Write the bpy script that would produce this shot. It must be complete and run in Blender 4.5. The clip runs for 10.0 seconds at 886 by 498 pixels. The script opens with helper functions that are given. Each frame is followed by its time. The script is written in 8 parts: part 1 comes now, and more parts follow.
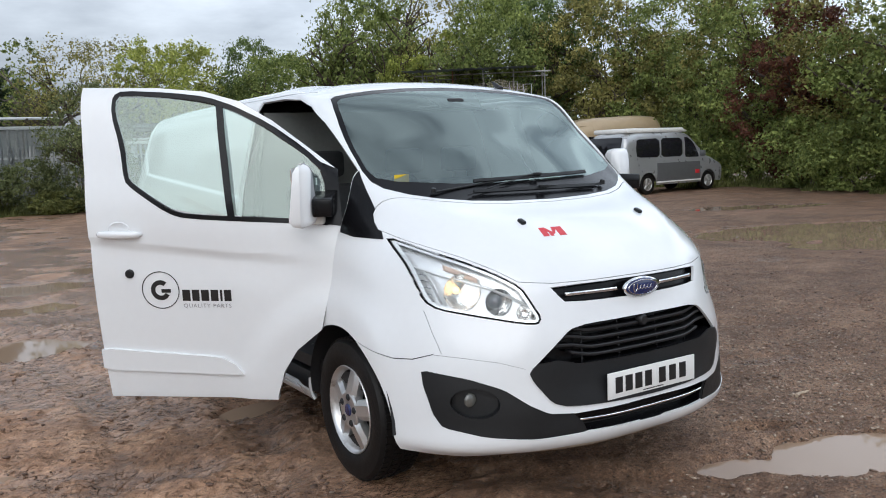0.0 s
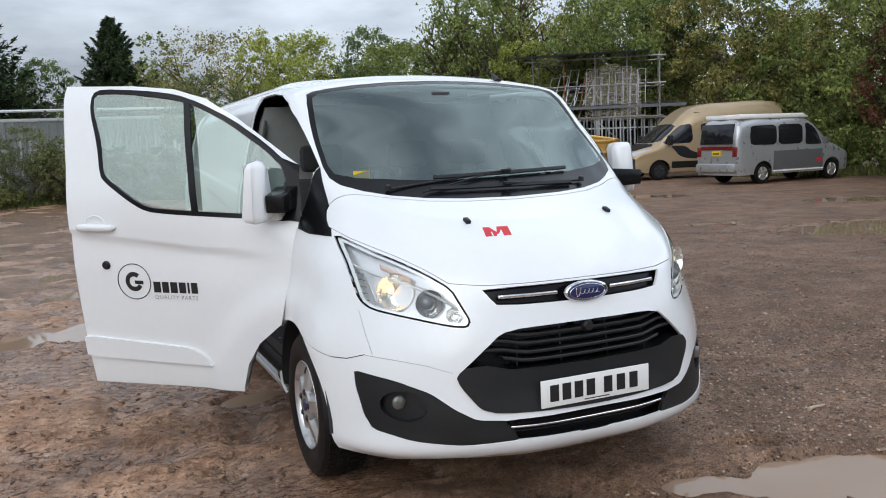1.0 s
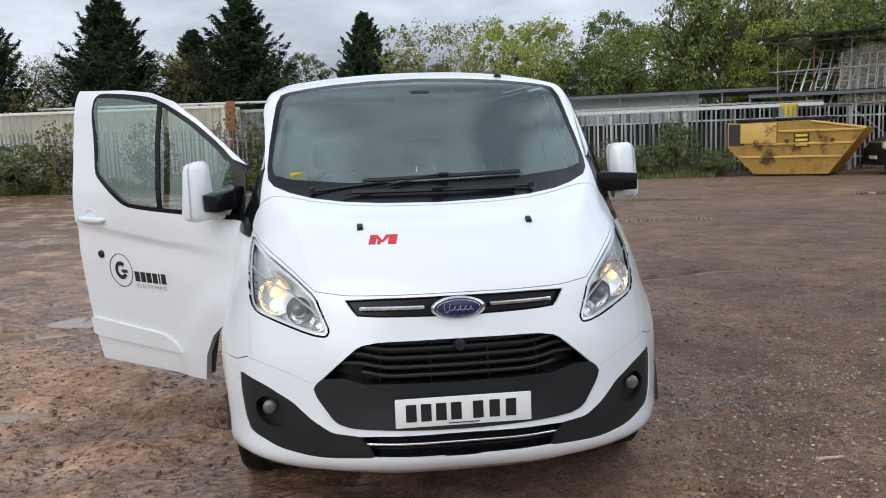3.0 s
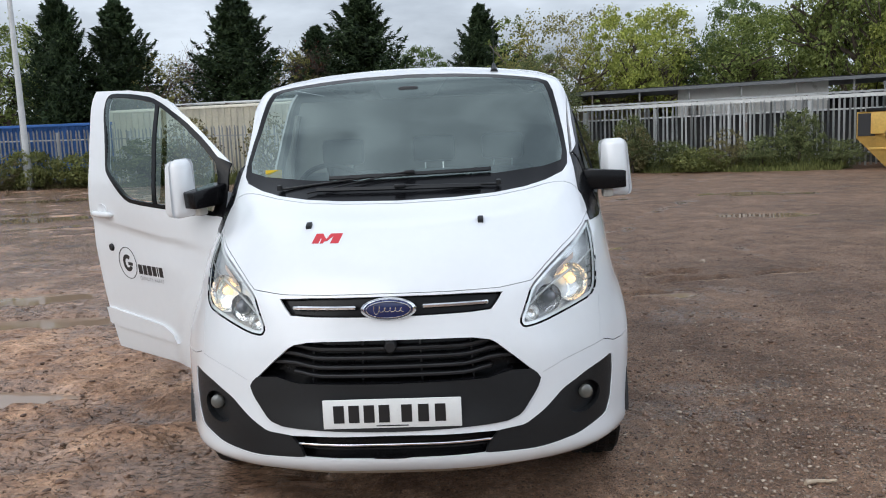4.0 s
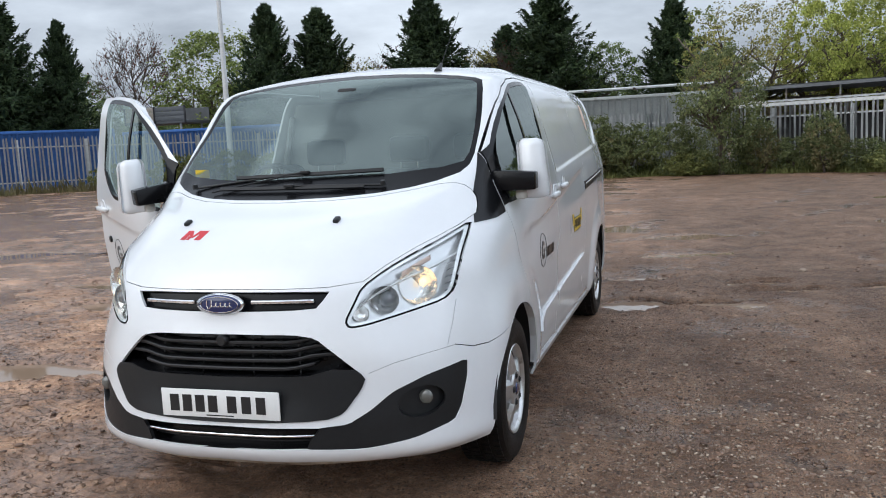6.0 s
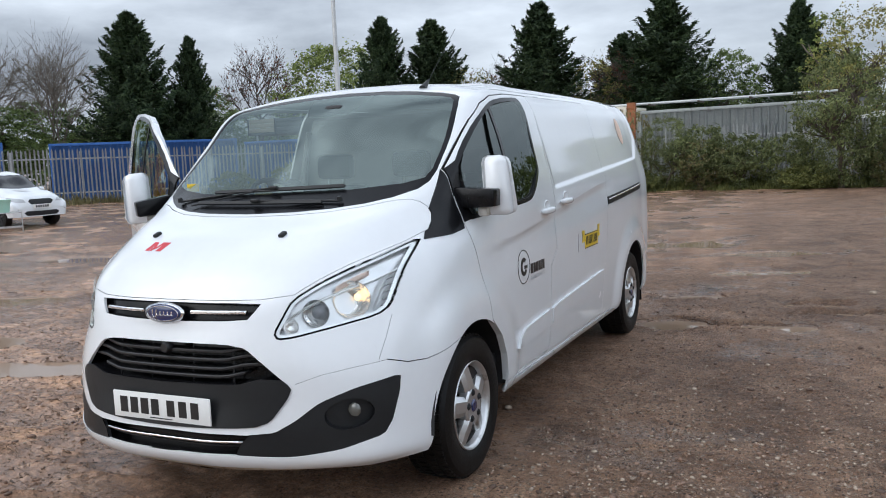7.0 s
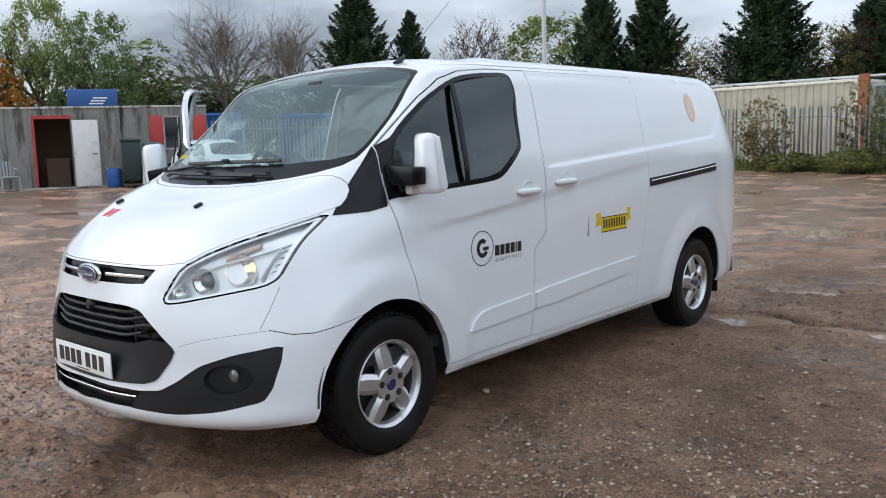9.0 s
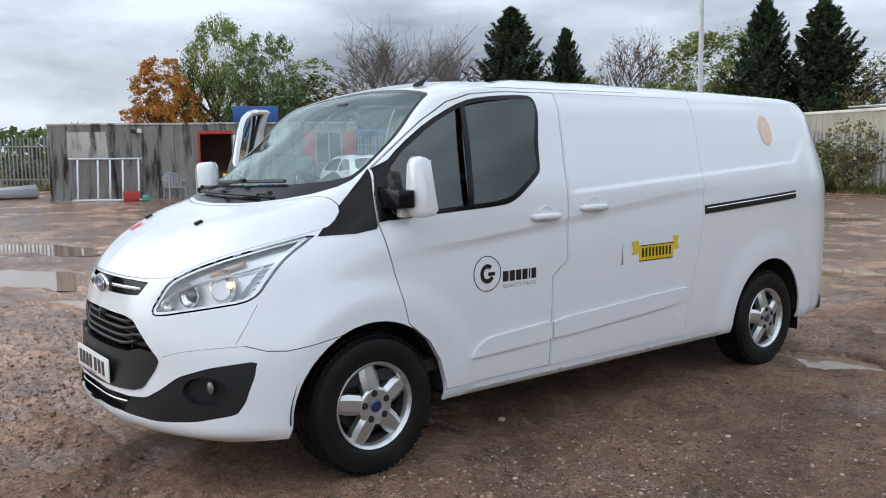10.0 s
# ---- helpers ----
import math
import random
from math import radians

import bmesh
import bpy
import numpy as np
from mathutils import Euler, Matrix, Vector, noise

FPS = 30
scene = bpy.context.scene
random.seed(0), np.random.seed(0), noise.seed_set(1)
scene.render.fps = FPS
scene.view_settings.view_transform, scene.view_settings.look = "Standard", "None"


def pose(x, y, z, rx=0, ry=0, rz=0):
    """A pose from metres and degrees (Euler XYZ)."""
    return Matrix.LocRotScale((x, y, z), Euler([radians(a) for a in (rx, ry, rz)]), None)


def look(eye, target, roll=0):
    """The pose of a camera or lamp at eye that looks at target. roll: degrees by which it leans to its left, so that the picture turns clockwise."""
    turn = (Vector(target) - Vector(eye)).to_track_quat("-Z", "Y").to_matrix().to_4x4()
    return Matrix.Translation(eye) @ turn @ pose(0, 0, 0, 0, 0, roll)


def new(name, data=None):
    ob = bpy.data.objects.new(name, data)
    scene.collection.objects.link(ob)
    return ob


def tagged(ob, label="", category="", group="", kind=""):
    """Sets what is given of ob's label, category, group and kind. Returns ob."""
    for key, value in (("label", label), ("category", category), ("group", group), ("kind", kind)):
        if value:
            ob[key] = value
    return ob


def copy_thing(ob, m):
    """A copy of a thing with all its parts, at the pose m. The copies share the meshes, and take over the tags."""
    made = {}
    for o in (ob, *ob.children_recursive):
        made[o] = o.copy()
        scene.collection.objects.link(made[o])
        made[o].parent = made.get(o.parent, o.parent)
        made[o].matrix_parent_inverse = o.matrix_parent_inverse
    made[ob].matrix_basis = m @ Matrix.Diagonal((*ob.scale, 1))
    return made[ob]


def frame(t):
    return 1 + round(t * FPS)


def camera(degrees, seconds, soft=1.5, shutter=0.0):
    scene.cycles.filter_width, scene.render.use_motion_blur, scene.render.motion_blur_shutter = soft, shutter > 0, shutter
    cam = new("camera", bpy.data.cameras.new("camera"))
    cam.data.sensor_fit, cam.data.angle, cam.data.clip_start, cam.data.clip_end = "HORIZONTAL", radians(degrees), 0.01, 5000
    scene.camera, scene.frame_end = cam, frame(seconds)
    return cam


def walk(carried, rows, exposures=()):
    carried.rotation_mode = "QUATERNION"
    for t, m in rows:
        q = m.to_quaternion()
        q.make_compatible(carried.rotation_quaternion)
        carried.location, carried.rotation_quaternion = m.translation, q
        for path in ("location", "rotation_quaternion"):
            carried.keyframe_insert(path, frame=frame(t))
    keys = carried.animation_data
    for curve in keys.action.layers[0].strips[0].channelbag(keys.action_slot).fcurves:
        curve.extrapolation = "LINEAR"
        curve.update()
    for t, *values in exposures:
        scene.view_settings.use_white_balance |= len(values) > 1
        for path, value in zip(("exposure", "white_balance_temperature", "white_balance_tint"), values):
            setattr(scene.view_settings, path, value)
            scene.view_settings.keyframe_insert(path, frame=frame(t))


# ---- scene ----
cam = camera(55.6, 10.0, 1.0)
PATH = [
    (0, (-2.621, -3.504, 1.526), (-1.556, -1.827, 1.297), -2.2),
    (0.5, (-2.259, -3.61, 1.537), (-1.338, -1.851, 1.3), -2.5),
    (1, (-1.886, -3.813, 1.542), (-1.089, -1.996, 1.292), -2.3),
    (1.5, (-1.536, -3.89, 1.519), (-0.867, -2.025, 1.251), -2.1),
    (2, (-1.142, -3.934, 1.535), (-0.62, -2.023, 1.256), -1.8),
    (2.5, (-0.748, -4.057, 1.551), (-0.388, -2.108, 1.283), -1.6),
    (2.7, (-0.598, -4.065, 1.549), (-0.3, -2.105, 1.291), -1.7),
    (3.8, (0.222, -4.086, 1.595), (0.179, -2.104, 1.331), -2.9),
    (4, (0.366, -4.024, 1.555), (0.268, -2.044, 1.288), -2.5),
    (4.5, (0.717, -3.954, 1.513), (0.525, -1.981, 1.245), -2.6),
    (5, (1.104, -3.934, 1.515), (0.777, -1.977, 1.265), -2.7),
    (5.5, (1.5, -3.921, 1.518), (1.022, -1.994, 1.274), -2.6),
    (5.7, (1.611, -3.874, 1.51), (1.092, -1.959, 1.261), -2.6),
    (6.8, (2.39, -3.587, 1.498), (1.587, -1.769, 1.282), -3.0),
    (7, (2.528, -3.542, 1.503), (1.67, -1.748, 1.289), -2.6),
    (7.5, (2.798, -3.365, 1.479), (1.848, -1.623, 1.23), -1.5),
    (8, (3.143, -3.182, 1.482), (2.044, -1.534, 1.211), -1.6),
    (8.5, (3.503, -3.014, 1.496), (2.269, -1.463, 1.23), -2.1),
    (9, (3.705, -2.714, 1.473), (2.392, -1.227, 1.215), -1.7),
    (9.5, (3.94, -2.407, 1.471), (2.497, -1.045, 1.225), -1.0),
    (10, (4.229, -2.095, 1.489), (2.651, -0.885, 1.278), -0.9),
]
walk(cam, [(t, look(eye, target, roll)) for t, eye, target, roll in PATH], [(0, 0.03, 6060, 8), (2.5, 0.03, 6060, 8), (4.5, 0.08, 6040, 8), (7.5, 0.13, 6000, 8), (10, 0.17, 6000, 8)])

# ---- world and light: a bright overcast sky, thin cloud, soft sun ----
world = bpy.data.worlds.new("overcast_world")
scene.world = world
world.use_nodes = True
wn, wl = world.node_tree.nodes, world.node_tree.links
wn.clear()
w_out = wn.new("ShaderNodeOutputWorld")
w_bg = wn.new("ShaderNodeBackground")
w_sky = wn.new("ShaderNodeTexSky")
w_sky.sky_type = "NISHITA"
w_sky.sun_disc = False
SUN_EL, SUN_AZ = radians(36), radians(-142)
w_sky.sun_elevation = SUN_EL
w_sky.sun_rotation = SUN_AZ
w_sky.dust_density = 4.0
w_coord = wn.new("ShaderNodeTexCoord")
w_map = wn.new("ShaderNodeMapping")
w_map.inputs["Scale"].default_value = (1.0, 1.0, 3.2)
w_noise = wn.new("ShaderNodeTexNoise")
w_noise.inputs["Scale"].default_value = 2.3
w_noise.inputs["Detail"].default_value = 7
w_noise.inputs["Roughness"].default_value = 0.55
w_ramp = wn.new("ShaderNodeValToRGB")
w_ramp.color_ramp.elements[0].position = 0.36
w_ramp.color_ramp.elements[0].color = (2.5, 2.65, 2.95, 1)
w_ramp.color_ramp.elements[1].position = 0.62
w_ramp.color_ramp.elements[1].color = (6.5, 6.75, 7.1, 1)
w_mix = wn.new("ShaderNodeMix")
w_mix.data_type = "RGBA"
w_mix.inputs["Factor"].default_value = 0.88
wl.new(w_coord.outputs["Generated"], w_map.inputs["Vector"])
wl.new(w_map.outputs["Vector"], w_noise.inputs["Vector"])
wl.new(w_noise.outputs["Fac"], w_ramp.inputs["Fac"])
wl.new(w_sky.outputs["Color"], w_mix.inputs["A"])
wl.new(w_ramp.outputs["Color"], w_mix.inputs["B"])
w_bg.inputs["Strength"].default_value = 0.1
# the cloud is brighter overhead than at the horizon, and brighter towards the hidden sun
w_sep = wn.new("ShaderNodeSeparateXYZ")
wl.new(w_coord.outputs["Generated"], w_sep.inputs["Vector"])
w_up = wn.new("ShaderNodeMapRange")
w_up.inputs["From Min"].default_value, w_up.inputs["From Max"].default_value = 0.08, 0.55
w_up.inputs["To Min"].default_value, w_up.inputs["To Max"].default_value = 1.05, 1.50
wl.new(w_sep.outputs["Z"], w_up.inputs["Value"])
w_dot = wn.new("ShaderNodeVectorMath")
w_dot.operation = "DOT_PRODUCT"
w_dot.inputs[1].default_value = (math.sin(SUN_AZ) * math.cos(SUN_EL), math.cos(SUN_AZ) * math.cos(SUN_EL), math.sin(SUN_EL))
wl.new(w_coord.outputs["Generated"], w_dot.inputs[0])
w_lobe = wn.new("ShaderNodeMapRange")
w_lobe.inputs["From Min"].default_value, w_lobe.inputs["From Max"].default_value = 0.72, 1.0
w_lobe.inputs["To Min"].default_value, w_lobe.inputs["To Max"].default_value = 1.0, 1.5
wl.new(w_dot.outputs["Value"], w_lobe.inputs["Value"])
w_gain = wn.new("ShaderNodeMath")
w_gain.operation = "MULTIPLY"
wl.new(w_up.outputs["Result"], w_gain.inputs[0])
wl.new(w_lobe.outputs["Result"], w_gain.inputs[1])
w_scale = wn.new("ShaderNodeVectorMath")
w_scale.operation = "SCALE"
wl.new(w_mix.outputs["Result"], w_scale.inputs[0])
w_side = wn.new("ShaderNodeMapRange")
w_side.interpolation_type = "SMOOTHSTEP"
w_side.inputs["From Min"].default_value, w_side.inputs["From Max"].default_value = 0.1, 1.0
w_side.inputs["To Min"].default_value, w_side.inputs["To Max"].default_value = 1.22, 2.15
wl.new(w_sep.outputs["X"], w_side.inputs["Value"])
w_both = wn.new("ShaderNodeMath")
w_both.operation = "MULTIPLY"
wl.new(w_gain.outputs[0], w_both.inputs[0])
wl.new(w_side.outputs["Result"], w_both.inputs[1])
wl.new(w_both.outputs[0], w_scale.inputs["Scale"])
wl.new(w_scale.outputs["Vector"], w_bg.inputs["Color"])
wl.new(w_bg.outputs["Background"], w_out.inputs["Surface"])

sun_data = bpy.data.lights.new("sun", "SUN")
sun_data.energy = 0.75
sun_data.angle = radians(60)
sun_data.color = (1.0, 0.97, 0.93)
sun = new("sun", sun_data)
sun_dir = Vector((math.sin(SUN_AZ) * math.cos(SUN_EL), math.cos(SUN_AZ) * math.cos(SUN_EL), math.sin(SUN_EL)))
sun.rotation_euler = sun_dir.to_track_quat("Z", "Y").to_euler()
sun.location = sun_dir * 60


# ---- materials ----
def material(name, color, rough=0.5, metal=0.0, spread=0.15, scale=6.0, bump=0.0, bump_scale=40.0, rough_spread=0.1,
             coat=0.0, per_object=0.0, dirt=None, dirt_scale=2.0, dirt_level=0.55, dirt_soft=0.12, spec=0.5):
    """Principled surface: colour varied at two scales, roughness varied, fine relief, optional blotches of dirt."""
    m = bpy.data.materials.new(name)
    m.use_nodes = True
    n, l = m.node_tree.nodes, m.node_tree.links
    b = n["Principled BSDF"]
    co = n.new("ShaderNodeTexCoord")
    n1 = n.new("ShaderNodeTexNoise")
    n1.inputs["Scale"].default_value = scale
    n1.inputs["Detail"].default_value = 6
    n2 = n.new("ShaderNodeTexNoise")
    n2.inputs["Scale"].default_value = scale * 9
    n2.inputs["Detail"].default_value = 4
    for q in (n1, n2):
        l.new(co.outputs["Object"], q.inputs["Vector"])
    add = n.new("ShaderNodeMath")
    add.operation = "MULTIPLY_ADD"
    add.inputs[1].default_value = 0.5
    l.new(n1.outputs["Fac"], add.inputs[0])
    half = n.new("ShaderNodeMath")
    half.operation = "MULTIPLY"
    half.inputs[1].default_value = 0.5
    l.new(n2.outputs["Fac"], half.inputs[0])
    l.new(half.outputs[0], add.inputs[2])
    ramp = n.new("ShaderNodeMapRange")
    ramp.inputs["From Min"].default_value = 0.3
    ramp.inputs["From Max"].default_value = 0.7
    ramp.inputs["To Min"].default_value = 1 - spread
    ramp.inputs["To Max"].default_value = 1 + spread
    l.new(add.outputs[0], ramp.inputs["Value"])
    mul = n.new("ShaderNodeVectorMath")
    mul.operation = "SCALE"
    mul.inputs[0].default_value = color
    l.new(ramp.outputs["Result"], mul.inputs["Scale"])
    col = mul.outputs["Vector"]
    if per_object:
        info = n.new("ShaderNodeObjectInfo")
        r2 = n.new("ShaderNodeMapRange")
        r2.inputs["To Min"].default_value = 1 - per_object
        r2.inputs["To Max"].default_value = 1 + per_object
        l.new(info.outputs["Random"], r2.inputs["Value"])
        mu2 = n.new("ShaderNodeVectorMath")
        mu2.operation = "SCALE"
        l.new(col, mu2.inputs[0])
        l.new(r2.outputs["Result"], mu2.inputs["Scale"])
        col = mu2.outputs["Vector"]
    rr = n.new("ShaderNodeMapRange")
    rr.inputs["To Min"].default_value = max(0.02, rough - rough_spread)
    rr.inputs["To Max"].default_value = min(1, rough + rough_spread)
    l.new(n1.outputs["Fac"], rr.inputs["Value"])
    ro = rr.outputs["Result"]
    if dirt:
        n3 = n.new("ShaderNodeTexNoise")
        n3.inputs["Scale"].default_value = dirt_scale
        n3.inputs["Detail"].default_value = 9
        n3.inputs["Roughness"].default_value = 0.65
        l.new(co.outputs["Object"], n3.inputs["Vector"])
        dr = n.new("ShaderNodeMapRange")
        dr.inputs["From Min"].default_value = dirt_level - dirt_soft
        dr.inputs["From Max"].default_value = dirt_level + dirt_soft
        l.new(n3.outputs["Fac"], dr.inputs["Value"])
        mx = n.new("ShaderNodeMix")
        mx.data_type = "RGBA"
        l.new(dr.outputs["Result"], mx.inputs["Factor"])
        l.new(col, mx.inputs["A"])
        mx.inputs["B"].default_value = (*dirt, 1)
        col = mx.outputs["Result"]
        mr = n.new("ShaderNodeMix")
        l.new(dr.outputs["Result"], mr.inputs["Factor"])
        l.new(ro, mr.inputs["A"])
        mr.inputs["B"].default_value = 0.85
        ro = mr.outputs["Result"]
    l.new(col, b.inputs["Base Color"])
    l.new(ro, b.inputs["Roughness"])
    b.inputs["Metallic"].default_value = metal
    b.inputs["Coat Weight"].default_value = coat
    b.inputs["Coat Roughness"].default_value = 0.04
    b.inputs["Specular IOR Level"].default_value = spec
    if bump:
        n4 = n.new("ShaderNodeTexNoise")
        n4.inputs["Scale"].default_value = bump_scale
        n4.inputs["Detail"].default_value = 6
        l.new(co.outputs["Object"], n4.inputs["Vector"])
        bp = n.new("ShaderNodeBump")
        bp.inputs["Strength"].default_value = bump
        bp.inputs["Distance"].default_value = 0.02
        l.new(n4.outputs["Fac"], bp.inputs["Height"])
        l.new(bp.outputs["Normal"], b.inputs["Normal"])
    return m


def glass_material(name, tint, alpha=0.25, rough=0.0, ior=1.65, sheen=(0.90, 0.98, 0.95)):
    """Thin pane: a clear glossy sheet over a tinted see-through."""
    m = bpy.data.materials.new(name)
    m.use_nodes = True
    n, l = m.node_tree.nodes, m.node_tree.links
    n.remove(n["Principled BSDF"])
    tr = n.new("ShaderNodeBsdfTransparent")
    tr.inputs["Color"].default_value = (*tint, 1)
    gl = n.new("ShaderNodeBsdfGlossy")
    gl.inputs["Roughness"].default_value = rough
    gl.inputs["Color"].default_value = (*sheen, 1)
    fr = n.new("ShaderNodeFresnel")
    fr.inputs["IOR"].default_value = ior
    mr = n.new("ShaderNodeMapRange")
    mr.inputs["To Min"].default_value = alpha * 0.2
    mr.inputs["To Max"].default_value = 1.0
    l.new(fr.outputs["Fac"], mr.inputs["Value"])
    mx = n.new("ShaderNodeMixShader")
    l.new(mr.outputs["Result"], mx.inputs["Fac"])
    l.new(tr.outputs["BSDF"], mx.inputs[1])
    l.new(gl.outputs["BSDF"], mx.inputs[2])
    l.new(mx.outputs["Shader"], n["Material Output"].inputs["Surface"])
    return m


M_WHITE = material("white_paint", (0.77, 0.785, 0.80), 0.24, spread=0.015, coat=0.9, rough_spread=0.04, scale=3,
                   dirt=(0.50, 0.44, 0.38), dirt_scale=1.3, dirt_level=0.86, dirt_soft=0.2)
M_BLACK = material("black_textured_plastic", (0.010, 0.0105, 0.0115), 0.44, spread=0.2, bump=0.12, bump_scale=500, scale=5, spec=0.36)
M_GLOSSBLACK = material("gloss_black", (0.006, 0.006, 0.007), 0.22, spread=0.1, spec=0.22)
M_RUBBER = material("tyre_rubber", (0.0075, 0.007, 0.007), 0.5, spread=0.25, bump=0.15, bump_scale=120, spec=0.25,
                    dirt=(0.07, 0.05, 0.038), dirt_scale=5, dirt_level=0.74)
M_ALLOY = material("silver_alloy", (0.62, 0.62, 0.62), 0.32, metal=0.85, spread=0.06, dirt=(0.25, 0.2, 0.16), dirt_scale=9, dirt_level=0.68)
M_CHIN = material("mud_stained_bumper", (0.50, 0.44, 0.34), 0.6, spread=0.2, dirt=(0.20, 0.14, 0.09), dirt_scale=6, dirt_level=0.55)
M_CHROME = material("chrome", (0.85, 0.85, 0.86), 0.08, metal=1.0, spread=0.02, rough_spread=0.03)
M_DARK = material("plain_near_black", (0.018, 0.018, 0.02), 0.6, spread=0.2)
M_GLASS = glass_material("clear_window_glass", (0.56, 0.65, 0.62), 0.25, rough=0.0, ior=2.25, sheen=(0.84, 0.98, 0.94))
M_TINT = glass_material("tinted_window_glass", (0.13, 0.15, 0.15), 0.2, ior=1.5)
M_DARKGLASS = material("privacy_glass", (0.012, 0.012, 0.016), 0.06, spread=0.05, rough_spread=0.02)


def mesh_of(bm, name, smooth=True, sharp=35):
    me = bpy.data.meshes.new(name)
    bm.to_mesh(me)
    bm.free()
    if smooth:
        me.shade_smooth()
        me.set_sharp_from_angle(angle=radians(sharp))
    return me


def part(name, bm, mat, parent=None, label="", smooth=True, sharp=35):
    """One bmesh as ONE mesh object under a thing or a part."""
    me = mesh_of(bm, name, smooth, sharp)
    for q in (mat if isinstance(mat, (list, tuple)) else [mat]):
        me.materials.append(q)
    ob = new(name, me)
    ob.parent = parent
    if label:
        ob["label"] = label
    return ob


def thing(name, label, category, m=None, group="", kind=""):
    ob = new(name)
    ob.empty_display_size = 0.1
    if m is not None:
        ob.matrix_basis = m
    return tagged(ob, label, category, group, kind)


def box(bm, x0, x1, y0, y1, z0, z1, m=None, bevel=0.0):
    ret = bmesh.ops.create_cube(bm, size=1)
    vs = ret["verts"]
    for v in vs:
        v.co = Vector(((x0 + x1) / 2 + v.co.x * (x1 - x0), (y0 + y1) / 2 + v.co.y * (y1 - y0), (z0 + z1) / 2 + v.co.z * (z1 - z0)))
    if bevel:
        es = list({e for v in vs for e in v.link_edges})
        r = bmesh.ops.bevel(bm, geom=es, offset=bevel, segments=2, profile=0.5, affect="EDGES")
        vs = list({v for f in r["faces"] for v in f.verts} | {v for v in vs if v.is_valid})
    if m is not None:
        bmesh.ops.transform(bm, matrix=m, verts=vs)
    return vs


def rod(bm, a, b, r, r2=None, seg=10, caps=True):
    a, b = Vector(a), Vector(b)
    d = b - a
    ret = bmesh.ops.create_cone(bm, cap_ends=caps, segments=seg, radius1=r, radius2=r if r2 is None else r2, depth=d.length)
    m = Matrix.Translation((a + b) / 2) @ d.to_track_quat("Z", "Y").to_matrix().to_4x4()
    bmesh.ops.transform(bm, matrix=m, verts=ret["verts"])
    return ret["verts"]


def lathe(bm, prof, seg=48, axis="x"):
    """Profile of (radius, along) pairs, turned about an axis."""
    rings = []
    for r, h in prof:
        ring = []
        for k in range(seg):
            a = 2 * math.pi * k / seg
            p = (h, r * math.cos(a), r * math.sin(a)) if axis == "x" else (r * math.cos(a), r * math.sin(a), h)
            ring.append(bm.verts.new(p))
        rings.append(ring)
    for i in range(len(rings) - 1):
        for k in range(seg):
            bm.faces.new((rings[i][k], rings[i][(k + 1) % seg], rings[i + 1][(k + 1) % seg], rings[i + 1][k]))
    return rings


def smoothstep(a, b, x):
    t = max(0.0, min(1.0, (x - a) / (b - a)))
    return t * t * (3 - 2 * t)


# ---- ground ----
def rise(x, y):
    """The yard climbs gently to its far side."""
    return 0.016 * max(0.0, -x - 5.0)


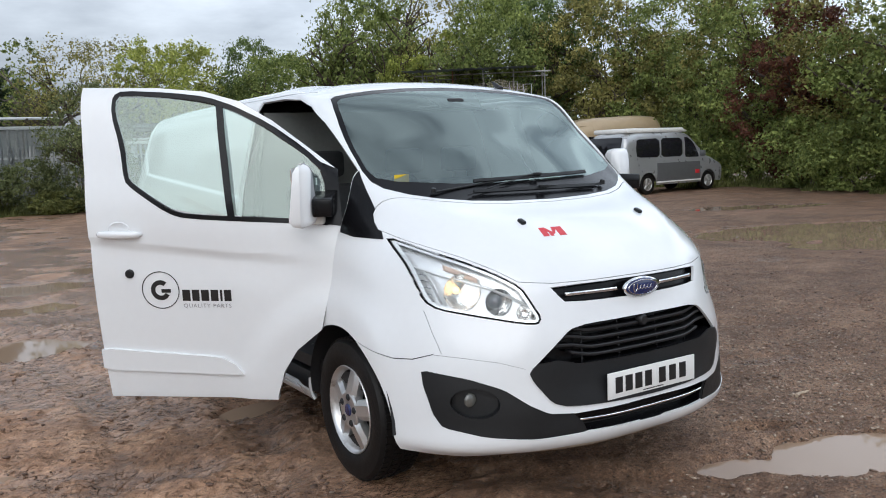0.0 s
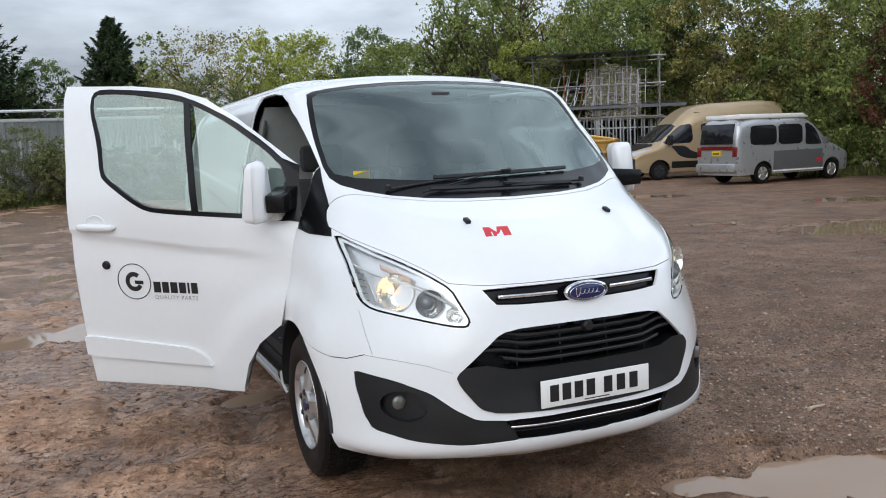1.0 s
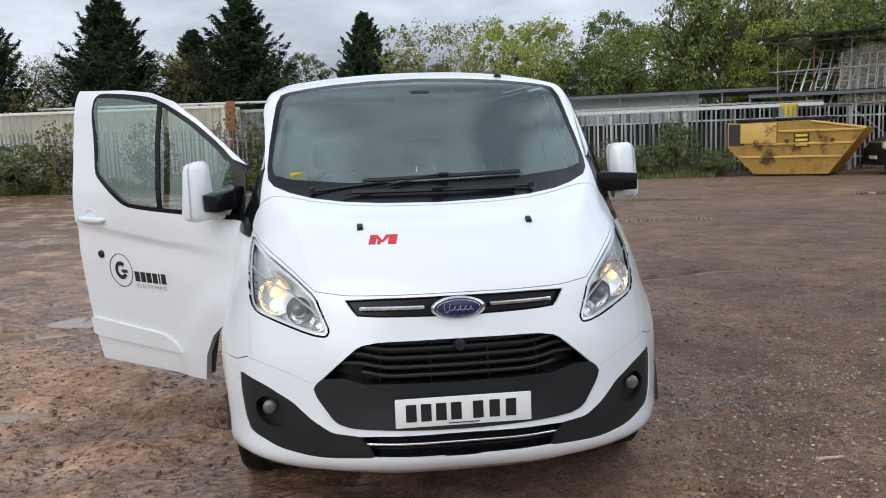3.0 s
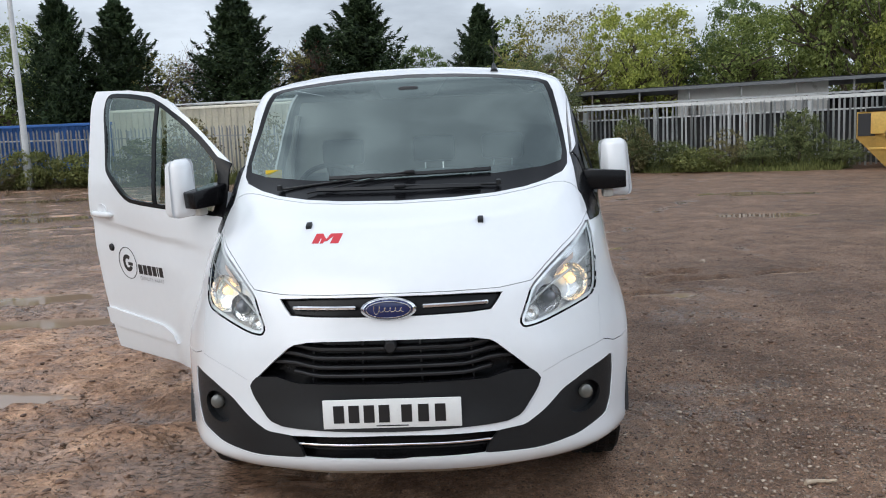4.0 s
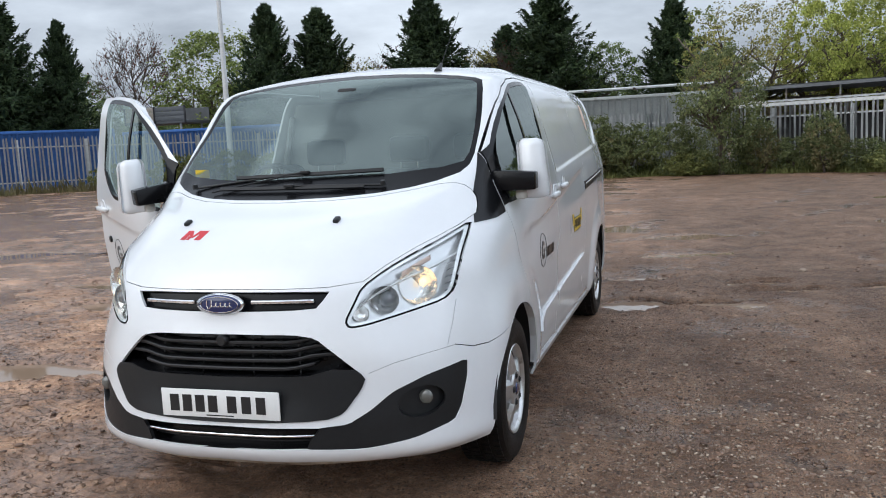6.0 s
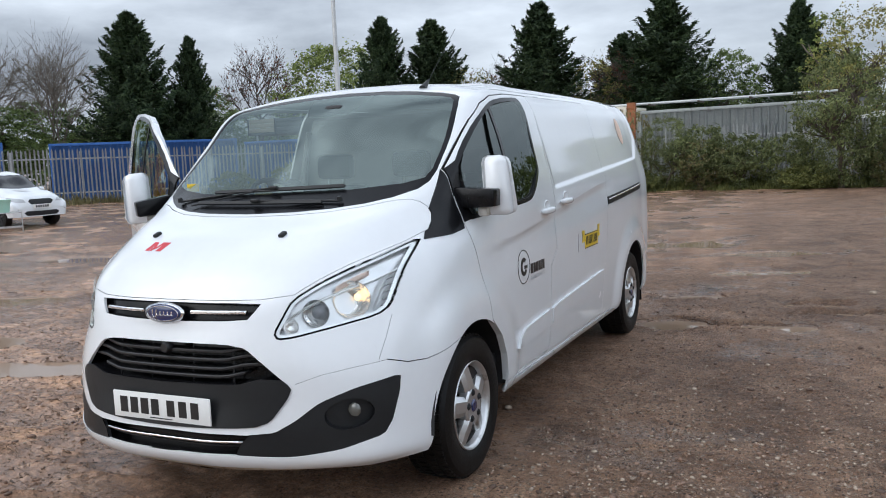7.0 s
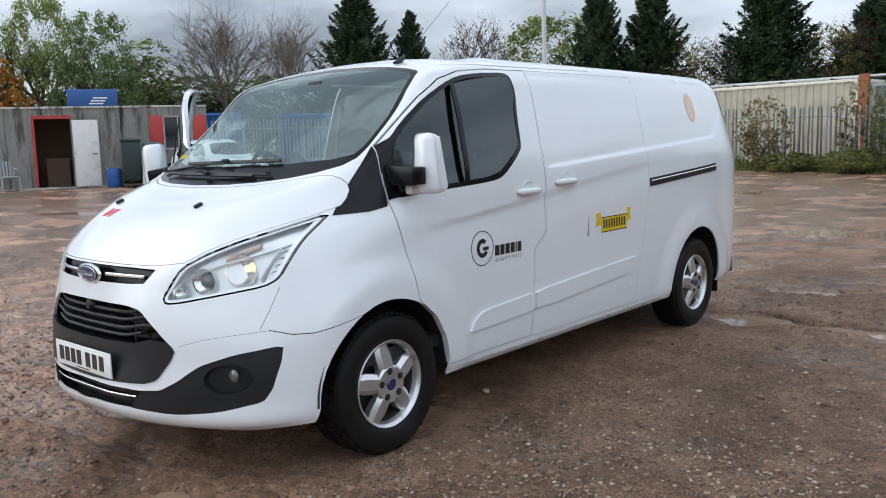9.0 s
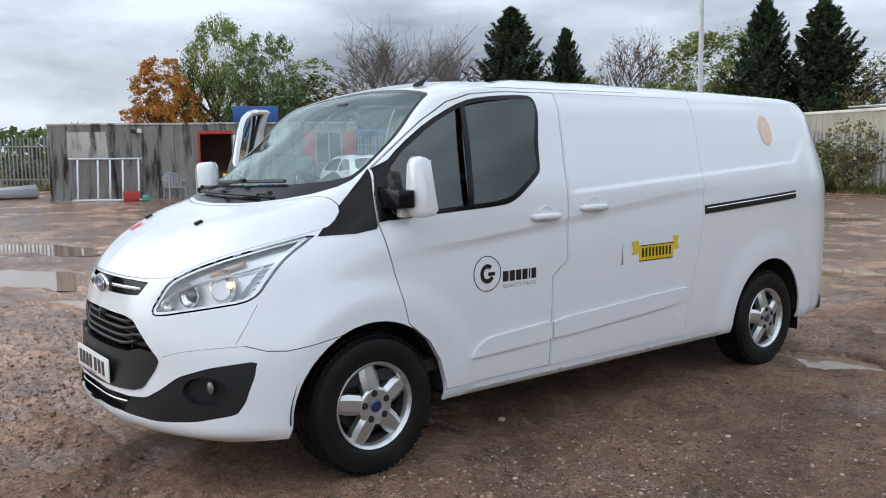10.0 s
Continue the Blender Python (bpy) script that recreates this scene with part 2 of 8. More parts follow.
# ---- the white panel van: one skin lofted through shape lines, then cut into its panels ----
FRONT = {
    "A": [(0, -.93, .26), (.25, -.92, .26), (.45, -.865, .26), (.62, -.78, .26), (.76, -.67, .26), (.86, -.56, .265), (.93, -.43, .27), (.95, 0, .27)],
    "B": [(0, -1.015, .345), (.25, -1.0, .34), (.45, -.94, .328), (.62, -.855, .316), (.77, -.735, .305), (.875, -.60, .30), (.94, -.44, .30), (.955, 0, .30)],
    "C": [(0, -1.01, .43), (.25, -1.0, .43), (.45, -.945, .42), (.60, -.875, .41), (.75, -.755, .40), (.87, -.61, .40), (.945, -.44, .40), (.965, 0, .42)],
    "D": [(0, -.99, .56), (.26, -.975, .56), (.46, -.93, .56), (.60, -.865, .555), (.745, -.75, .55), (.87, -.60, .55), (.95, -.42, .55), (.975, 0, .56)],
    "E": [(0, -.98, .70), (.26, -.965, .70), (.44, -.925, .70), (.575, -.865, .70), (.72, -.745, .70), (.86, -.58, .69), (.95, -.40, .69), (.98, 0, .70)],
    "F": [(0, -.955, .84), (.25, -.94, .84), (.40, -.91, .84), (.52, -.86, .845), (.67, -.725, .86), (.83, -.535, .87), (.93, -.35, .86), (.972, 0, .87)],
    "G": [(0, -.93, .975), (.25, -.905, .97), (.42, -.86, .97), (.54, -.80, .985), (.665, -.66, 1.03), (.78, -.47, 1.08), (.875, -.28, 1.08), (.945, .02, 1.10)],
    "H": [(0, -.84, 1.08), (.25, -.81, 1.085), (.42, -.755, 1.09), (.54, -.68, 1.10), (.65, -.555, 1.125), (.755, -.40, 1.145), (.84, -.22, 1.16), (.915, .05, 1.20)],
    "I": [(0, -.66, 1.185), (.25, -.64, 1.19), (.42, -.58, 1.20), (.54, -.51, 1.21), (.635, -.42, 1.22), (.72, -.305, 1.225), (.80, -.15, 1.25), (.875, .08, 1.30)],
    "J": [(0, -.40, 1.27), (.25, -.38, 1.275), (.42, -.335, 1.285), (.56, -.26, 1.30), (.66, -.175, 1.32), (.74, -.085, 1.35), (.795, .01, 1.385), (.845, .14, 1.44)],
    "K": [(0, .10, 1.585), (.25, .11, 1.58), (.44, .14, 1.575), (.58, .165, 1.57), (.68, .20, 1.575), (.75, .235, 1.585), (.79, .27, 1.60), (.825, .33, 1.625)],
    "L": [(0, .62, 1.90), (.25, .612, 1.893), (.45, .59, 1.878), (.60, .565, 1.858), (.69, .545, 1.842), (.752, .53, 1.828), (.775, .545, 1.825), (.79, .58, 1.825)],
    "M": [(0, .78, 1.935), (.25, .78, 1.93), (.42, .77, 1.918), (.55, .76, 1.905), (.63, .75, 1.89), (.69, .74, 1.878), (.72, .75, 1.872), (.74, .78, 1.872)],
    "N": [(0, 1.1, 1.955), (.15, 1.1, 1.953), (.28, 1.1, 1.947), (.37, 1.1, 1.94), (.44, 1.1, 1.935), (.49, 1.1, 1.93), (.53, 1.11, 1.926), (.56, 1.13, 1.925)],
    "O": [(0, 1.30, 1.962), (0, 1.301, 1.962), (0, 1.302, 1.962), (0, 1.303, 1.962), (0, 1.304, 1.962), (0, 1.305, 1.962), (0, 1.306, 1.962), (0, 1.31, 1.962)],
}
# half width and height of the flank at each shape line, and where the line crosses behind the front door pillar
FLANK = {"A": (.935, .295, .45), "B": (.95, .325, .45), "C": (.965, .42, .45), "D": (.975, .56, .45), "E": (.982, .70, .45),
         "F": (.985, .87, .45), "G": (.985, 1.08, .45), "H": (.982, 1.20, .46), "I": (.966, 1.31, .48), "J": (.932, 1.44, .52),
         "K": (.88, 1.63, .60), "L": (.80, 1.835, .78), "M": (.745, 1.89, .95), "N": (.56, 1.94, 1.2), "O": (0, 1.97, 1.4)}


def spline(pts, counts):
    """Points along a smooth curve through pts, with counts[i] steps between each pair."""
    p = np.array(pts, float)
    d = np.maximum(np.linalg.norm(np.diff(p, axis=0), axis=1), 1e-4)
    slope = np.diff(p, axis=0) / d[:, None]
    tan = np.zeros_like(p)
    tan[1:-1] = (slope[:-1] * d[1:, None] + slope[1:] * d[:-1, None]) / (d[1:] + d[:-1])[:, None]
    tan[0], tan[-1] = slope[0], slope[-1]
    out = []
    for i, n in enumerate(counts):
        for k in range(n):
            t = k / n
            h = d[i]
            out.append((2 * t**3 - 3 * t**2 + 1) * p[i] + (t**3 - 2 * t**2 + t) * h * tan[i]
                       + (-2 * t**3 + 3 * t**2) * p[i + 1] + (t**3 - t**2) * h * tan[i + 1])
    out.append(p[-1])
    return np.array(out)


CLIMB = {"E": .015, "F": .05, "G": .099, "H": .0585, "I": .05, "J": .03}   # how the shape lines rise along the flank


def van_grid():
    rows = []
    lines = sorted((FLANK[k][1], FLANK[k][0]) for k in FLANK)
    heights, halves = [q[0] for q in lines], [q[1] for q in lines]
    for k in "ABCDEFGHIJKLMNO":
        x, z, y8 = FLANK[k]
        lean = 0.10 * max(0.0, z - 1.15)
        tail = [(x, y8, z), (x, max(1.35, y8 + .15), z), (x, 2.5, z), (x * .992, 3.65, z - (.01 if z > 1.8 else 0)),
                (x * .965, 4.03 - lean, z - (.015 if z > 1.8 else 0)), (x * .90, 4.185 - lean, z - (.02 if z > 1.8 else 0)), (0, 4.26 - lean, z - (.02 if z > 1.8 else 0))]
        up = CLIMB.get(k, 0)
        if up:
            tail = [(hx / x * float(np.interp(hz + up * max(0.0, min(y, 2.7 if k == "G" else 3.3) - .45), heights, halves)), y, hz + up * max(0.0, min(y, 2.7 if k == "G" else 3.3) - .45)) for hx, y, hz in tail]
        if k == "O":
            tail = [(0, 1.4, 1.967), (0, 1.7, 1.972), (0, 2.5, 1.975), (0, 3.5, 1.97), (0, 3.9, 1.965), (0, 3.97, 1.962), (0, 4.06, 1.955)]
        rows.append(spline(FRONT[k] + tail, [6, 6, 6, 6, 6, 6, 12, 16, 30, 40, 40, 14, 6, 10]))
    rows = np.array(rows)
    cols = [spline(rows[:, j], [4, 5, 8, 8, 8, 10, 12, 12, 9, 9, 12, 4, 6, 5]) for j in range(rows.shape[1])]
    return np.array(cols)


def flank_relief(x, y, z):
    """Wheel-arch flares, the pressed load-bay panels and the waist crease, as metres outward."""
    out = 0.0
    for hub, top in ((0.0, .455), (3.3, .46)):
        r = math.hypot(y - hub, z - .32)
        if r < .75 and z > .2:
            out += 0.022 * smoothstep(.66, .50, r)
    # pressed panel of the load bay
    foot = 1.296 + .0585 * (y - 1.325)
    tail = 3.88 - 1.15 * max(0.0, 1.60 - z)
    out -= 0.011 * smoothstep(1.325, 1.355, y) * smoothstep(tail, tail - .035, y) * smoothstep(foot - .006, foot + .014, z) * smoothstep(1.856, 1.838, z)
    # waist crease that climbs to the rear: an undercut just below a sharp edge
    zc = 1.062 + .099 * (y - .40)
    out -= 0.013 * smoothstep(zc - .20, zc - .012, z) * (1 - smoothstep(zc - .012, zc + .008, z)) * smoothstep(.05, .5, y) * (1 - smoothstep(2.35, 2.75, y))
    return out


def van_skin():
    g = van_grid()
    nc, nl, _ = g.shape
    bm = bmesh.new()
    made = {}
    for side in (1, -1):
        vs = [[None] * nl for _ in range(nc)]
        for i in range(nc):
            for j in range(nl):
                x, y, z = g[i, j]
                if x > .6 and y > -.6 and z < 1.9:
                    x += flank_relief(x, y, z) * smoothstep(-.6, -.3, y)
                key = (round(side * x, 5) + 0.0, round(y, 5), round(z, 5))
                if key not in made:
                    made[key] = bm.verts.new((side * x, y, z))
                vs[i][j] = made[key]
        for i in range(nc - 1):
            for j in range(nl - 1):
                q = [vs[i][j], vs[i + 1][j], vs[i + 1][j + 1], vs[i][j + 1]]
                if side < 0:
                    q.reverse()
                u = []
                for v in q:
                    if v not in u:
                        u.append(v)
                if len(u) > 2:
                    try:
                        bm.faces.new(u)
                    except ValueError:
                        pass
    bm.normal_update()
    return bm


# ---- cutting tools for the skin ----
def mirrored(half):
    """A closed outline from its half with x >= 0, top centre first."""
    return list(half) + [(-x, z) for x, z in reversed(half) if x > 1e-6]


def chaikin(pts, times=2, ratio=0.25):
    for _ in range(times):
        out = []
        for a, b in zip(pts, pts[1:] + pts[:1]):
            out.append((a[0] + (b[0] - a[0]) * ratio, a[1] + (b[1] - a[1]) * ratio))
            out.append((a[0] + (b[0] - a[0]) * (1 - ratio), a[1] + (b[1] - a[1]) * (1 - ratio)))
        pts = out
    return pts


def shrink(pts, d):
    """The outline moved inward by d."""
    area = sum(a[0] * b[1] - b[0] * a[1] for a, b in zip(pts, pts[1:] + pts[:1]))
    s = 1 if area > 0 else -1
    out = []
    for i in range(len(pts)):
        a, b, c = Vector(pts[i - 1]), Vector(pts[i]), Vector(pts[(i + 1) % len(pts)])
        n1 = Vector((-(b - a).y, (b - a).x)).normalized() * s
        n2 = Vector((-(c - b).y, (c - b).x)).normalized() * s
        m = (n1 + n2)
        m = m.normalized() if m.length > 1e-6 else n1
        k = d / max(0.45, m.dot(n1))
        out.append((b.x + m.x * k, b.y + m.y * k))
    return out


def inside(pts, u, v):
    hit = False
    for (x1, y1), (x2, y2) in zip(pts, pts[1:] + pts[:1]):
        if (y1 > v) != (y2 > v) and u < (x2 - x1) * (v - y1) / (y2 - y1) + x1:
            hit = not hit
    return hit


def uv_of(co, view):
    return (co.x, co.z) if view == "front" else (co.y, co.z)


def faces_for(bm, view):
    if view == "front":
        return [f for f in bm.faces if f.calc_center_median().y < 0.9 and f.normal.y < -0.02]
    s = 1 if view == "left" else -1
    return [f for f in bm.faces if f.calc_center_median().x * s > 0.45 and f.normal.x * s > 0.12]


def cut(bm, pts, view):
    """Scores the skin along an outline seen from the front or from one flank; gives the faces within it."""
    lo = (min(p[0] for p in pts) - .01, min(p[1] for p in pts) - .01)
    hi = (max(p[0] for p in pts) + .01, max(p[1] for p in pts) + .01)
    cand = set()
    for f in faces_for(bm, view):
        q = [uv_of(v.co, view) for v in f.verts]
        if max(a for a, _ in q) > lo[0] and min(a for a, _ in q) < hi[0] and max(b for _, b in q) > lo[1] and min(b for _, b in q) < hi[1]:
            cand.add(f)
    for a, b in zip(pts, pts[1:] + pts[:1]):
        du, dv = b[0] - a[0], b[1] - a[1]
        if math.hypot(du, dv) < 1e-6:
            continue
        u0, u1, v0, v1 = min(a[0], b[0]), max(a[0], b[0]), min(a[1], b[1]), max(a[1], b[1])
        sel = []
        for f in cand:
            q = [uv_of(v.co, view) for v in f.verts]
            if max(s for s, _ in q) >= u0 and min(s for s, _ in q) <= u1 and max(t for _, t in q) >= v0 and min(t for _, t in q) <= v1:
                side = [(u - a[0]) * dv - (v - a[1]) * du for u, v in q]
                if min(side) < 0 < max(side):
                    sel.append(f)
        if not sel:
            continue
        if view == "front":
            co, no = Vector((a[0], 0, a[1])), Vector((dv, 0, -du))
        else:
            co, no = Vector((0, a[0], a[1])), Vector((0, dv, -du))
        geom = sel + list({e for f in sel for e in f.edges}) + list({v for f in sel for v in f.verts})
        r = bmesh.ops.bisect_plane(bm, geom=geom, dist=1e-6, plane_co=co, plane_no=no.normalized())
        cand = {f for f in cand if f.is_valid} | {g for g in r["geom"] if isinstance(g, bmesh.types.BMFace)}
    return [f for f in cand if f.is_valid and inside(pts, *uv_of(f.calc_center_median(), view))]


def take(bm, faces, remove=True):
    """The faces as a mesh of their own; they leave the skin."""
    out = bmesh.new()
    m = {}
    for f in faces:
        vs = []
        for v in f.verts:
            if v not in m:
                m[v] = out.verts.new(v.co)
                m[v].normal = v.normal
            vs.append(m[v])
        try:
            out.faces.new(vs)
        except ValueError:
            pass
    if remove:
        bmesh.ops.delete(bm, geom=faces, context="FACES")
    out.normal_update()
    return out


def thicken(bm, t):
    bmesh.ops.solidify(bm, geom=bm.faces[:], thickness=t)
    return bm


def lift(bm, d):
    bm.normal_update()
    for v, n in [(v, v.normal.copy()) for v in bm.verts]:
        v.co += n * d
    return bm


def bucket(bm, depth, push=None):
    """A recess: walls along the rim and a floor depth metres in."""
    bm.normal_update()
    faces = bm.faces[:]
    nrm = {v: v.normal.copy() for v in bm.verts}
    r = bmesh.ops.extrude_face_region(bm, geom=faces)
    old = {tuple(round(c, 6) for c in v.co): n for v, n in nrm.items()}
    for g in r["geom"]:
        if isinstance(g, bmesh.types.BMVert):
            n = old.get(tuple(round(c, 6) for c in g.co), Vector((0, -1, 0)))
            g.co = g.co + (push * depth if push is not None else -n * depth)
    bmesh.ops.delete(bm, geom=[f for f in faces if f.is_valid], context="FACES")
    bmesh.ops.recalc_face_normals(bm, faces=bm.faces[:])
    return bm


from mathutils.bvhtree import BVHTree

SKIN = van_skin()
TREE = BVHTree.FromBMesh(SKIN)


def front_y(x, z):
    hit = TREE.ray_cast(Vector((x, -4, z)), Vector((0, 1, 0)))
    return hit[0].y if hit[0] else -0.9


def flank_x(y, z, s=1):
    hit = TREE.ray_cast(Vector((s * 4, y, z)), Vector((-s, 0, 0)))
    return hit[0].x if hit[0] else s * 0.98


def sticker(polys, view, lift_by, name, mat, parent, label="", s=1, m=None):
    """Thin cut-out shapes laid on the skin: flat polygons in view coordinates."""
    bm = bmesh.new()
    for pts in polys:
        vs = []
        for u, v in pts:
            if view == "front":
                vs.append(bm.verts.new((u, front_y(u, v) - lift_by, v)))
            else:
                vs.append(bm.verts.new((flank_x(u, v, s) + s * lift_by, u, v)))
        f = bm.faces.new(vs)
    bmesh.ops.recalc_face_normals(bm, faces=bm.faces[:])
    for f in bm.faces:
        if (view == "front" and f.normal.y > 0) or (view != "front" and f.normal.x * s < 0):
            f.normal_flip()
    bmesh.ops.solidify(bm, geom=bm.faces[:], thickness=0.0012)
    ob = part(name, bm, mat, parent, label, smooth=False)
    return ob


def bar(u0, u1, v0, v1, slant=0.0):
    return [(u0, v0), (u1, v0), (u1 + slant, v1), (u0 + slant, v1)]


# ---- the van's outlines ----
SCREEN = mirrored([(0, 1.893), (.25, 1.886), (.45, 1.871), (.60, 1.852), (.69, 1.836), (.73, 1.82), (.75, 1.77), (.765, 1.68), (.778, 1.56), (.783, 1.45),
                   (.775, 1.40), (.745, 1.368), (.66, 1.337), (.56, 1.315), (.42, 1.298), (.25, 1.288), (0, 1.283)])
CLEAR = mirrored([(0, 1.872), (.25, 1.866), (.45, 1.851), (.59, 1.836), (.675, 1.822), (.708, 1.803), (.724, 1.755), (.740, 1.665), (.754, 1.555), (.760, 1.46),
                  (.746, 1.42), (.66, 1.398), (.56, 1.39), (.42, 1.378), (.25, 1.372), (0, 1.37)])
BONNET = mirrored([(0, 1.274), (.25, 1.278), (.42, 1.287), (.56, 1.304), (.66, 1.322), (.705, 1.327), (.745, 1.325), (.78, 1.312), (.808, 1.289), (.828, 1.258), (.84, 1.222), (.844, 1.19), (.80, 1.15), (.75, 1.12), (.68, 1.082),
                   (.61, 1.036), (.545, .985), (.42, .972), (.25, .972), (0, .975)])
LAMP = chaikin([(.488, .842), (.515, .905), (.54, .968), (.61, 1.024), (.68, 1.068), (.75, 1.106), (.838, 1.168), (.845, 1.10), (.842, 1.0), (.832, .905),
                (.80, .872), (.70, .848), (.56, .818), (.505, .815)], 1, 0.2)
BADGE_BAY = mirrored([(0, .966), (.3, .963), (.43, .958), (.408, .925), (.385, .898), (.3, .893), (0, .889)])
GRILLE = chaikin(mirrored([(0, .805), (.30, .802), (.385, .787), (.47, .715), (.565, .628), (.55, .585), (.485, .495), (.42, .474), (0, .462)]), 1, 0.15)
BEAM = mirrored([(0, .642), (.36, .645), (.45, .667), (.60, .652), (.60, .44), (0, .44)])
INTAKE = mirrored([(0, .449), (.33, .446), (.40, .443), (.36, .40), (.345, .362), (0, .362)])
FOG_PANEL = chaikin([(.335, .362), (.35, .40), (.39, .444), (.50, .452), (.575, .495), (.655, .56), (.76, .602), (.885, .63), (.885, .56), (.868, .45), (.845, .395), (.72, .362), (.55, .348)], 1, 0.12)
FOG_HOLE = [(.745 + .075 * math.cos(a * math.pi / 12), .50 + .062 * math.sin(a * math.pi / 12)) for a in range(24)]
ARCH_F = [(-.47, .15), (-.435, .335)] + [(-.02 + .415 * math.cos(a), .335 + .415 * math.sin(a)) for a in [math.pi * (1 - k / 24) for k in range(1, 24)]] + [(.395, .335), (.395, .15)]
ARCH_R = [(2.85, .15)] + [(3.27 + .42 * math.cos(a), .345 + .425 * math.sin(a)) for a in [math.pi * (1 - k / 24) for k in range(0, 25)]] + [(3.69, .15)]
DOOR_L = [(.095, 1.455), (.06, 1.19), (.10, 1.0), (.165, .715), (.29, .61), (.36, .50), (.402, .365), (.402, .345), (1.143, .345), (1.146, .845), (1.263, .934), (1.268, 1.132), (1.29, 1.45), (1.335, 1.78),
          (1.345, 1.858), (.95, 1.852), (.72, 1.832), (.55, 1.785), (.40, 1.695), (.22, 1.555)]
DOOR_R = [(.095, 1.455), (.06, 1.19), (.10, 1.0), (.165, .715), (.29, .61), (.36, .50), (.402, .365), (.402, .345), (1.26, .345), (1.275, .845), (1.28, 1.132), (1.295, 1.45), (1.325, 1.78),
          (1.33, 1.858), (.95, 1.852), (.72, 1.832), (.55, 1.785), (.40, 1.695), (.22, 1.555)]
SLIDER = [(1.152, .345), (1.155, .842), (1.272, .931), (1.277, 1.132), (1.299, 1.45), (1.344, 1.78), (1.354, 1.858), (2.585, 1.862), (2.578, 1.79), (2.54, 1.40), (2.507, 1.13), (2.45, .85), (2.384, .615), (2.346, .345)]
PANE = chaikin([(.135, 1.455), (.25, 1.560), (.42, 1.683), (.58, 1.762), (.71, 1.803), (.88, 1.824), (1.12, 1.836), (1.165, 1.815), (1.165, 1.73), (1.115, 1.58), (1.092, 1.425), (1.055, 1.390), (.925, 1.305), (.855, 1.268), (.79, 1.252), (.39, 1.228), (.20, 1.213), (.115, 1.205)], 1, 0.2)
SAIL = [(-.222, 1.150), (.09, 1.452), (.056, 1.19), (.05, 1.172), (-.05, 1.155)]
SAIL_DOOR = [(.10, 1.452), (.25, 1.53), (.245, 1.222), (.115, 1.208), (.068, 1.20)]

van = thing("panel_van", "white long panel van with driver door open on wet mud", "van")
body_bm = SKIN.copy()
body_bm.normal_update()


def seam(outline, view, name, mat, label, gap=0.0024, parent=van, t=0.012):
    """A panel with a narrow gap round it."""
    ring = take(body_bm, cut(body_bm, outline, view))
    bm = take(ring, cut(ring, shrink(outline, gap), view))
    ring.free()
    return part(name, thicken(bm, t), mat, parent, label)


# windscreen
ws = take(body_bm, cut(body_bm, SCREEN, "front"))
clear = take(ws, cut(ws, CLEAR, "front"))
lift(ws, -.003)
lift(clear, -.003)
frit = part("windscreen_border", ws, M_GLOSSBLACK, van, "black windscreen border")
windscreen = part("windscreen", clear, M_GLASS, van, "clear curved windscreen glass")
windscreen.visible_shadow = False

# lamps, grille and bumper openings
lamps, rims = {}, {}
for s in (1, -1):
    o = [(x * s, z) for x, z in LAMP]
    ring = take(body_bm, cut(body_bm, o, "front"))
    lens = take(ring, cut(ring, shrink(o, .008), "front"))
    rims[s] = lens.copy()
    inner = take(rims[s], cut(rims[s], shrink(o, .019), "front"))
    inner.free()
    part("lamp_seal", bucket(ring, .02), M_GLOSSBLACK, van, "black seal round the headlamp")
    lamps[s] = lens
bay = take(body_bm, cut(body_bm, BADGE_BAY, "front"))
part("badge_recess", bucket(bay, .035, Vector((0, 1, 0))), M_GLOSSBLACK, van, "black recess below the bonnet edge")
gr = take(body_bm, cut(body_bm, GRILLE, "front"))
beam = take(gr, cut(gr, BEAM, "front"))
part("grille_surround", bucket(gr, .09, Vector((0, 1, 0))), M_GLOSSBLACK, van, "black radiator grille recess")
part("bumper_beam", thicken(lift(beam, .006), .02), M_BLACK, van, "black textured plate carrier")
it = take(body_bm, cut(body_bm, INTAKE, "front"))
part("lower_intake", bucket(it, .07, Vector((0, 1, 0))), M_GLOSSBLACK, van, "black lower air intake")
for s in (1, -1):
    o = [(x * s, z) for x, z in FOG_PANEL]
    fp = take(body_bm, cut(body_bm, o, "front"))
    hole = take(fp, cut(fp, [(x * s, z) for x, z in FOG_HOLE], "front"))
    panel = part("fog_lamp_panel", thicken(lift(fp, -.004), .012), M_BLACK, van, "black plastic bumper corner")
    part("fog_lamp_recess", bucket(lift(hole, -.004), .035, Vector((-.35 * s, .9, 0))), M_BLACK, panel)
chin = take(body_bm, cut(body_bm, mirrored([(0, .304), (.40, .299), (.66, .278), (.82, .25), (.97, .16), (.97, .0), (0, .0)]), "front"))
part("bumper_underside", thicken(lift(chin, -.012), .01), M_CHIN, van, "mud-stained pale underside of the bumper")
bonnet = seam(BONNET, "front", "bonnet", M_WHITE, "white bonnet")

# flank panels
for s, view in ((1, "left"), (-1, "right")):
    for arch in (ARCH_F, ARCH_R):
        hole = take(body_bm, cut(body_bm, arch, view))
        hole.free()
SAILS = []
for s, view in ((1, "left"), (-1, "right")):
    sl = take(body_bm, cut(body_bm, SAIL, view))
    part("mirror_corner_trim", thicken(lift(sl, .003), .01), M_GLOSSBLACK, van, "black triangular corner trim")


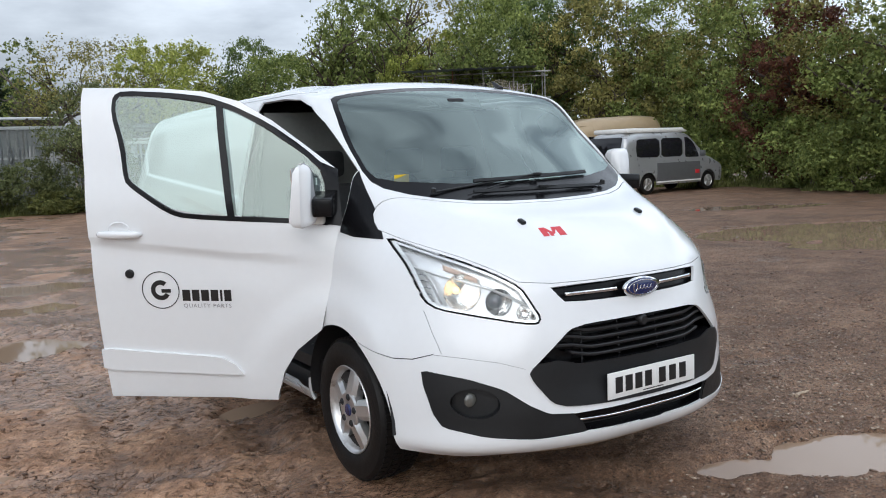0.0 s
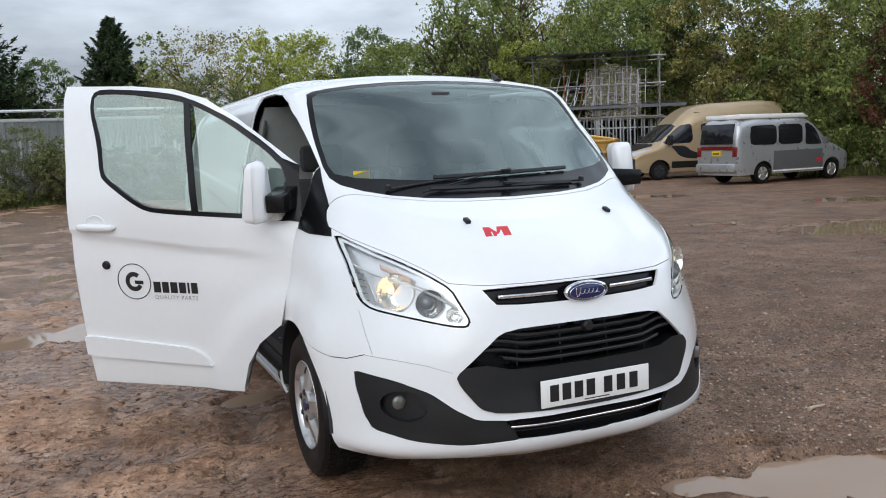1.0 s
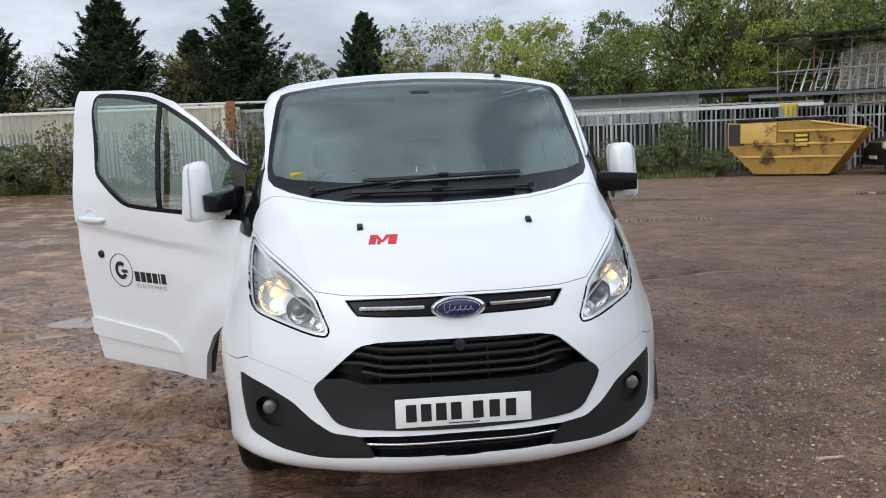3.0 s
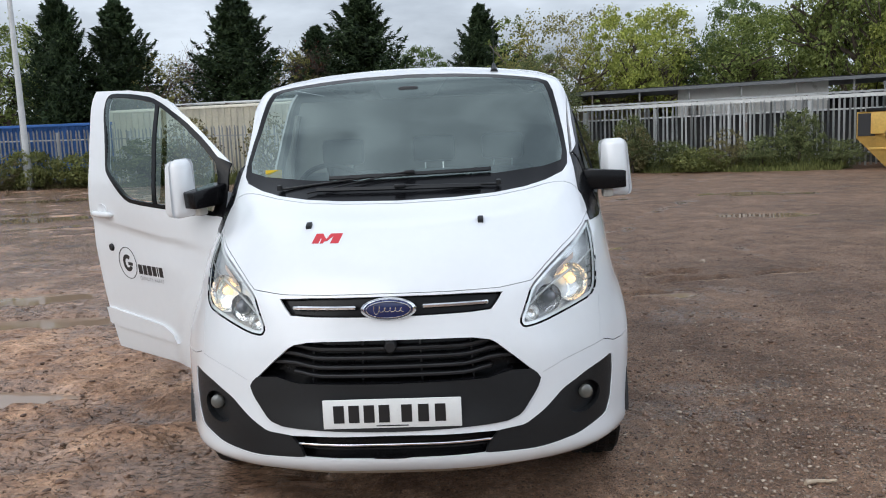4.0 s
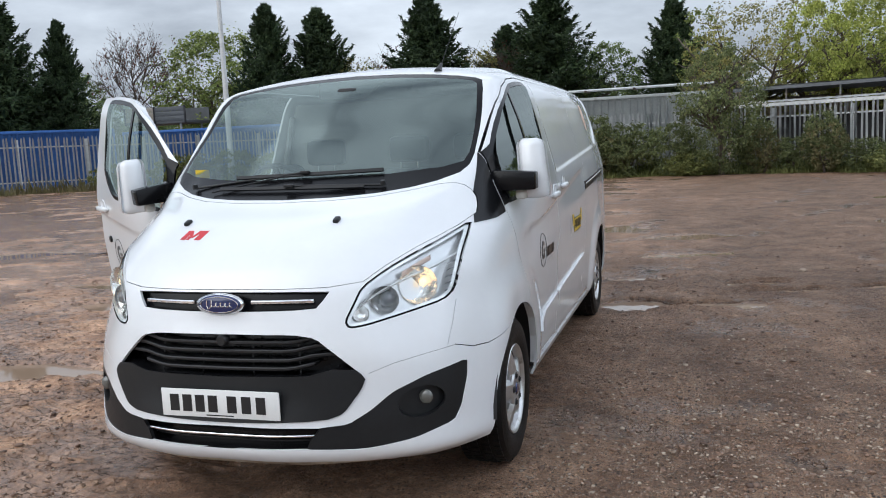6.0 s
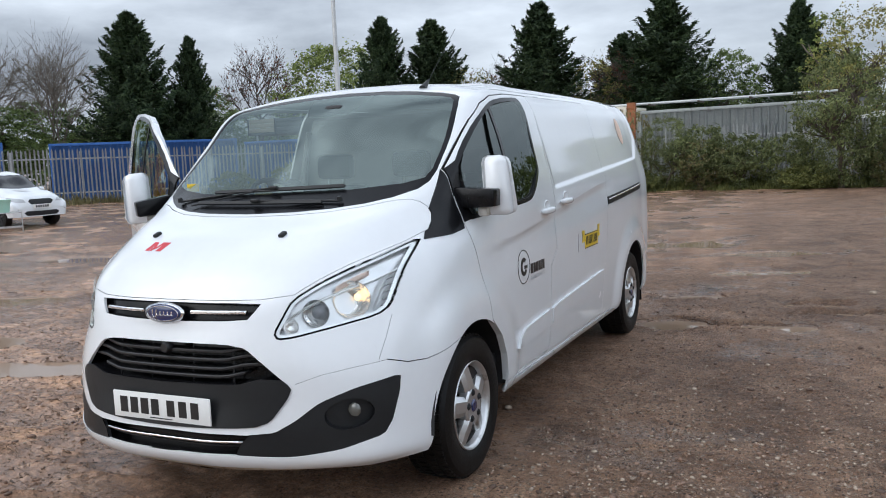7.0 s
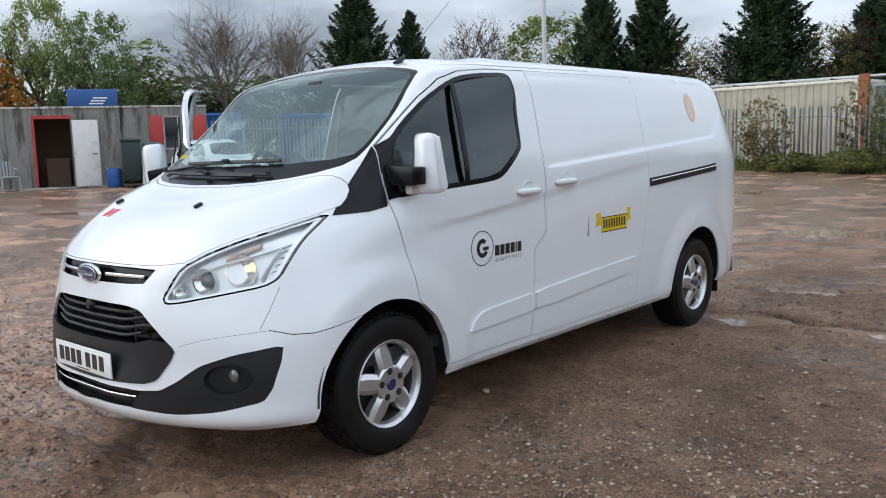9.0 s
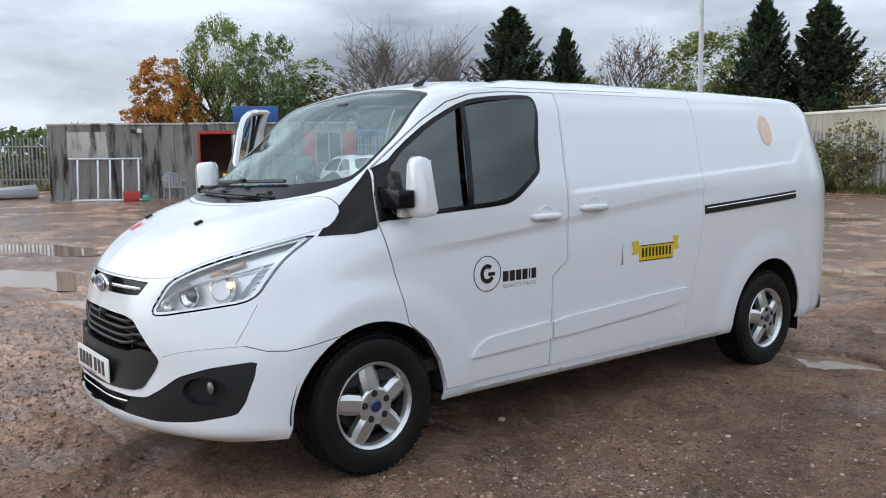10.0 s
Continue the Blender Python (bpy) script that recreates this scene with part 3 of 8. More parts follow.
def scan_pane(outline, s):
    """A door pane: an even grid across its outline, curved smoothly with the flank."""
    lo, hi = min(z for _, z in outline) + .002, max(z for _, z in outline) - .002
    spots = np.array([(y, z, flank_x(y, z, s)) for y, z in outline])
    terms = np.stack([np.ones(len(spots)), spots[:, 0], spots[:, 1], spots[:, 1] ** 2], 1)
    k0, k1, k2, k3 = np.linalg.lstsq(terms, spots[:, 2], rcond=None)[0].tolist()
    bm = bmesh.new()
    rows = []
    for k in range(29):
        z = lo + (hi - lo) * k / 28
        ys = sorted(a[0] + (b[0] - a[0]) * (z - a[1]) / (b[1] - a[1]) for a, b in zip(outline, outline[1:] + outline[:1]) if (a[1] > z) != (b[1] > z))
        rows.append([bm.verts.new((k0 + k1 * y + k2 * z + k3 * z * z - s * .006, y, z)) for y in [ys[0] + (ys[-1] - ys[0]) * i / 12 for i in range(13)]])
    for a, b in zip(rows, rows[1:]):
        for i in range(12):
            q = (a[i], a[i + 1], b[i + 1], b[i])
            bm.faces.new(q if s > 0 else q[::-1])
    return bm


def door_panels(outline, view, parent_name, label):
    ring = take(body_bm, cut(body_bm, outline, view))
    bm = take(ring, cut(ring, shrink(outline, .006), view))
    ring.free()
    frame = take(bm, cut(bm, PANE, view))
    pane = take(frame, cut(frame, shrink(PANE, .022), view))
    sail = take(bm, cut(bm, SAIL_DOOR, view))
    lower = part(parent_name, thicken(bm, .035), M_WHITE, van, label)
    pane.free()
    pane = scan_pane(shrink(PANE, .022), 1 if view == "left" else -1)
    fr = part("window_frame", thicken(lift(frame, .001), .02), M_GLOSSBLACK, lower, "black window rubber")
    bm = bmesh.new()
    s = 1 if view == "left" else -1
    for k in range(10):
        a, b = k / 10, (k + 1) / 10
        y0, z0, y1, z1 = .575 + .075 * a, 1.243 + .53 * a, .575 + .075 * b, 1.243 + .53 * b
        q = [bm.verts.new((flank_x(y, z, s) + s * dx, y + dy, z)) for y, z in ((y0, z0), (y1, z1)) for dx, dy in ((-.001, -.016), (-.001, .016), (-.009, .016), (-.009, -.016))]
        for i in range(4):
            bm.faces.new((q[i], q[(i + 1) % 4], q[4 + (i + 1) % 4], q[4 + i]))
    bmesh.ops.remove_doubles(bm, verts=bm.verts[:], dist=.0005)
    bmesh.ops.recalc_face_normals(bm, faces=bm.faces[:])
    part("window_divider", bm, M_GLOSSBLACK, lower, "black window divider")
    part("mirror_base", thicken(lift(sail, .004), .012), M_GLOSSBLACK, lower, "black mirror base")
    return lower, pane


left_door, pane_l = door_panels(DOOR_L, "left", "front_door", "white closed passenger door")
glass_l = part("door_glass", pane_l, M_TINT, left_door, "dark door glass")
glass_l.visible_shadow = False
driver_door, pane_r = door_panels(DOOR_R, "right", "driver_door", "white driver door standing open")
M_PANE = glass_material("green_door_glass", (0.55, 0.66, 0.61), 0.3, rough=0.0, ior=1.95, sheen=(0.86, 0.98, 0.93))
glass_r = part("door_glass", pane_r, M_PANE, driver_door, "pale green door glass")
glass_r.visible_shadow = False
slider = seam(SLIDER, "left", "sliding_door", M_WHITE, "white sliding side door")
# shut lines of wing and bumper
for s in (1, -1):
    line = [(.575, .640), (.66, .668), (.76, .684), (.85, .694), (.85, .6955), (.76, .6855), (.66, .6695), (.575, .6415)]
    take(body_bm, cut(body_bm, [(x * s, z) for x, z in line], "front")).free()
    line = [(.822, .70), (.832, .78), (.836, .868), (.8375, .868), (.8335, .78), (.8235, .70)]
    take(body_bm, cut(body_bm, [(x * s, z) for x, z in line], "front")).free()
for view in ("left", "right"):
    line = [(-.60, .694), (-.52, .668), (-.44, .665), (-.16, .715), (-.16, .719), (-.44, .669), (-.52, .672), (-.60, .698)]
    take(body_bm, cut(body_bm, line, view)).free()
line = [(.70, 1.868), (1.3, 1.874), (2.1, 1.882), (2.1, 1.886), (1.3, 1.878), (.70, 1.872)]
take(body_bm, cut(body_bm, line, "left")).free()
take(body_bm, cut(body_bm, line, "right")).free()
part("body_shell", thicken(body_bm, .012), M_WHITE, van, "white painted steel body")

# dark backing just behind the shut lines
back = SKIN.copy()
lift(back, -.05)
drop = [f for f in back.faces if f.calc_center_median().y < .98 and f.calc_center_median().z > 1.17 or f.calc_center_median().z > 1.8
        or f.calc_center_median().y < -.1 or (f.calc_center_median().x < 0 and -.1 < f.calc_center_median().y < 1.36)
        or math.hypot(f.calc_center_median().y + .02, f.calc_center_median().z - .335) < .50 or math.hypot(f.calc_center_median().y - 3.27, f.calc_center_median().z - .345) < .50]
bmesh.ops.delete(back, geom=drop, context="FACES")
part("inner_lining", back, M_DARK, van, "dark inner lining")

# side mouldings
for pts, owner in (([(.56, .478), (.60, .53), (.68, .572), (1.138, .603), (1.138, .50)], left_door),
                   ([(1.158, .50), (1.158, .604), (2.33, .668), (2.29, .62), (2.215, .566)], slider)):
    sk = SKIN.copy()
    mo = take(sk, cut(sk, chaikin(pts, 1, .08), "left"), False)
    sk.free()
    part("side_moulding", thicken(lift(mo, .014), .016), M_WHITE, owner, "white side moulding")
sk = SKIN.copy()
mo = take(sk, cut(sk, chaikin([(.56, .478), (.60, .53), (.68, .572), (1.268, .612), (1.268, .50)], 1, .08), "right"), False)
sk.free()
part("side_moulding", thicken(lift(mo, .014), .016), M_WHITE, driver_door, "white side moulding")

# sliding-door track
sk = SKIN.copy()
tr = take(sk, cut(sk, [(2.52, 1.117), (2.52, 1.172), (3.60, 1.232), (3.60, 1.178)], "left"), False)
sk.free()
track = part("door_track", thicken(lift(tr, .006), .01), M_BLACK, van, "black sliding-door track")
bm = bmesh.new()
for k in range(12):
    y0, y1 = 2.53 + k * .0885, 2.53 + (k + 1) * .0885
    rod(bm, (flank_x(y0, 1.145 + (y0 - 2.53) * .056) + .008, y0, 1.155 + (y0 - 2.53) * .056), (flank_x(y1, 1.145 + (y1 - 2.53) * .056) + .008, y1, 1.155 + (y1 - 2.53) * .056), .005, seg=8)
part("chrome_strip", bm, M_CHROME, track, "bright track strip")


# door handles
def handle(y, z, s, owner):
    """A rounded pull bar, fuller in the middle, over a shallow dished cup."""
    bm = bmesh.new()
    x = flank_x(y, z, s)
    prev = None
    for k in range(15):
        u = -1 + 2 * k / 14
        e = (1 - abs(u) ** 5) ** .5 if abs(u) < 1 else 0.0
        hh, dd = .004 + .0145 * e, .003 + .012 * e
        off = .006 + .016 * (1 - u * u) ** .4 if abs(u) < 1 else .006
        ring = [bm.verts.new((x + s * (off + dd * math.cos(q)), y + .112 * u, z + hh * math.sin(q))) for q in [2 * math.pi * i / 14 for i in range(14)]]
        if prev:
            for i in range(14):
                bm.faces.new((prev[i], prev[(i + 1) % 14], ring[(i + 1) % 14], ring[i]))
        else:
            bm.faces.new(ring[::-1])
        prev = ring
    bm.faces.new(prev)
    bmesh.ops.recalc_face_normals(bm, faces=bm.faces[:])
    ob = part("door_handle", bm, M_WHITE, owner, "white pull handle", sharp=60)
    bm = bmesh.new()
    lathe(bm, [(.001, -.004), (.030, -.002), (.042, .002), (.048, .004), (.053, .0)], 28)
    part("handle_cup", bm, M_WHITE, ob).matrix_basis = Matrix.Translation((x + s * .002, y, z + .022)) @ Matrix.Diagonal((s, 1, .72, 1))
    return ob


handle(1.09, 1.178, 1, left_door)
handle(1.475, 1.21, 1, slider)
handle(1.12, 1.178, -1, driver_door)
bm = bmesh.new()
lathe(bm, [(.001, .012), (.016, .012), (.021, .008), (.022, .0)], 20)
part("door_lock", bm, M_BLACK, driver_door, "black add-on lock").matrix_basis = Matrix.Translation((flank_x(1.09, .985, -1), 1.09, .985)) @ Matrix.Diagonal((-1, 1, 1, 1))


# mirrors
def wing_mirror(s, owner):
    bm = bmesh.new()
    box(bm, .962, 1.098, .15, .25, 1.222, 1.508, bevel=.034)
    for v in bm.verts:
        k = (v.co.z - 1.37) / .145
        v.co.x += .006 * (1 - k) * (1 if v.co.x > 1.03 else -.4) - .008 * k
        if v.co.y < .2:
            v.co.y += .05 * ((v.co.x - 1.03) / .065) ** 2 + .02 * max(0, k)
        v.co.x *= s
    for f in bm.faces:
        f.normal_flip() if s < 0 else None
    shell = part("mirror_shell", bm, M_WHITE, owner, "white mirror shell", sharp=60)
    bm = bmesh.new()
    vs = box(bm, .86, 1.065, .095, .20, 1.262, 1.365, bevel=.008)
    for v in bm.verts:
        v.co.x *= s
        if abs(v.co.x) > 1.0:
            v.co.z = 1.30 + (v.co.z - 1.30) * .8
            v.co.y = .16 + (v.co.y - .16) * .85 - .02
    part("mirror_arm", bm, M_GLOSSBLACK, owner, "black mirror arm", sharp=60)
    bm = bmesh.new()
    box(bm, 0.985 * s - .026, 0.985 * s + .026, .135, .20, 1.222, 1.268, bevel=.012)
    part("side_repeater", bm, M_CLEARLENS, shell, "clear indicator lens")
    bm = bmesh.new()
    box(bm, min(.985 * s, 1.085 * s), max(.985 * s, 1.085 * s), .254, .259, 1.25, 1.49)
    part("mirror_glass", bm, M_CHROME, shell, "mirror glass")


M_CLEARLENS = material("clear_lens_plastic", (0.55, 0.54, 0.5), 0.15, spread=0.1)
wing_mirror(1, left_door)
wing_mirror(-1, driver_door)


# ---- headlamps ----
def emissive(name, color, power):
    m = bpy.data.materials.new(name)
    m.use_nodes = True
    b = m.node_tree.nodes["Principled BSDF"]
    b.inputs["Base Color"].default_value = (*color, 1)
    b.inputs["Emission Color"].default_value = (*color, 1)
    b.inputs["Emission Strength"].default_value = power
    return m


M_LENS = glass_material("lamp_lens", (0.98, 0.985, 0.985), 0.1, rough=0.0, ior=1.2)
M_REFL = material("lamp_reflector", (0.90, 0.90, 0.89), 0.14, metal=0.9, spread=0.06, scale=14, bump=0.25, bump_scale=45)
M_BEZEL = material("lamp_bezel", (0.86, 0.87, 0.88), 0.22, metal=0.45, spread=0.06, scale=22)
M_AMBER = material("amber_reflector", (0.72, 0.56, 0.48), 0.3, spread=0.1)
M_BULB = emissive("lit_bulb", (1.0, 0.70, 0.38), 1.3)
M_FOG = material("fog_lamp_glass", (0.10, 0.10, 0.09), 0.08, spread=0.2, coat=1.0)
M_PROJ = material("projector_glass", (0.16, 0.17, 0.19), 0.05, spread=0.1, coat=1.0)
for s, lens in lamps.items():
    inner = lens.copy()
    lamp = part("headlamp", bucket(inner, .06, Vector((-.35 * s, .93, 0))), M_BEZEL, van, "clear headlamp with lit bulb")
    part("lamp_lens", lens, M_LENS, lamp, "clear lens cover").visible_shadow = False
    part("lamp_rim", lift(rims[s], -.003), M_BEZEL, lamp, "silver inner rim")

    def at(x, z, back):
        return Vector((s * x, front_y(s * x, z) + back, z))

    def bowl(c, r, depth, name, mat):
        bm = bmesh.new()
        lathe(bm, [(r, 0), (r * .97, .01), (r * .8, depth * .55), (r * .45, depth * .9), (.002, depth)], 32)
        ob = part(name, bm, mat, lamp)
        ob.matrix_basis = Matrix.Translation(c) @ Vector((-.38 * s, .92, -.05)).to_track_quat("X", "Z").to_matrix().to_4x4()
        return ob

    bowl(at(.612, .905, .018), .056, .035, "projector_ring", M_REFL)
    bowl(at(.712, .945, .018), .078, .045, "main_reflector", M_REFL)
    bowl(at(.540, .862, .016), .032, .03, "corner_reflector", M_REFL)
    bm = bmesh.new()
    bmesh.ops.create_uvsphere(bm, u_segments=24, v_segments=14, radius=.032)
    part("projector_lens", bm, M_PROJ, lamp).matrix_basis = Matrix.Translation(at(.612, .905, .042))
    bm = bmesh.new()
    bmesh.ops.create_uvsphere(bm, u_segments=16, v_segments=10, radius=.016)
    part("bulb", bm, M_BULB, lamp, "lit warm bulb").matrix_basis = Matrix.Translation(at(.720, .950, .04))

    def band(pts, h, back, name, mat, label=""):
        """A strip behind the lens along a line of x, z points."""
        bm = bmesh.new()
        line = [(p[0] + (q[0] - p[0]) * i / 5, p[1] + (q[1] - p[1]) * i / 5) for p, q in zip(pts, pts[1:]) for i in range(5)] + [pts[-1]]
        prev = None
        for x, z in line:
            c = at(x, z, back)
            ring = [bm.verts.new(c + Vector((0, dy, dz))) for dy, dz in ((-.004, 0), (.002, h / 2), (.014, h / 2), (.014, -h / 2), (.002, -h / 2))]
            if prev:
                for i in range(5):
                    bm.faces.new((prev[i], prev[(i + 1) % 5], ring[(i + 1) % 5], ring[i]))
            prev = ring
        bmesh.ops.recalc_face_normals(bm, faces=bm.faces[:])
        return part(name, bm, mat, lamp, label, sharp=70)

    band([(.822, 1.045), (.765, 1.012), (.70, .987), (.64, .962), (.575, .925), (.52, .882)], .012, .014, "lamp_divider", M_BEZEL, "bright divider")
    band([(.80, 1.03), (.785, .97), (.775, .90)], .02, .02, "lamp_divider", M_BEZEL, "bright divider")
    band([(.655, .99), (.70, 1.02), (.735, 1.04)], .022, .034, "indicator", M_AMBER, "pale pink-amber indicator")
    for k in range(5):
        band([(.795, .905 + k * .026), (.828, .915 + k * .026)], .006, .022, "lamp_fin", M_CHROME)
    bm = bmesh.new()
    bmesh.ops.create_uvsphere(bm, u_segments=16, v_segments=10, radius=.030)
    fl = part("fog_lamp", bm, M_FOG, van, "small round fog lamp")
    fl.matrix_basis = Matrix.Translation((s * .752, front_y(s * .752, .52) + .022, .512)) @ Matrix.Diagonal((1, .5, 1, 1))

# ---- grille slats, chrome and badge ----
M_PLATE = material("plate_white", (0.78, 0.78, 0.76), 0.3, spread=0.03)
M_INK = material("black_print", (0.015, 0.015, 0.016), 0.35, spread=0.05)
M_BLUE = material("badge_blue", (0.012, 0.02, 0.09), 0.15, spread=0.1, coat=0.8)


def front_bar(x0, x1, z, h, d, sink, name, mat, label="", n=20, zfun=None):
    """A bar that follows the curve of the nose."""
    bm = bmesh.new()
    prev = None
    for k in range(n + 1):
        x = x0 + (x1 - x0) * k / n
        zz = z + (zfun(x) if zfun else 0)
        y = front_y(x, zz) + sink
        ring = [bm.verts.new((x, y, zz - h / 2)), bm.verts.new((x, y, zz + h / 2)), bm.verts.new((x, y + d, zz + h / 2)), bm.verts.new((x, y + d, zz - h / 2))]
        if prev:
            for i in range(4):
                bm.faces.new((prev[i], prev[(i + 1) % 4], ring[(i + 1) % 4], ring[i]))
        else:
            bm.faces.new(ring)
        prev = ring
    bm.faces.new(prev[::-1])
    bmesh.ops.recalc_face_normals(bm, faces=bm.faces[:])
    bmesh.ops.bevel(bm, geom=[e for e in bm.edges if e.calc_face_angle(0) > .8], offset=min(h, d) * .25, segments=1, affect="EDGES")
    return part(name, bm, mat, van, label)


M_SLAT = material("grille_black", (0.009, 0.009, 0.010), 0.45, spread=0.15)
for z, w in ((.768, .385), (.735, .43), (.700, .465), (.668, .38)):
    front_bar(-w, w, z, .014, .05, .016, "grille_slat", M_SLAT, "black grille slat", zfun=lambda x: .02 * smoothstep(.27, .40, abs(x)))
for x in (-.30, -.11, .11, .30):
    bm = bmesh.new()
    rod(bm, (x, front_y(x, .79) + .05, .795), (x * 1.03, front_y(x, .65) + .05, .645), .004, seg=6)
    part("grille_rib", bm, M_SLAT, van)
bm = bmesh.new()
lathe(bm, [(.001, 0), (.018, .0), (.024, .008), (.027, .03)], 24)
part("front_camera", bm, M_SLAT, van, "small round nose camera").matrix_basis = Matrix.Translation((0, front_y(0, .775) - .002, .778)) @ Matrix.Rotation(radians(90), 4, "Z")
for s in (1, -1):
    front_bar(s * .125, s * .375, .925, .017, .02, -.004, "chrome_bar", M_CHROME, "bright grille bar", 10)
front_bar(-.385, .385, .412, .009, .02, .006, "chrome_lip", M_CHROME, "thin bright intake strip")
for z in (.435, .388):
    front_bar(-.36, .36, z, .008, .02, .04, "intake_slat", M_SLAT)
for r, d, mat, nm in ((1.0, .0, M_CHROME, "badge_rim"), (.88, -.004, M_BLUE, "badge_face")):
    bm = bmesh.new()
    lathe(bm, [(.001, -.006), (.8, -.005), (1.0, -.001), (1.01, .006)], 40)
    part(nm, bm, mat, van, "oval badge" if d == 0 else "dark blue badge face").matrix_basis = Matrix.Translation((0, front_y(0, .92) - .006 + d, .921)) @ Matrix.Rotation(radians(90), 4, "Z") @ Matrix.Diagonal((1, .105 * r, .044 * r, 1))
by = front_y(0, .92) - .0165
bm = bmesh.new()
loop = [Vector((.083 * math.cos(a), by, .921 + .031 * math.sin(a))) for a in [2 * math.pi * k / 40 for k in range(41)]]
for p, q in zip(loop, loop[1:]):
    rod(bm, p, q, .0012, seg=5)
part("badge_line", bm, M_CHROME, van, "thin bright oval line")
bm = bmesh.new()
wave = [Vector((-.058 + .116 * k / 36 + .006 * math.cos(k * 1.0), by, .921 + (.018 if k < 9 else .009) * math.sin(k * 1.0 + .4))) for k in range(37)]
for k, (p, q) in enumerate(zip(wave, wave[1:])):
    rod(bm, p, q, .0014, seg=6)
part("badge_mark", bm, M_CHROME, van, "flowing bright stroke")
# number plate, with plain bars for its characters
py = front_y(0, .54) - .022
bm = bmesh.new()
box(bm, -.26, .26, py, py + .008, .482, .594, bevel=.003)
plate = part("number_plate", bm, M_PLATE, van, "white number plate with black bars")
for k, x in enumerate((-.20, -.143, -.086, -.029, .055, .118, .181)):
    bm = bmesh.new()
    box(bm, x - .020, x + .020, py - .002, py, .505, .572)
    part("plate_bar", bm, M_INK, plate, smooth=False)
bm = bmesh.new()
box(bm, -.06, .06, py - .0015, py, .490, .494)
part("plate_bar", bm, M_INK, plate, smooth=False)

# ---- stickers: plain shapes in the colours of the markings ----
M_RED = material("red_vinyl", (0.55, 0.02, 0.03), 0.35, spread=0.05)
M_YELLOW = material("yellow_vinyl", (0.72, 0.50, 0.02), 0.35, spread=0.05)
M_ORANGE = material("faded_orange_vinyl", (0.78, 0.58, 0.46), 0.4, spread=0.2)
M_GREY = material("grey_print", (0.25, 0.25, 0.26), 0.4, spread=0.05)


def ring_polys(cu, cv, ru, rv, w, n=40):
    out = []
    for k in range(n):
        a, b = 2 * math.pi * k / n, 2 * math.pi * (k + 1) / n
        out.append([(cu + ru * math.cos(a), cv + rv * math.sin(a)), (cu + ru * math.cos(b), cv + rv * math.sin(b)),
                    (cu + (ru - w) * math.cos(b), cv + (rv - w) * math.sin(b)), (cu + (ru - w) * math.cos(a), cv + (rv - w) * math.sin(a))])
    return out


def livery(cu, cv, sign, s, owner):
    """Ring with a block mark, a row of bars and a thin line of bars beside it."""
    sticker(ring_polys(cu, cv, .092, .092, .004), "flank", .002, "ring_mark", M_INK, owner, "thin black ring", s)
    arc = []
    for k in range(14):
        a, b = radians(50 + k * 20), radians(70 + k * 20)
        arc.append([(cu + sign * .048 * math.cos(a), cv + .05 * math.sin(a)), (cu + sign * .048 * math.cos(b), cv + .05 * math.sin(b)),
                    (cu + sign * .026 * math.cos(b), cv + .027 * math.sin(b)), (cu + sign * .026 * math.cos(a), cv + .027 * math.sin(a))])
    arc.append(bar(cu + sign * .004, cu + sign * .05, cv - .012, cv + .006))
    sticker(arc, "flank", .002, "block_mark", M_INK, owner, "black round mark", s)
    bars, at_x = [], .105
    for w in (.038, .035, .037, .036, .010, .034):
        bars.append(bar(cu + sign * at_x, cu + sign * (at_x + w), cv - .052, cv + .003))
        at_x += w + .0095
    for q in bars:
        sticker([q], "flank", .002, "lettering_bar", M_INK, owner, "black bar", s)
    lettering("QUALITY PARTS", .0285, 1.16, lambda x, z: (cu + sign * (.106 + x), cv - .085 + z), s, "slogan_lettering", M_GREY, owner, "small grey words")


def lettering(words, size, spacing, place, s, name, mat, owner, label):
    """Flat printed letters laid on the flank."""
    cu = bpy.data.curves.new(name, "FONT")
    cu.body, cu.size, cu.space_character, cu.resolution_u = words, size, spacing, 2
    tmp = bpy.data.objects.new(name, cu)
    scene.collection.objects.link(tmp)
    me = bpy.data.meshes.new_from_object(tmp.evaluated_get(bpy.context.evaluated_depsgraph_get()))
    bpy.data.objects.remove(tmp)
    for v in me.vertices:
        y, z = place(v.co.x, v.co.y)
        v.co = Vector((flank_x(y, z, s) + s * .0022, y, z))
    me.materials.append(mat)
    ob = new(name, me)
    ob.parent = owner
    return tagged(ob, label)


livery(.674, .906, 1, 1, left_door)
livery(.945, .905, -1, -1, driver_door)
# yellow ribbon on the sliding door
ban = [(1.865, .868), (2.185, .872), (2.192, .965), (1.868, .958)]
sticker([ban, [(1.80, .91), (1.86, .915), (1.86, .99), (1.80, .99), (1.815, .95)], [(2.20, .915), (2.245, .92), (2.23, .955), (2.245, 1.0), (2.19, 1.0)]], "flank", .003, "ribbon_sticker", M_YELLOW, slider, "yellow ribbon sticker")
sticker([bar(1.89 + k * .032, 1.89 + k * .032 + .016, .89, .945) for k in range(9)], "flank", .0045, "ribbon_bars", M_INK, slider, "dark bars")
sticker([bar(1.865, 2.185, .866, .871), bar(1.868, 2.19, .957, .962)], "flank", .0045, "ribbon_edge", M_INK, slider)
sticker([[(1.70, .86), (1.725, .86), (1.722, .91), (1.716, .98), (1.712, .91), (1.708, .87)]], "flank", .002, "paint_scrape", M_GREY, slider, "grey scrape")
sticker([[(3.37 + .075 * math.cos(k * math.pi / 16), 1.66 + .105 * math.sin(k * math.pi / 16)) for k in range(32)]], "flank", .004, "round_sticker", M_ORANGE, van, "faded orange round sticker")
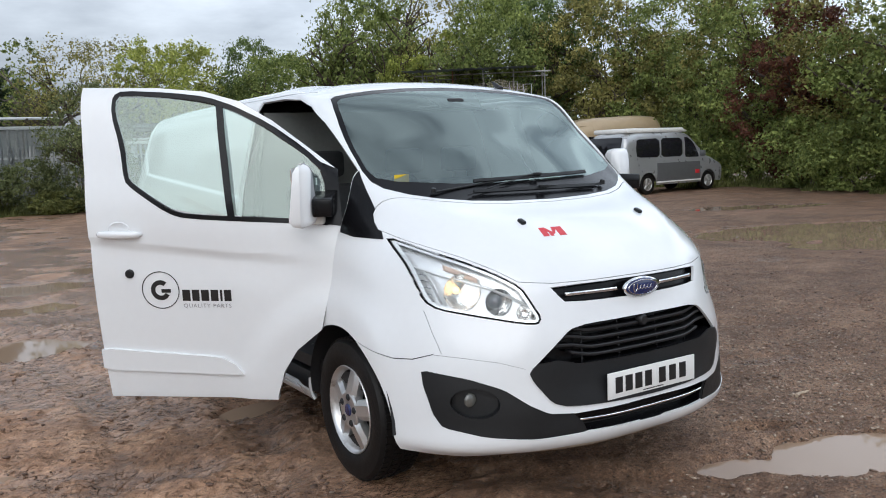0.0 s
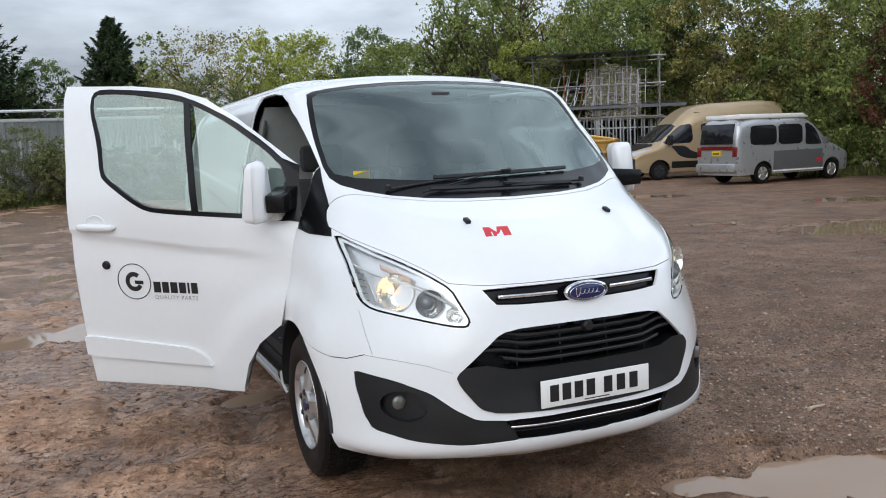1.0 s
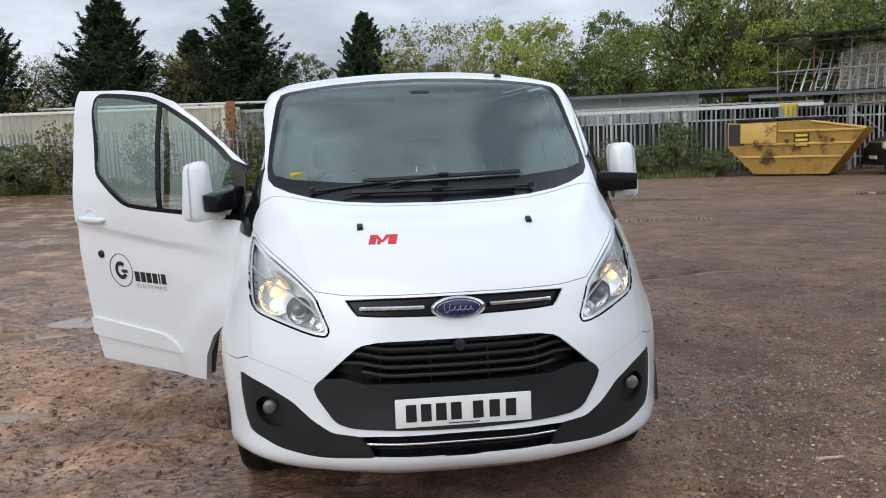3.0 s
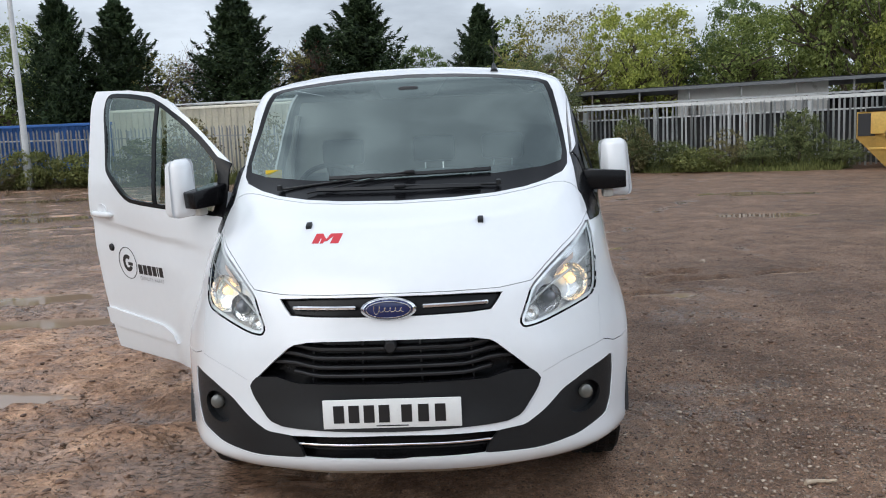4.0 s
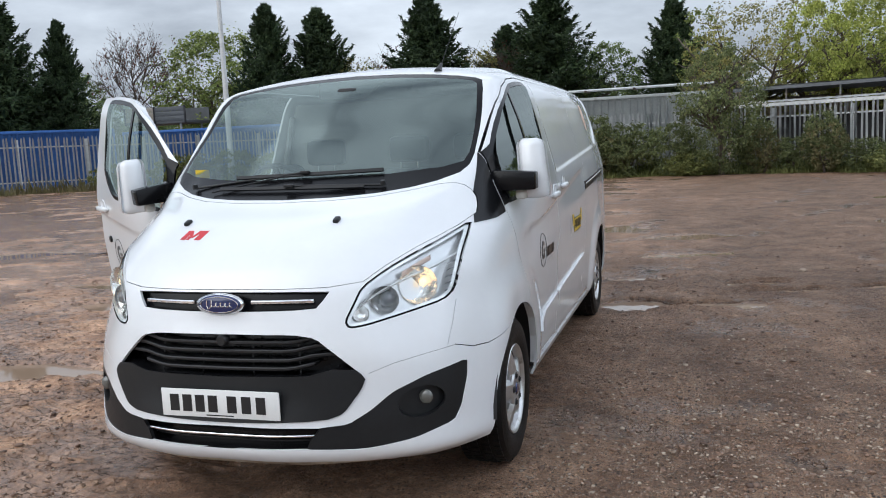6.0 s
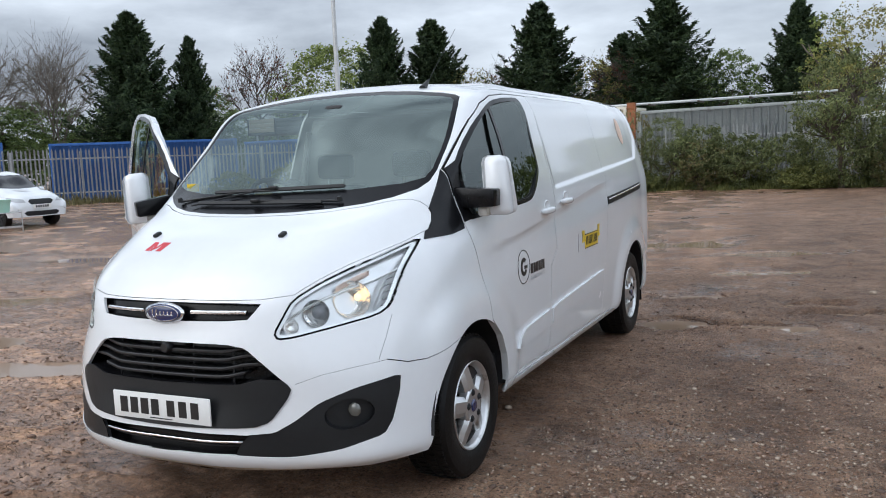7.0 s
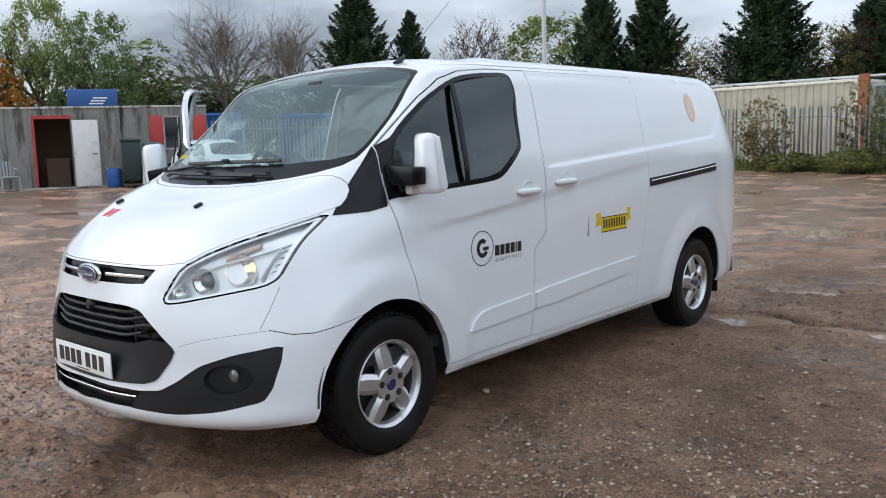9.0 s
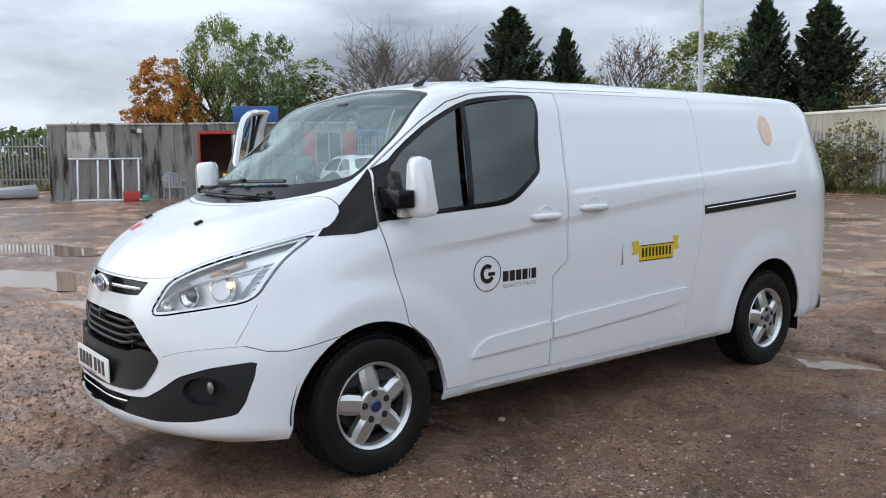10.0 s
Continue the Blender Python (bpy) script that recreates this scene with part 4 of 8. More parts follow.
# red mark on the bonnet
sticker([[(-.325, 1.150), (-.297, 1.150), (-.285, 1.182), (-.313, 1.182)], [(-.313, 1.182), (-.285, 1.182), (-.262, 1.158), (-.274, 1.156)],
         [(-.272, 1.158), (-.262, 1.158), (-.226, 1.182), (-.252, 1.182)], [(-.248, 1.150), (-.214, 1.150), (-.202, 1.182), (-.236, 1.182)],
         [(-.291, 1.150), (-.277, 1.150), (-.274, 1.158), (-.287, 1.163)]], "front", .003, "red_mark", M_RED, bonnet, "red mark")


def on_front(x, z, out=0.0):
    hit = TREE.ray_cast(Vector((x, -4, z)), Vector((0, 1, 0)))
    return hit[0] + hit[1] * out


# washer jets
for s in (1, -1):
    bm = bmesh.new()
    box(bm, -.012, .012, -.02, .02, -.004, .014, bevel=.005)
    p = on_front(s * .355, 1.205)
    part("washer_jet", bm, M_BLACK, van, "black washer jet").matrix_basis = Matrix.Translation(p) @ Matrix.Rotation(radians(22), 4, "X")


# wipers
def wiper(pivot, elbow, b0, b1):
    bm = bmesh.new()
    p, e = on_front(*pivot, .008), on_front(*elbow, .026)
    rod(bm, p, e, .006, .004, seg=8)
    rod(bm, p, p + Vector((0, -.006, .02)), .015, .011, seg=12)
    arm = part("wiper_arm", bm, M_BLACK, van, "black wiper arm")
    bm = bmesh.new()
    prev = None
    for k in range(15):
        a = k / 14
        q = on_front(b0[0] + (b1[0] - b0[0]) * a, b0[1] + (b1[1] - b0[1]) * a, .012)
        ring = [bm.verts.new(q + Vector(o)) for o in ((0, -.008, -.002), (0, 0, .011), (0, .010, 0), (0, 0, -.008))]
        if prev:
            for i in range(4):
                bm.faces.new((prev[i], prev[(i + 1) % 4], ring[(i + 1) % 4], ring[i]))
        else:
            bm.faces.new(ring)
        prev = ring
    bm.faces.new(prev[::-1])
    bmesh.ops.recalc_face_normals(bm, faces=bm.faces[:])
    part("wiper_blade", bm, M_BLACK, arm, "black wiper blade")
    bm = bmesh.new()
    box(bm, e.x - .024, e.x + .024, e.y - .009, e.y + .009, e.z - .008, e.z + .007, bevel=.004)
    part("blade_clip", bm, M_BLACK, arm)


wiper((-.56, 1.335), (.04, 1.379), (-.33, 1.372), (.41, 1.385))
wiper((.44, 1.325), (.0, 1.3215), (-.38, 1.325), (.36, 1.318))
bm = bmesh.new()
rod(bm, on_front(-.42, 1.315, .01), on_front(.0, 1.385, .015), .004, seg=6)
part("wiper_link", bm, M_BLACK, van, "thin black wiper link")
# rear doors close the load space
edge = sorted((v.co.copy() for v in SKIN.verts if v.is_boundary and v.co.y > 4.0 and -.001 < v.co.x < .64 and v.co.z > .30), key=lambda c: c.z)
for s in (1, -1):
    bm = bmesh.new()
    prev = None
    for c in edge:
        ring = [bm.verts.new((s * (c.x * u + .002), c.y + .02 * (1 - u * u), c.z)) for u in (1.0, .66, .33, 0.0)]
        if prev:
            for i in range(3):
                bm.faces.new((prev[i], prev[i + 1], ring[i + 1], ring[i]))
        prev = ring
    bmesh.ops.recalc_face_normals(bm, faces=bm.faces[:])
    part("rear_door", bm, M_WHITE, van, "white rear door")
# roof aerial
bm = bmesh.new()
rod(bm, (.455, .63, 1.885), (.455, .70, 1.935), .022, .007, seg=14)
rod(bm, (.455, .70, 1.93), (.466, 1.07, 2.257), .0018, .0010, seg=6)
part("roof_aerial", bm, M_BLACK, van, "black roof aerial")


# ---- wheels ----
M_BARRELSHADE = material("dust_and_barrel_shade", (0.030, 0.028, 0.027), 0.7, spread=0.3, scale=8)


def wheel(y, s):
    W = Matrix.Translation((s * .948, y, .337)) @ Matrix.Diagonal((s, 1, 1, 1))
    bm = bmesh.new()
    # rim barrel and outer flange
    lathe(bm, [(.186, -.030), (.190, -.02), (.196, -.004), (.208, .0), (.211, .004), (.208, .008), (.200, .004), (.192, -.008)], 64)
    rim = part("wheel", bm, M_ALLOY, van, "five-spoke silver alloy wheel")
    # barrel colour holds brake dust plus the shade behind the spokes
    bm = bmesh.new()
    lathe(bm, [(.150, -.16), (.185, -.15), (.178, -.06), (.187, -.028)], 48)
    part("rim_barrel", bm, M_BARRELSHADE, rim, "inner barrel darkened for dust and shade")
    # five broad spokes with a ridge down each
    for k in range(5):
        bm = bmesh.new()
        prof = [(.035, .080, .012), (.070, .086, .013), (.105, .090, .008), (.145, .094, -.001), (.175, .082, -.007), (.199, .074, -.012)]
        prev = None
        for r, w, h in prof:
            hw = w / 2 * (1 if r > .05 else .8)
            ring = [bm.verts.new(q) for q in ((h - .055, -hw * 1.05, r), (h - .018, -hw * 1.05, r), (h - .002, -hw * .55, r), (h, hw * .55, r), (h - .018, hw * 1.05, r), (h - .055, hw * 1.05, r))]
            if prev:
                for i in range(6):
                    bm.faces.new((prev[i], prev[(i + 1) % 6], ring[(i + 1) % 6], ring[i]))
            prev = ring
        bmesh.ops.recalc_face_normals(bm, faces=bm.faces[:])
        part("spoke", bm, M_ALLOY, rim, sharp=25).matrix_basis = Matrix.Rotation(radians(72 * k + 8), 4, "X")
    bm = bmesh.new()
    lathe(bm, [(.001, .010), (.034, .010), (.040, .013), (.080, .012), (.090, .004), (.092, -.03)], 40)
    part("hub", bm, M_ALLOY, rim)
    bm = bmesh.new()
    lathe(bm, [(.001, .018), (.024, .017), (.030, .012), (.031, .004)], 32)
    part("centre_cap", bm, M_BLUE, rim, "dark blue centre cap")
    for k in range(5):
        a = radians(72 * k - 8)
        bm = bmesh.new()
        lathe(bm, [(.001, .017), (.010, .016), (.0105, .010), (.0165, .0105), (.018, .004)], 14)
        part("wheel_nut", bm, M_DARK, rim).matrix_basis = Matrix.Translation((.004, .064 * math.sin(a), .064 * math.cos(a)))
    bm = bmesh.new()
    lathe(bm, [(.001, -.075), (.15, -.075), (.15, -.085)], 32)
    part("brake_disc", bm, M_DARK, rim, "dark brake disc")
    # tyre
    bm = bmesh.new()
    lathe(bm, [(.200, -.19), (.215, -.205), (.27, -.215), (.315, -.21), (.334, -.195), (.339, -.15), (.339, -.06), (.334, -.015), (.318, .008), (.285, .018), (.24, .014), (.216, .004), (.203, -.006)], 72)
    tyre = part("tyre", bm, M_RUBBER, rim, "muddy black tyre")
    bm = bmesh.new()
    for k in range(60):
        a = 2 * math.pi * k / 60
        for h, w in ((-.025, .030), (-.075, .036), (-.13, .036), (-.18, .030)):
            vs = box(bm, h - w / 2, h + w / 2, -.0125, .0125, .332, .3445 if abs(h + .1) < .06 else .340)
            bmesh.ops.transform(bm, matrix=Matrix.Rotation(a + h * .6, 4, "X"), verts=vs)
    part("tread", bm, M_RUBBER, rim, smooth=False)
    rim.matrix_basis = W
    return rim


for y in (0.0, 3.3):
    for s in (1, -1):
        w = wheel(y, s)
        # arch liner
        bm = bmesh.new()
        rings = []
        for k in range(25):
            a = math.pi * k / 24
            c, z0, r = (-.02, .335, .43) if y == 0 else (3.27, .345, .435)
            rings.append([bm.verts.new((s * xx, c + r * math.cos(a), z0 + r * math.sin(a) * 1.02)) for xx in (.97, .62)])
        for a, b in zip(rings, rings[1:]):
            bm.faces.new((a[0], b[0], b[1], a[1]))
        cap = [r[1] for r in rings]
        bm.faces.new(cap)
        part("arch_liner", bm, M_DARK, van, "black wheel-arch liner")
# underside
bm = bmesh.new()
box(bm, -.60, .60, -.75, 4.15, .27, .40, bevel=.02)
box(bm, -.90, .90, .45, 2.80, .29, .40, bevel=.02)
box(bm, -.90, .90, 3.75, 4.15, .30, .42, bevel=.02)
part("underbody", bm, M_DARK, van, "dark underbody")
for s in (1, -1):
    bm = bmesh.new()
    box(bm, s * .86 - .09, s * .86 + .09, 3.715, 3.73, .20, .50, bevel=.006)
    part("mud_flap", bm, M_RUBBER, van, "black rubber mud flap")
    bm = bmesh.new()
    box(bm, s * .945 - .01, s * .945 + .012, .41, 2.84, .292, .318, bevel=.005)
    part("sill_strip", bm, M_ALLOY, van, "bright sill edge with mud")

# ---- cabin ----
M_TRIM = material("grey_cabin_trim", (0.14, 0.145, 0.135), 0.6, spread=0.15, bump=0.1, bump_scale=300)
M_SEAT = material("dark_seat_cloth", (0.035, 0.037, 0.04), 0.9, spread=0.25, bump=0.2, bump_scale=200)
M_BULK = material("grey_bulkhead", (0.25, 0.26, 0.25), 0.6, spread=0.1)
bm = bmesh.new()
sec = [(.93, .45), (.93, 1.2), (.89, 1.42), (.76, 1.80), (-.76, 1.80), (-.89, 1.42), (-.93, 1.2), (-.93, .45)]
vs = [[bm.verts.new((x, y, z)) for x, z in sec] for y in (1.36, 1.39)]
bm.faces.new(vs[0])
bm.faces.new(vs[1][::-1])
for i in range(8):
    bm.faces.new((vs[0][i], vs[1][i], vs[1][(i + 1) % 8], vs[0][(i + 1) % 8]))
part("bulkhead", bm, M_BULK, van, "grey cab bulkhead", smooth=False)
bm = bmesh.new()
box(bm, -.92, .92, -.2, 1.36, .44, .50)
part("cab_floor", bm, M_DARK, van, "dark cab floor")
bm = bmesh.new()
prof = [(-.30, 1.215), (-.10, 1.255), (.15, 1.275), (.30, 1.255), (.36, 1.19), (.34, 1.0), (.25, .75), (-.1, .70), (-.34, 1.1)]
rings = []
for k in range(25):
    x = -.76 + 1.52 * k / 24
    e = abs(x) / .76
    hump = .07 * math.exp(-((x + .42) / .17) ** 2) + .05 * math.exp(-((x - .02) / .22) ** 2)
    rings.append([bm.verts.new((x, y + .13 * e * e * (1 if y < .2 else .2), z + (hump if y > .1 and z > 1.1 else 0))) for y, z in prof])
for a, b in zip(rings, rings[1:]):
    for i in range(len(prof)):
        bm.faces.new((a[i], b[i], b[(i + 1) % len(prof)], a[(i + 1) % len(prof)]))
bm.faces.new(rings[0])
bm.faces.new(rings[-1][::-1])
bmesh.ops.recalc_face_normals(bm, faces=bm.faces[:])
part("dashboard", bm, M_TRIM, van, "grey moulded dashboard")
bm = bmesh.new()
R, r = .185, .014
rings = [[bm.verts.new(((R + r * math.cos(b)) * math.cos(a), (R + r * math.cos(b)) * math.sin(a), r * math.sin(b))) for b in [2 * math.pi * j / 8 for j in range(8)]] for a in [2 * math.pi * i / 36 for i in range(36)]]
for i in range(36):
    for j in range(8):
        bm.faces.new((rings[i][j], rings[(i + 1) % 36][j], rings[(i + 1) % 36][(j + 1) % 8], rings[i][(j + 1) % 8]))
for a in (30, 150, 270):
    rod(bm, (0, 0, -.02), (R * math.cos(radians(a)), R * math.sin(radians(a)), 0), .016, seg=8)
rod(bm, (0, 0, -.2), (0, 0, -.01), .06, .07, seg=20)
part("steering_wheel", bm, M_DARK, van, "dark steering wheel").matrix_basis = Matrix.Translation((-.43, .47, 1.27)) @ Matrix.Rotation(radians(-58), 4, "X") @ Matrix.Rotation(radians(180), 4, "Y")


def seat(x, w):
    bm = bmesh.new()
    box(bm, x - w / 2, x + w / 2, .62, 1.12, .72, .88, bevel=.05)
    vs = box(bm, x - w / 2, x + w / 2, 1.0, 1.13, .85, 1.36, bevel=.05)
    for v in bm.verts:
        if v.co.z > .9:
            v.co.y += (v.co.z - .9) * .22
    ob = part("cab_seat", bm, M_SEAT, van, "dark cloth cab seat")
    bm = bmesh.new()
    box(bm, x - .13, x + .13, 1.13, 1.22, 1.40, 1.56, bevel=.035)
    part("head_rest", bm, M_SEAT, ob)
    for s in (-.055, .055):
        bm = bmesh.new()
        rod(bm, (x + s, 1.165, 1.33), (x + s, 1.175, 1.43), .007, seg=8)
        part("head_rest_post", bm, M_CHROME, ob)


seat(-.48, .50)
seat(.08, .40)
seat(.50, .42)
# black dotted field and sensor behind the top of the windscreen
sk = SKIN.copy()
fld = take(sk, cut(sk, mirrored([(0, 1.872), (.20, 1.867), (.15, 1.79), (.13, 1.765), (0, 1.760)]), "front"), False)
sk.free()
part("sensor_field", lift(fld, -.007), M_DARK, windscreen, "dark sensor field behind the glass")
bm = bmesh.new()
q = on_front(0, 1.80, -.02)
box(bm, -.055, .055, q.y, q.y + .09, 1.775, 1.82, bevel=.015)
part("camera_housing", bm, M_DARK, van, "dark sensor housing behind the windscreen")
bm = bmesh.new()
rod(bm, on_front(.085, 1.785, -.004), on_front(.085, 1.785, -.010), .014, seg=16)
part("rain_sensor", bm, M_CHROME, windscreen, "small round sensor")
bm = bmesh.new()
p = on_front(-.64, 1.415, -.012)
box(bm, p.x - .03, p.x + .05, p.y, p.y + .002, p.z - .02, p.z + .022)
part("screen_sticker", bm, M_YELLOW, van, "yellow windscreen sticker", smooth=False)
bm = bmesh.new()
rod(bm, (-.88, 1.33, .75), (-.84, 1.33, 1.45), .025, seg=8)
rod(bm, (-.84, 1.33, 1.45), (-.78, 1.33, 1.72), .02, seg=8)
part("belt_pillar", bm, M_TRIM, van, "grey belt pillar trim")
# driver door inner trim
sk = SKIN.copy()
trim = take(sk, cut(sk, [(.14, 1.19), (.18, .74), (.32, .62), (.42, .36), (1.24, .36), (1.25, 1.20), (.9, 1.235)], "right"), False)
sk.free()
part("door_trim", thicken(lift(trim, -.055), .02), M_TRIM, driver_door, "grey inner door trim")
# the driver door swings open on its leaning hinge line
AX = Vector((.0803, -.0902, .9927)).normalized()
HINGE = Vector((-.9348, .1042, .9))
swing = Matrix.Translation(HINGE) @ Matrix.Rotation(radians(53.2), 4, AX) @ Matrix.Translation(-HINGE)
driver_door.matrix_basis = swing @ driver_door.matrix_basis


# ---- the yard: wet rutted mud with standing water ----
TRACKS = [(3.0, -14.0, 13.2), (3.0, -14.0, 14.9), (-6.0, -6.0, 6.4), (-6.0, -6.0, 7.9), (-1.0, -9.0, 8.3), (-1.0, -9.0, 9.7), (14.0, 6.0, 10.4), (14.0, 6.0, 11.9)]


def ground_material():
    m = bpy.data.materials.new("wet_mud")
    m.use_nodes = True
    n, l = m.node_tree.nodes, m.node_tree.links
    b = n["Principled BSDF"]
    geo = n.new("ShaderNodeNewGeometry")

    def noise_node(scale, detail, rough=0.55, stretch=None, warp=0.0):
        q = n.new("ShaderNodeTexNoise")
        q.inputs["Scale"].default_value = scale
        q.inputs["Detail"].default_value = detail
        q.inputs["Roughness"].default_value = rough
        q.inputs["Distortion"].default_value = warp
        if stretch:
            mp = n.new("ShaderNodeMapping")
            mp.inputs["Rotation"].default_value = (0, 0, stretch[0])
            mp.inputs["Scale"].default_value = (1, stretch[1], 1)
            l.new(geo.outputs["Position"], mp.inputs["Vector"])
            l.new(mp.outputs["Vector"], q.inputs["Vector"])
        else:
            l.new(geo.outputs["Position"], q.inputs["Vector"])
        return q.outputs["Fac"]

    def remap(v, a, c, lo, hi):
        q = n.new("ShaderNodeMapRange")
        q.inputs["From Min"].default_value, q.inputs["From Max"].default_value = a, c
        q.inputs["To Min"].default_value, q.inputs["To Max"].default_value = lo, hi
        l.new(v, q.inputs["Value"])
        return q.outputs["Result"]

    def calc(op, *args):
        q = n.new("ShaderNodeMath")
        q.operation = op
        for i, x in enumerate(args):
            if isinstance(x, (int, float)):
                q.inputs[i].default_value = x
            else:
                l.new(x, q.inputs[i])
        return q.outputs[0]

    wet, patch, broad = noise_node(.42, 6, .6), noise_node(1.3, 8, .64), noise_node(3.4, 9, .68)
    ripple = noise_node(7.5, 5, .6, (.25, 1.5), .4)
    clod, grain, sand = noise_node(21, 7, .72), noise_node(70, 5, .75), noise_node(240, 3, .7)
    zone = remap(noise_node(.5, 3), .42, .56, .15, 1.0)
    # short gouges torn by tyres, on the driver's side
    torn = calc("MULTIPLY", remap(noise_node(15, 2, .45, (0, 2.1), .12), .44, .36, 0, -1), remap(zone, .15, 1.0, .5, 1.0))

    # tread prints along the wheel tracks
    xyz = n.new("ShaderNodeSeparateXYZ")
    l.new(geo.outputs["Position"], xyz.inputs[0])
    bend = remap(noise_node(.35, 2), 0, 1, -.3, .3)
    fade = remap(noise_node(.8, 4), .46, .56, 0, 1)
    tread = None
    for cx, cy, rad in TRACKS:
        dx, dy = calc("SUBTRACT", xyz.outputs["X"], cx), calc("SUBTRACT", xyz.outputs["Y"], cy)
        d = calc("ADD", calc("SUBTRACT", calc("SQRT", calc("ADD", calc("MULTIPLY", dx, dx), calc("MULTIPLY", dy, dy))), rad), bend)
        ad = calc("ABSOLUTE", d)
        ang = calc("MULTIPLY", calc("ARCTAN2", dy, dx), rad * 6.2832 / .085)
        lug = calc("SINE", calc("ADD", ang, calc("MULTIPLY", ad, 34.0)))
        band = remap(ad, .115, .095, 0, 1)
        groove = remap(calc("COSINE", calc("MULTIPLY", d, 115.0)), -.2, .5, .35, 1.0)
        v = calc("MULTIPLY", calc("MULTIPLY", remap(lug, -.3, .3, 0, 1), groove), band)
        tread = v if tread is None else calc("MAXIMUM", tread, v)
    tread = calc("MULTIPLY", tread, fade)

    ramp = n.new("ShaderNodeValToRGB")
    cr = ramp.color_ramp
    cr.elements[0].position, cr.elements[0].color = .40, (0.120, 0.064, 0.037, 1)
    cr.elements[1].position, cr.elements[1].color = .61, (0.490, 0.310, 0.200, 1)
    e = cr.elements.new(.50)
    e.color = (0.275, 0.160, 0.099, 1)
    l.new(calc("ADD", calc("MULTIPLY", patch, .34), calc("ADD", calc("MULTIPLY", broad, .33), calc("MULTIPLY", clod, .33))), ramp.inputs["Fac"])
    tone = remap(noise_node(.36, 7, .68), .36, .64, .78, 1.20)
    # calmer, paler mud on the driver's side, lightened further for sky sheen; ragged edge
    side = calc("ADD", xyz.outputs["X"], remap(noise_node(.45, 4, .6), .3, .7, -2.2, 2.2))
    sheen_tone = remap(side, 2.6, -2.0, .92, 1.46)
    calm = remap(side, 1.2, -1.0, 1, .38)
    speck = calc("MULTIPLY", calc("MULTIPLY", tone, sheen_tone), calc("MULTIPLY_ADD", calc("SUBTRACT", calc("MULTIPLY", remap(grain, .32, .68, .46, 1.58), remap(sand, .3, .7, .72, 1.28)), 1.0), calm, 1.0))
    sc = n.new("ShaderNodeVectorMath")
    sc.operation = "SCALE"
    l.new(ramp.outputs["Color"], sc.inputs[0])
    l.new(speck, sc.inputs["Scale"])
    # grit of two sizes, pale and dark grains apart
    colour, bumps = sc.outputs["Vector"], []
    for scale, a, c, share, tint in ((130, .38, .26, .74, (0.44, 0.35, 0.27, 1)), (58, .34, .24, .86, (0.42, 0.34, 0.265, 1)), (48, .40, .28, .76, (0.050, 0.031, 0.022, 1)), (95, .36, .24, .74, (0.045, 0.029, 0.021, 1))):
        vor = n.new("ShaderNodeTexVoronoi")
        vor.inputs["Scale"].default_value = scale
        l.new(geo.outputs["Position"], vor.inputs["Vector"])
        sep = n.new("ShaderNodeSeparateColor")
        l.new(vor.outputs["Color"], sep.inputs["Color"])
        k = calc("MULTIPLY", calc("MULTIPLY", remap(vor.outputs["Distance"], a, c, 0, 1), remap(xyz.outputs["X"], 1.2, -1.2, 1, .3)), remap(calc("ADD", sep.outputs["Red"], remap(patch, .35, .65, -.12, .08)), share, share + .05, 0, .9))
        mc = n.new("ShaderNodeMix")
        mc.data_type = "RGBA"
        l.new(k, mc.inputs["Factor"])
        l.new(colour, mc.inputs["A"])
        mc.inputs["B"].default_value = tint
        colour = mc.outputs["Result"]
        bumps.append(k)
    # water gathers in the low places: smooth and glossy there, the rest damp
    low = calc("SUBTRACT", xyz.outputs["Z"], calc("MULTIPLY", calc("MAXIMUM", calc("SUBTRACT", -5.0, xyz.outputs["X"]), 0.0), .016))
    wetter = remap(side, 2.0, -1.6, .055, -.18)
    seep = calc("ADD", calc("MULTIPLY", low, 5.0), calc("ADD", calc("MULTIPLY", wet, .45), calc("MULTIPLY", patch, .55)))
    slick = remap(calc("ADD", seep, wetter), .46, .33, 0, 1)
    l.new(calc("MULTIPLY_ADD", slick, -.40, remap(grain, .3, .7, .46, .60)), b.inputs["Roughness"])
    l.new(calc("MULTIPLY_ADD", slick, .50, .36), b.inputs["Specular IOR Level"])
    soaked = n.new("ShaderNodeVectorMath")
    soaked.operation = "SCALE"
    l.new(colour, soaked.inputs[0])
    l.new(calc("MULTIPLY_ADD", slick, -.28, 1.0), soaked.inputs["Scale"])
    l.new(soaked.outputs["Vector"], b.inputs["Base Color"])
    rough_ground = calc("MULTIPLY", calc("MULTIPLY_ADD", slick, -.6, 1.0), calm)
    last = None
    for height, strength, dist in ((calc("MULTIPLY", broad, rough_ground), .5, .05), (calc("MULTIPLY", ripple, calc("ADD", zone, remap(xyz.outputs["X"], 1.5, -1.5, 0, .8))), .4, .04), (calc("MULTIPLY", torn, remap(xyz.outputs["X"], 1.4, -.8, .12, 1)), 1.0, .085), (tread, .8, .016), (calc("MULTIPLY", clod, rough_ground), 1.0, .05), (calc("MULTIPLY", grain, rough_ground), 1.0, .02), (calc("MAXIMUM", calc("MAXIMUM", bumps[0], bumps[1]), bumps[2]), .9, .010)):
        bp = n.new("ShaderNodeBump")
        bp.inputs["Strength"].default_value = strength
        bp.inputs["Distance"].default_value = dist
        l.new(height, bp.inputs["Height"])
        if last:
            l.new(last, bp.inputs["Normal"])
        last = bp.outputs["Normal"]
    l.new(last, b.inputs["Normal"])
    return m


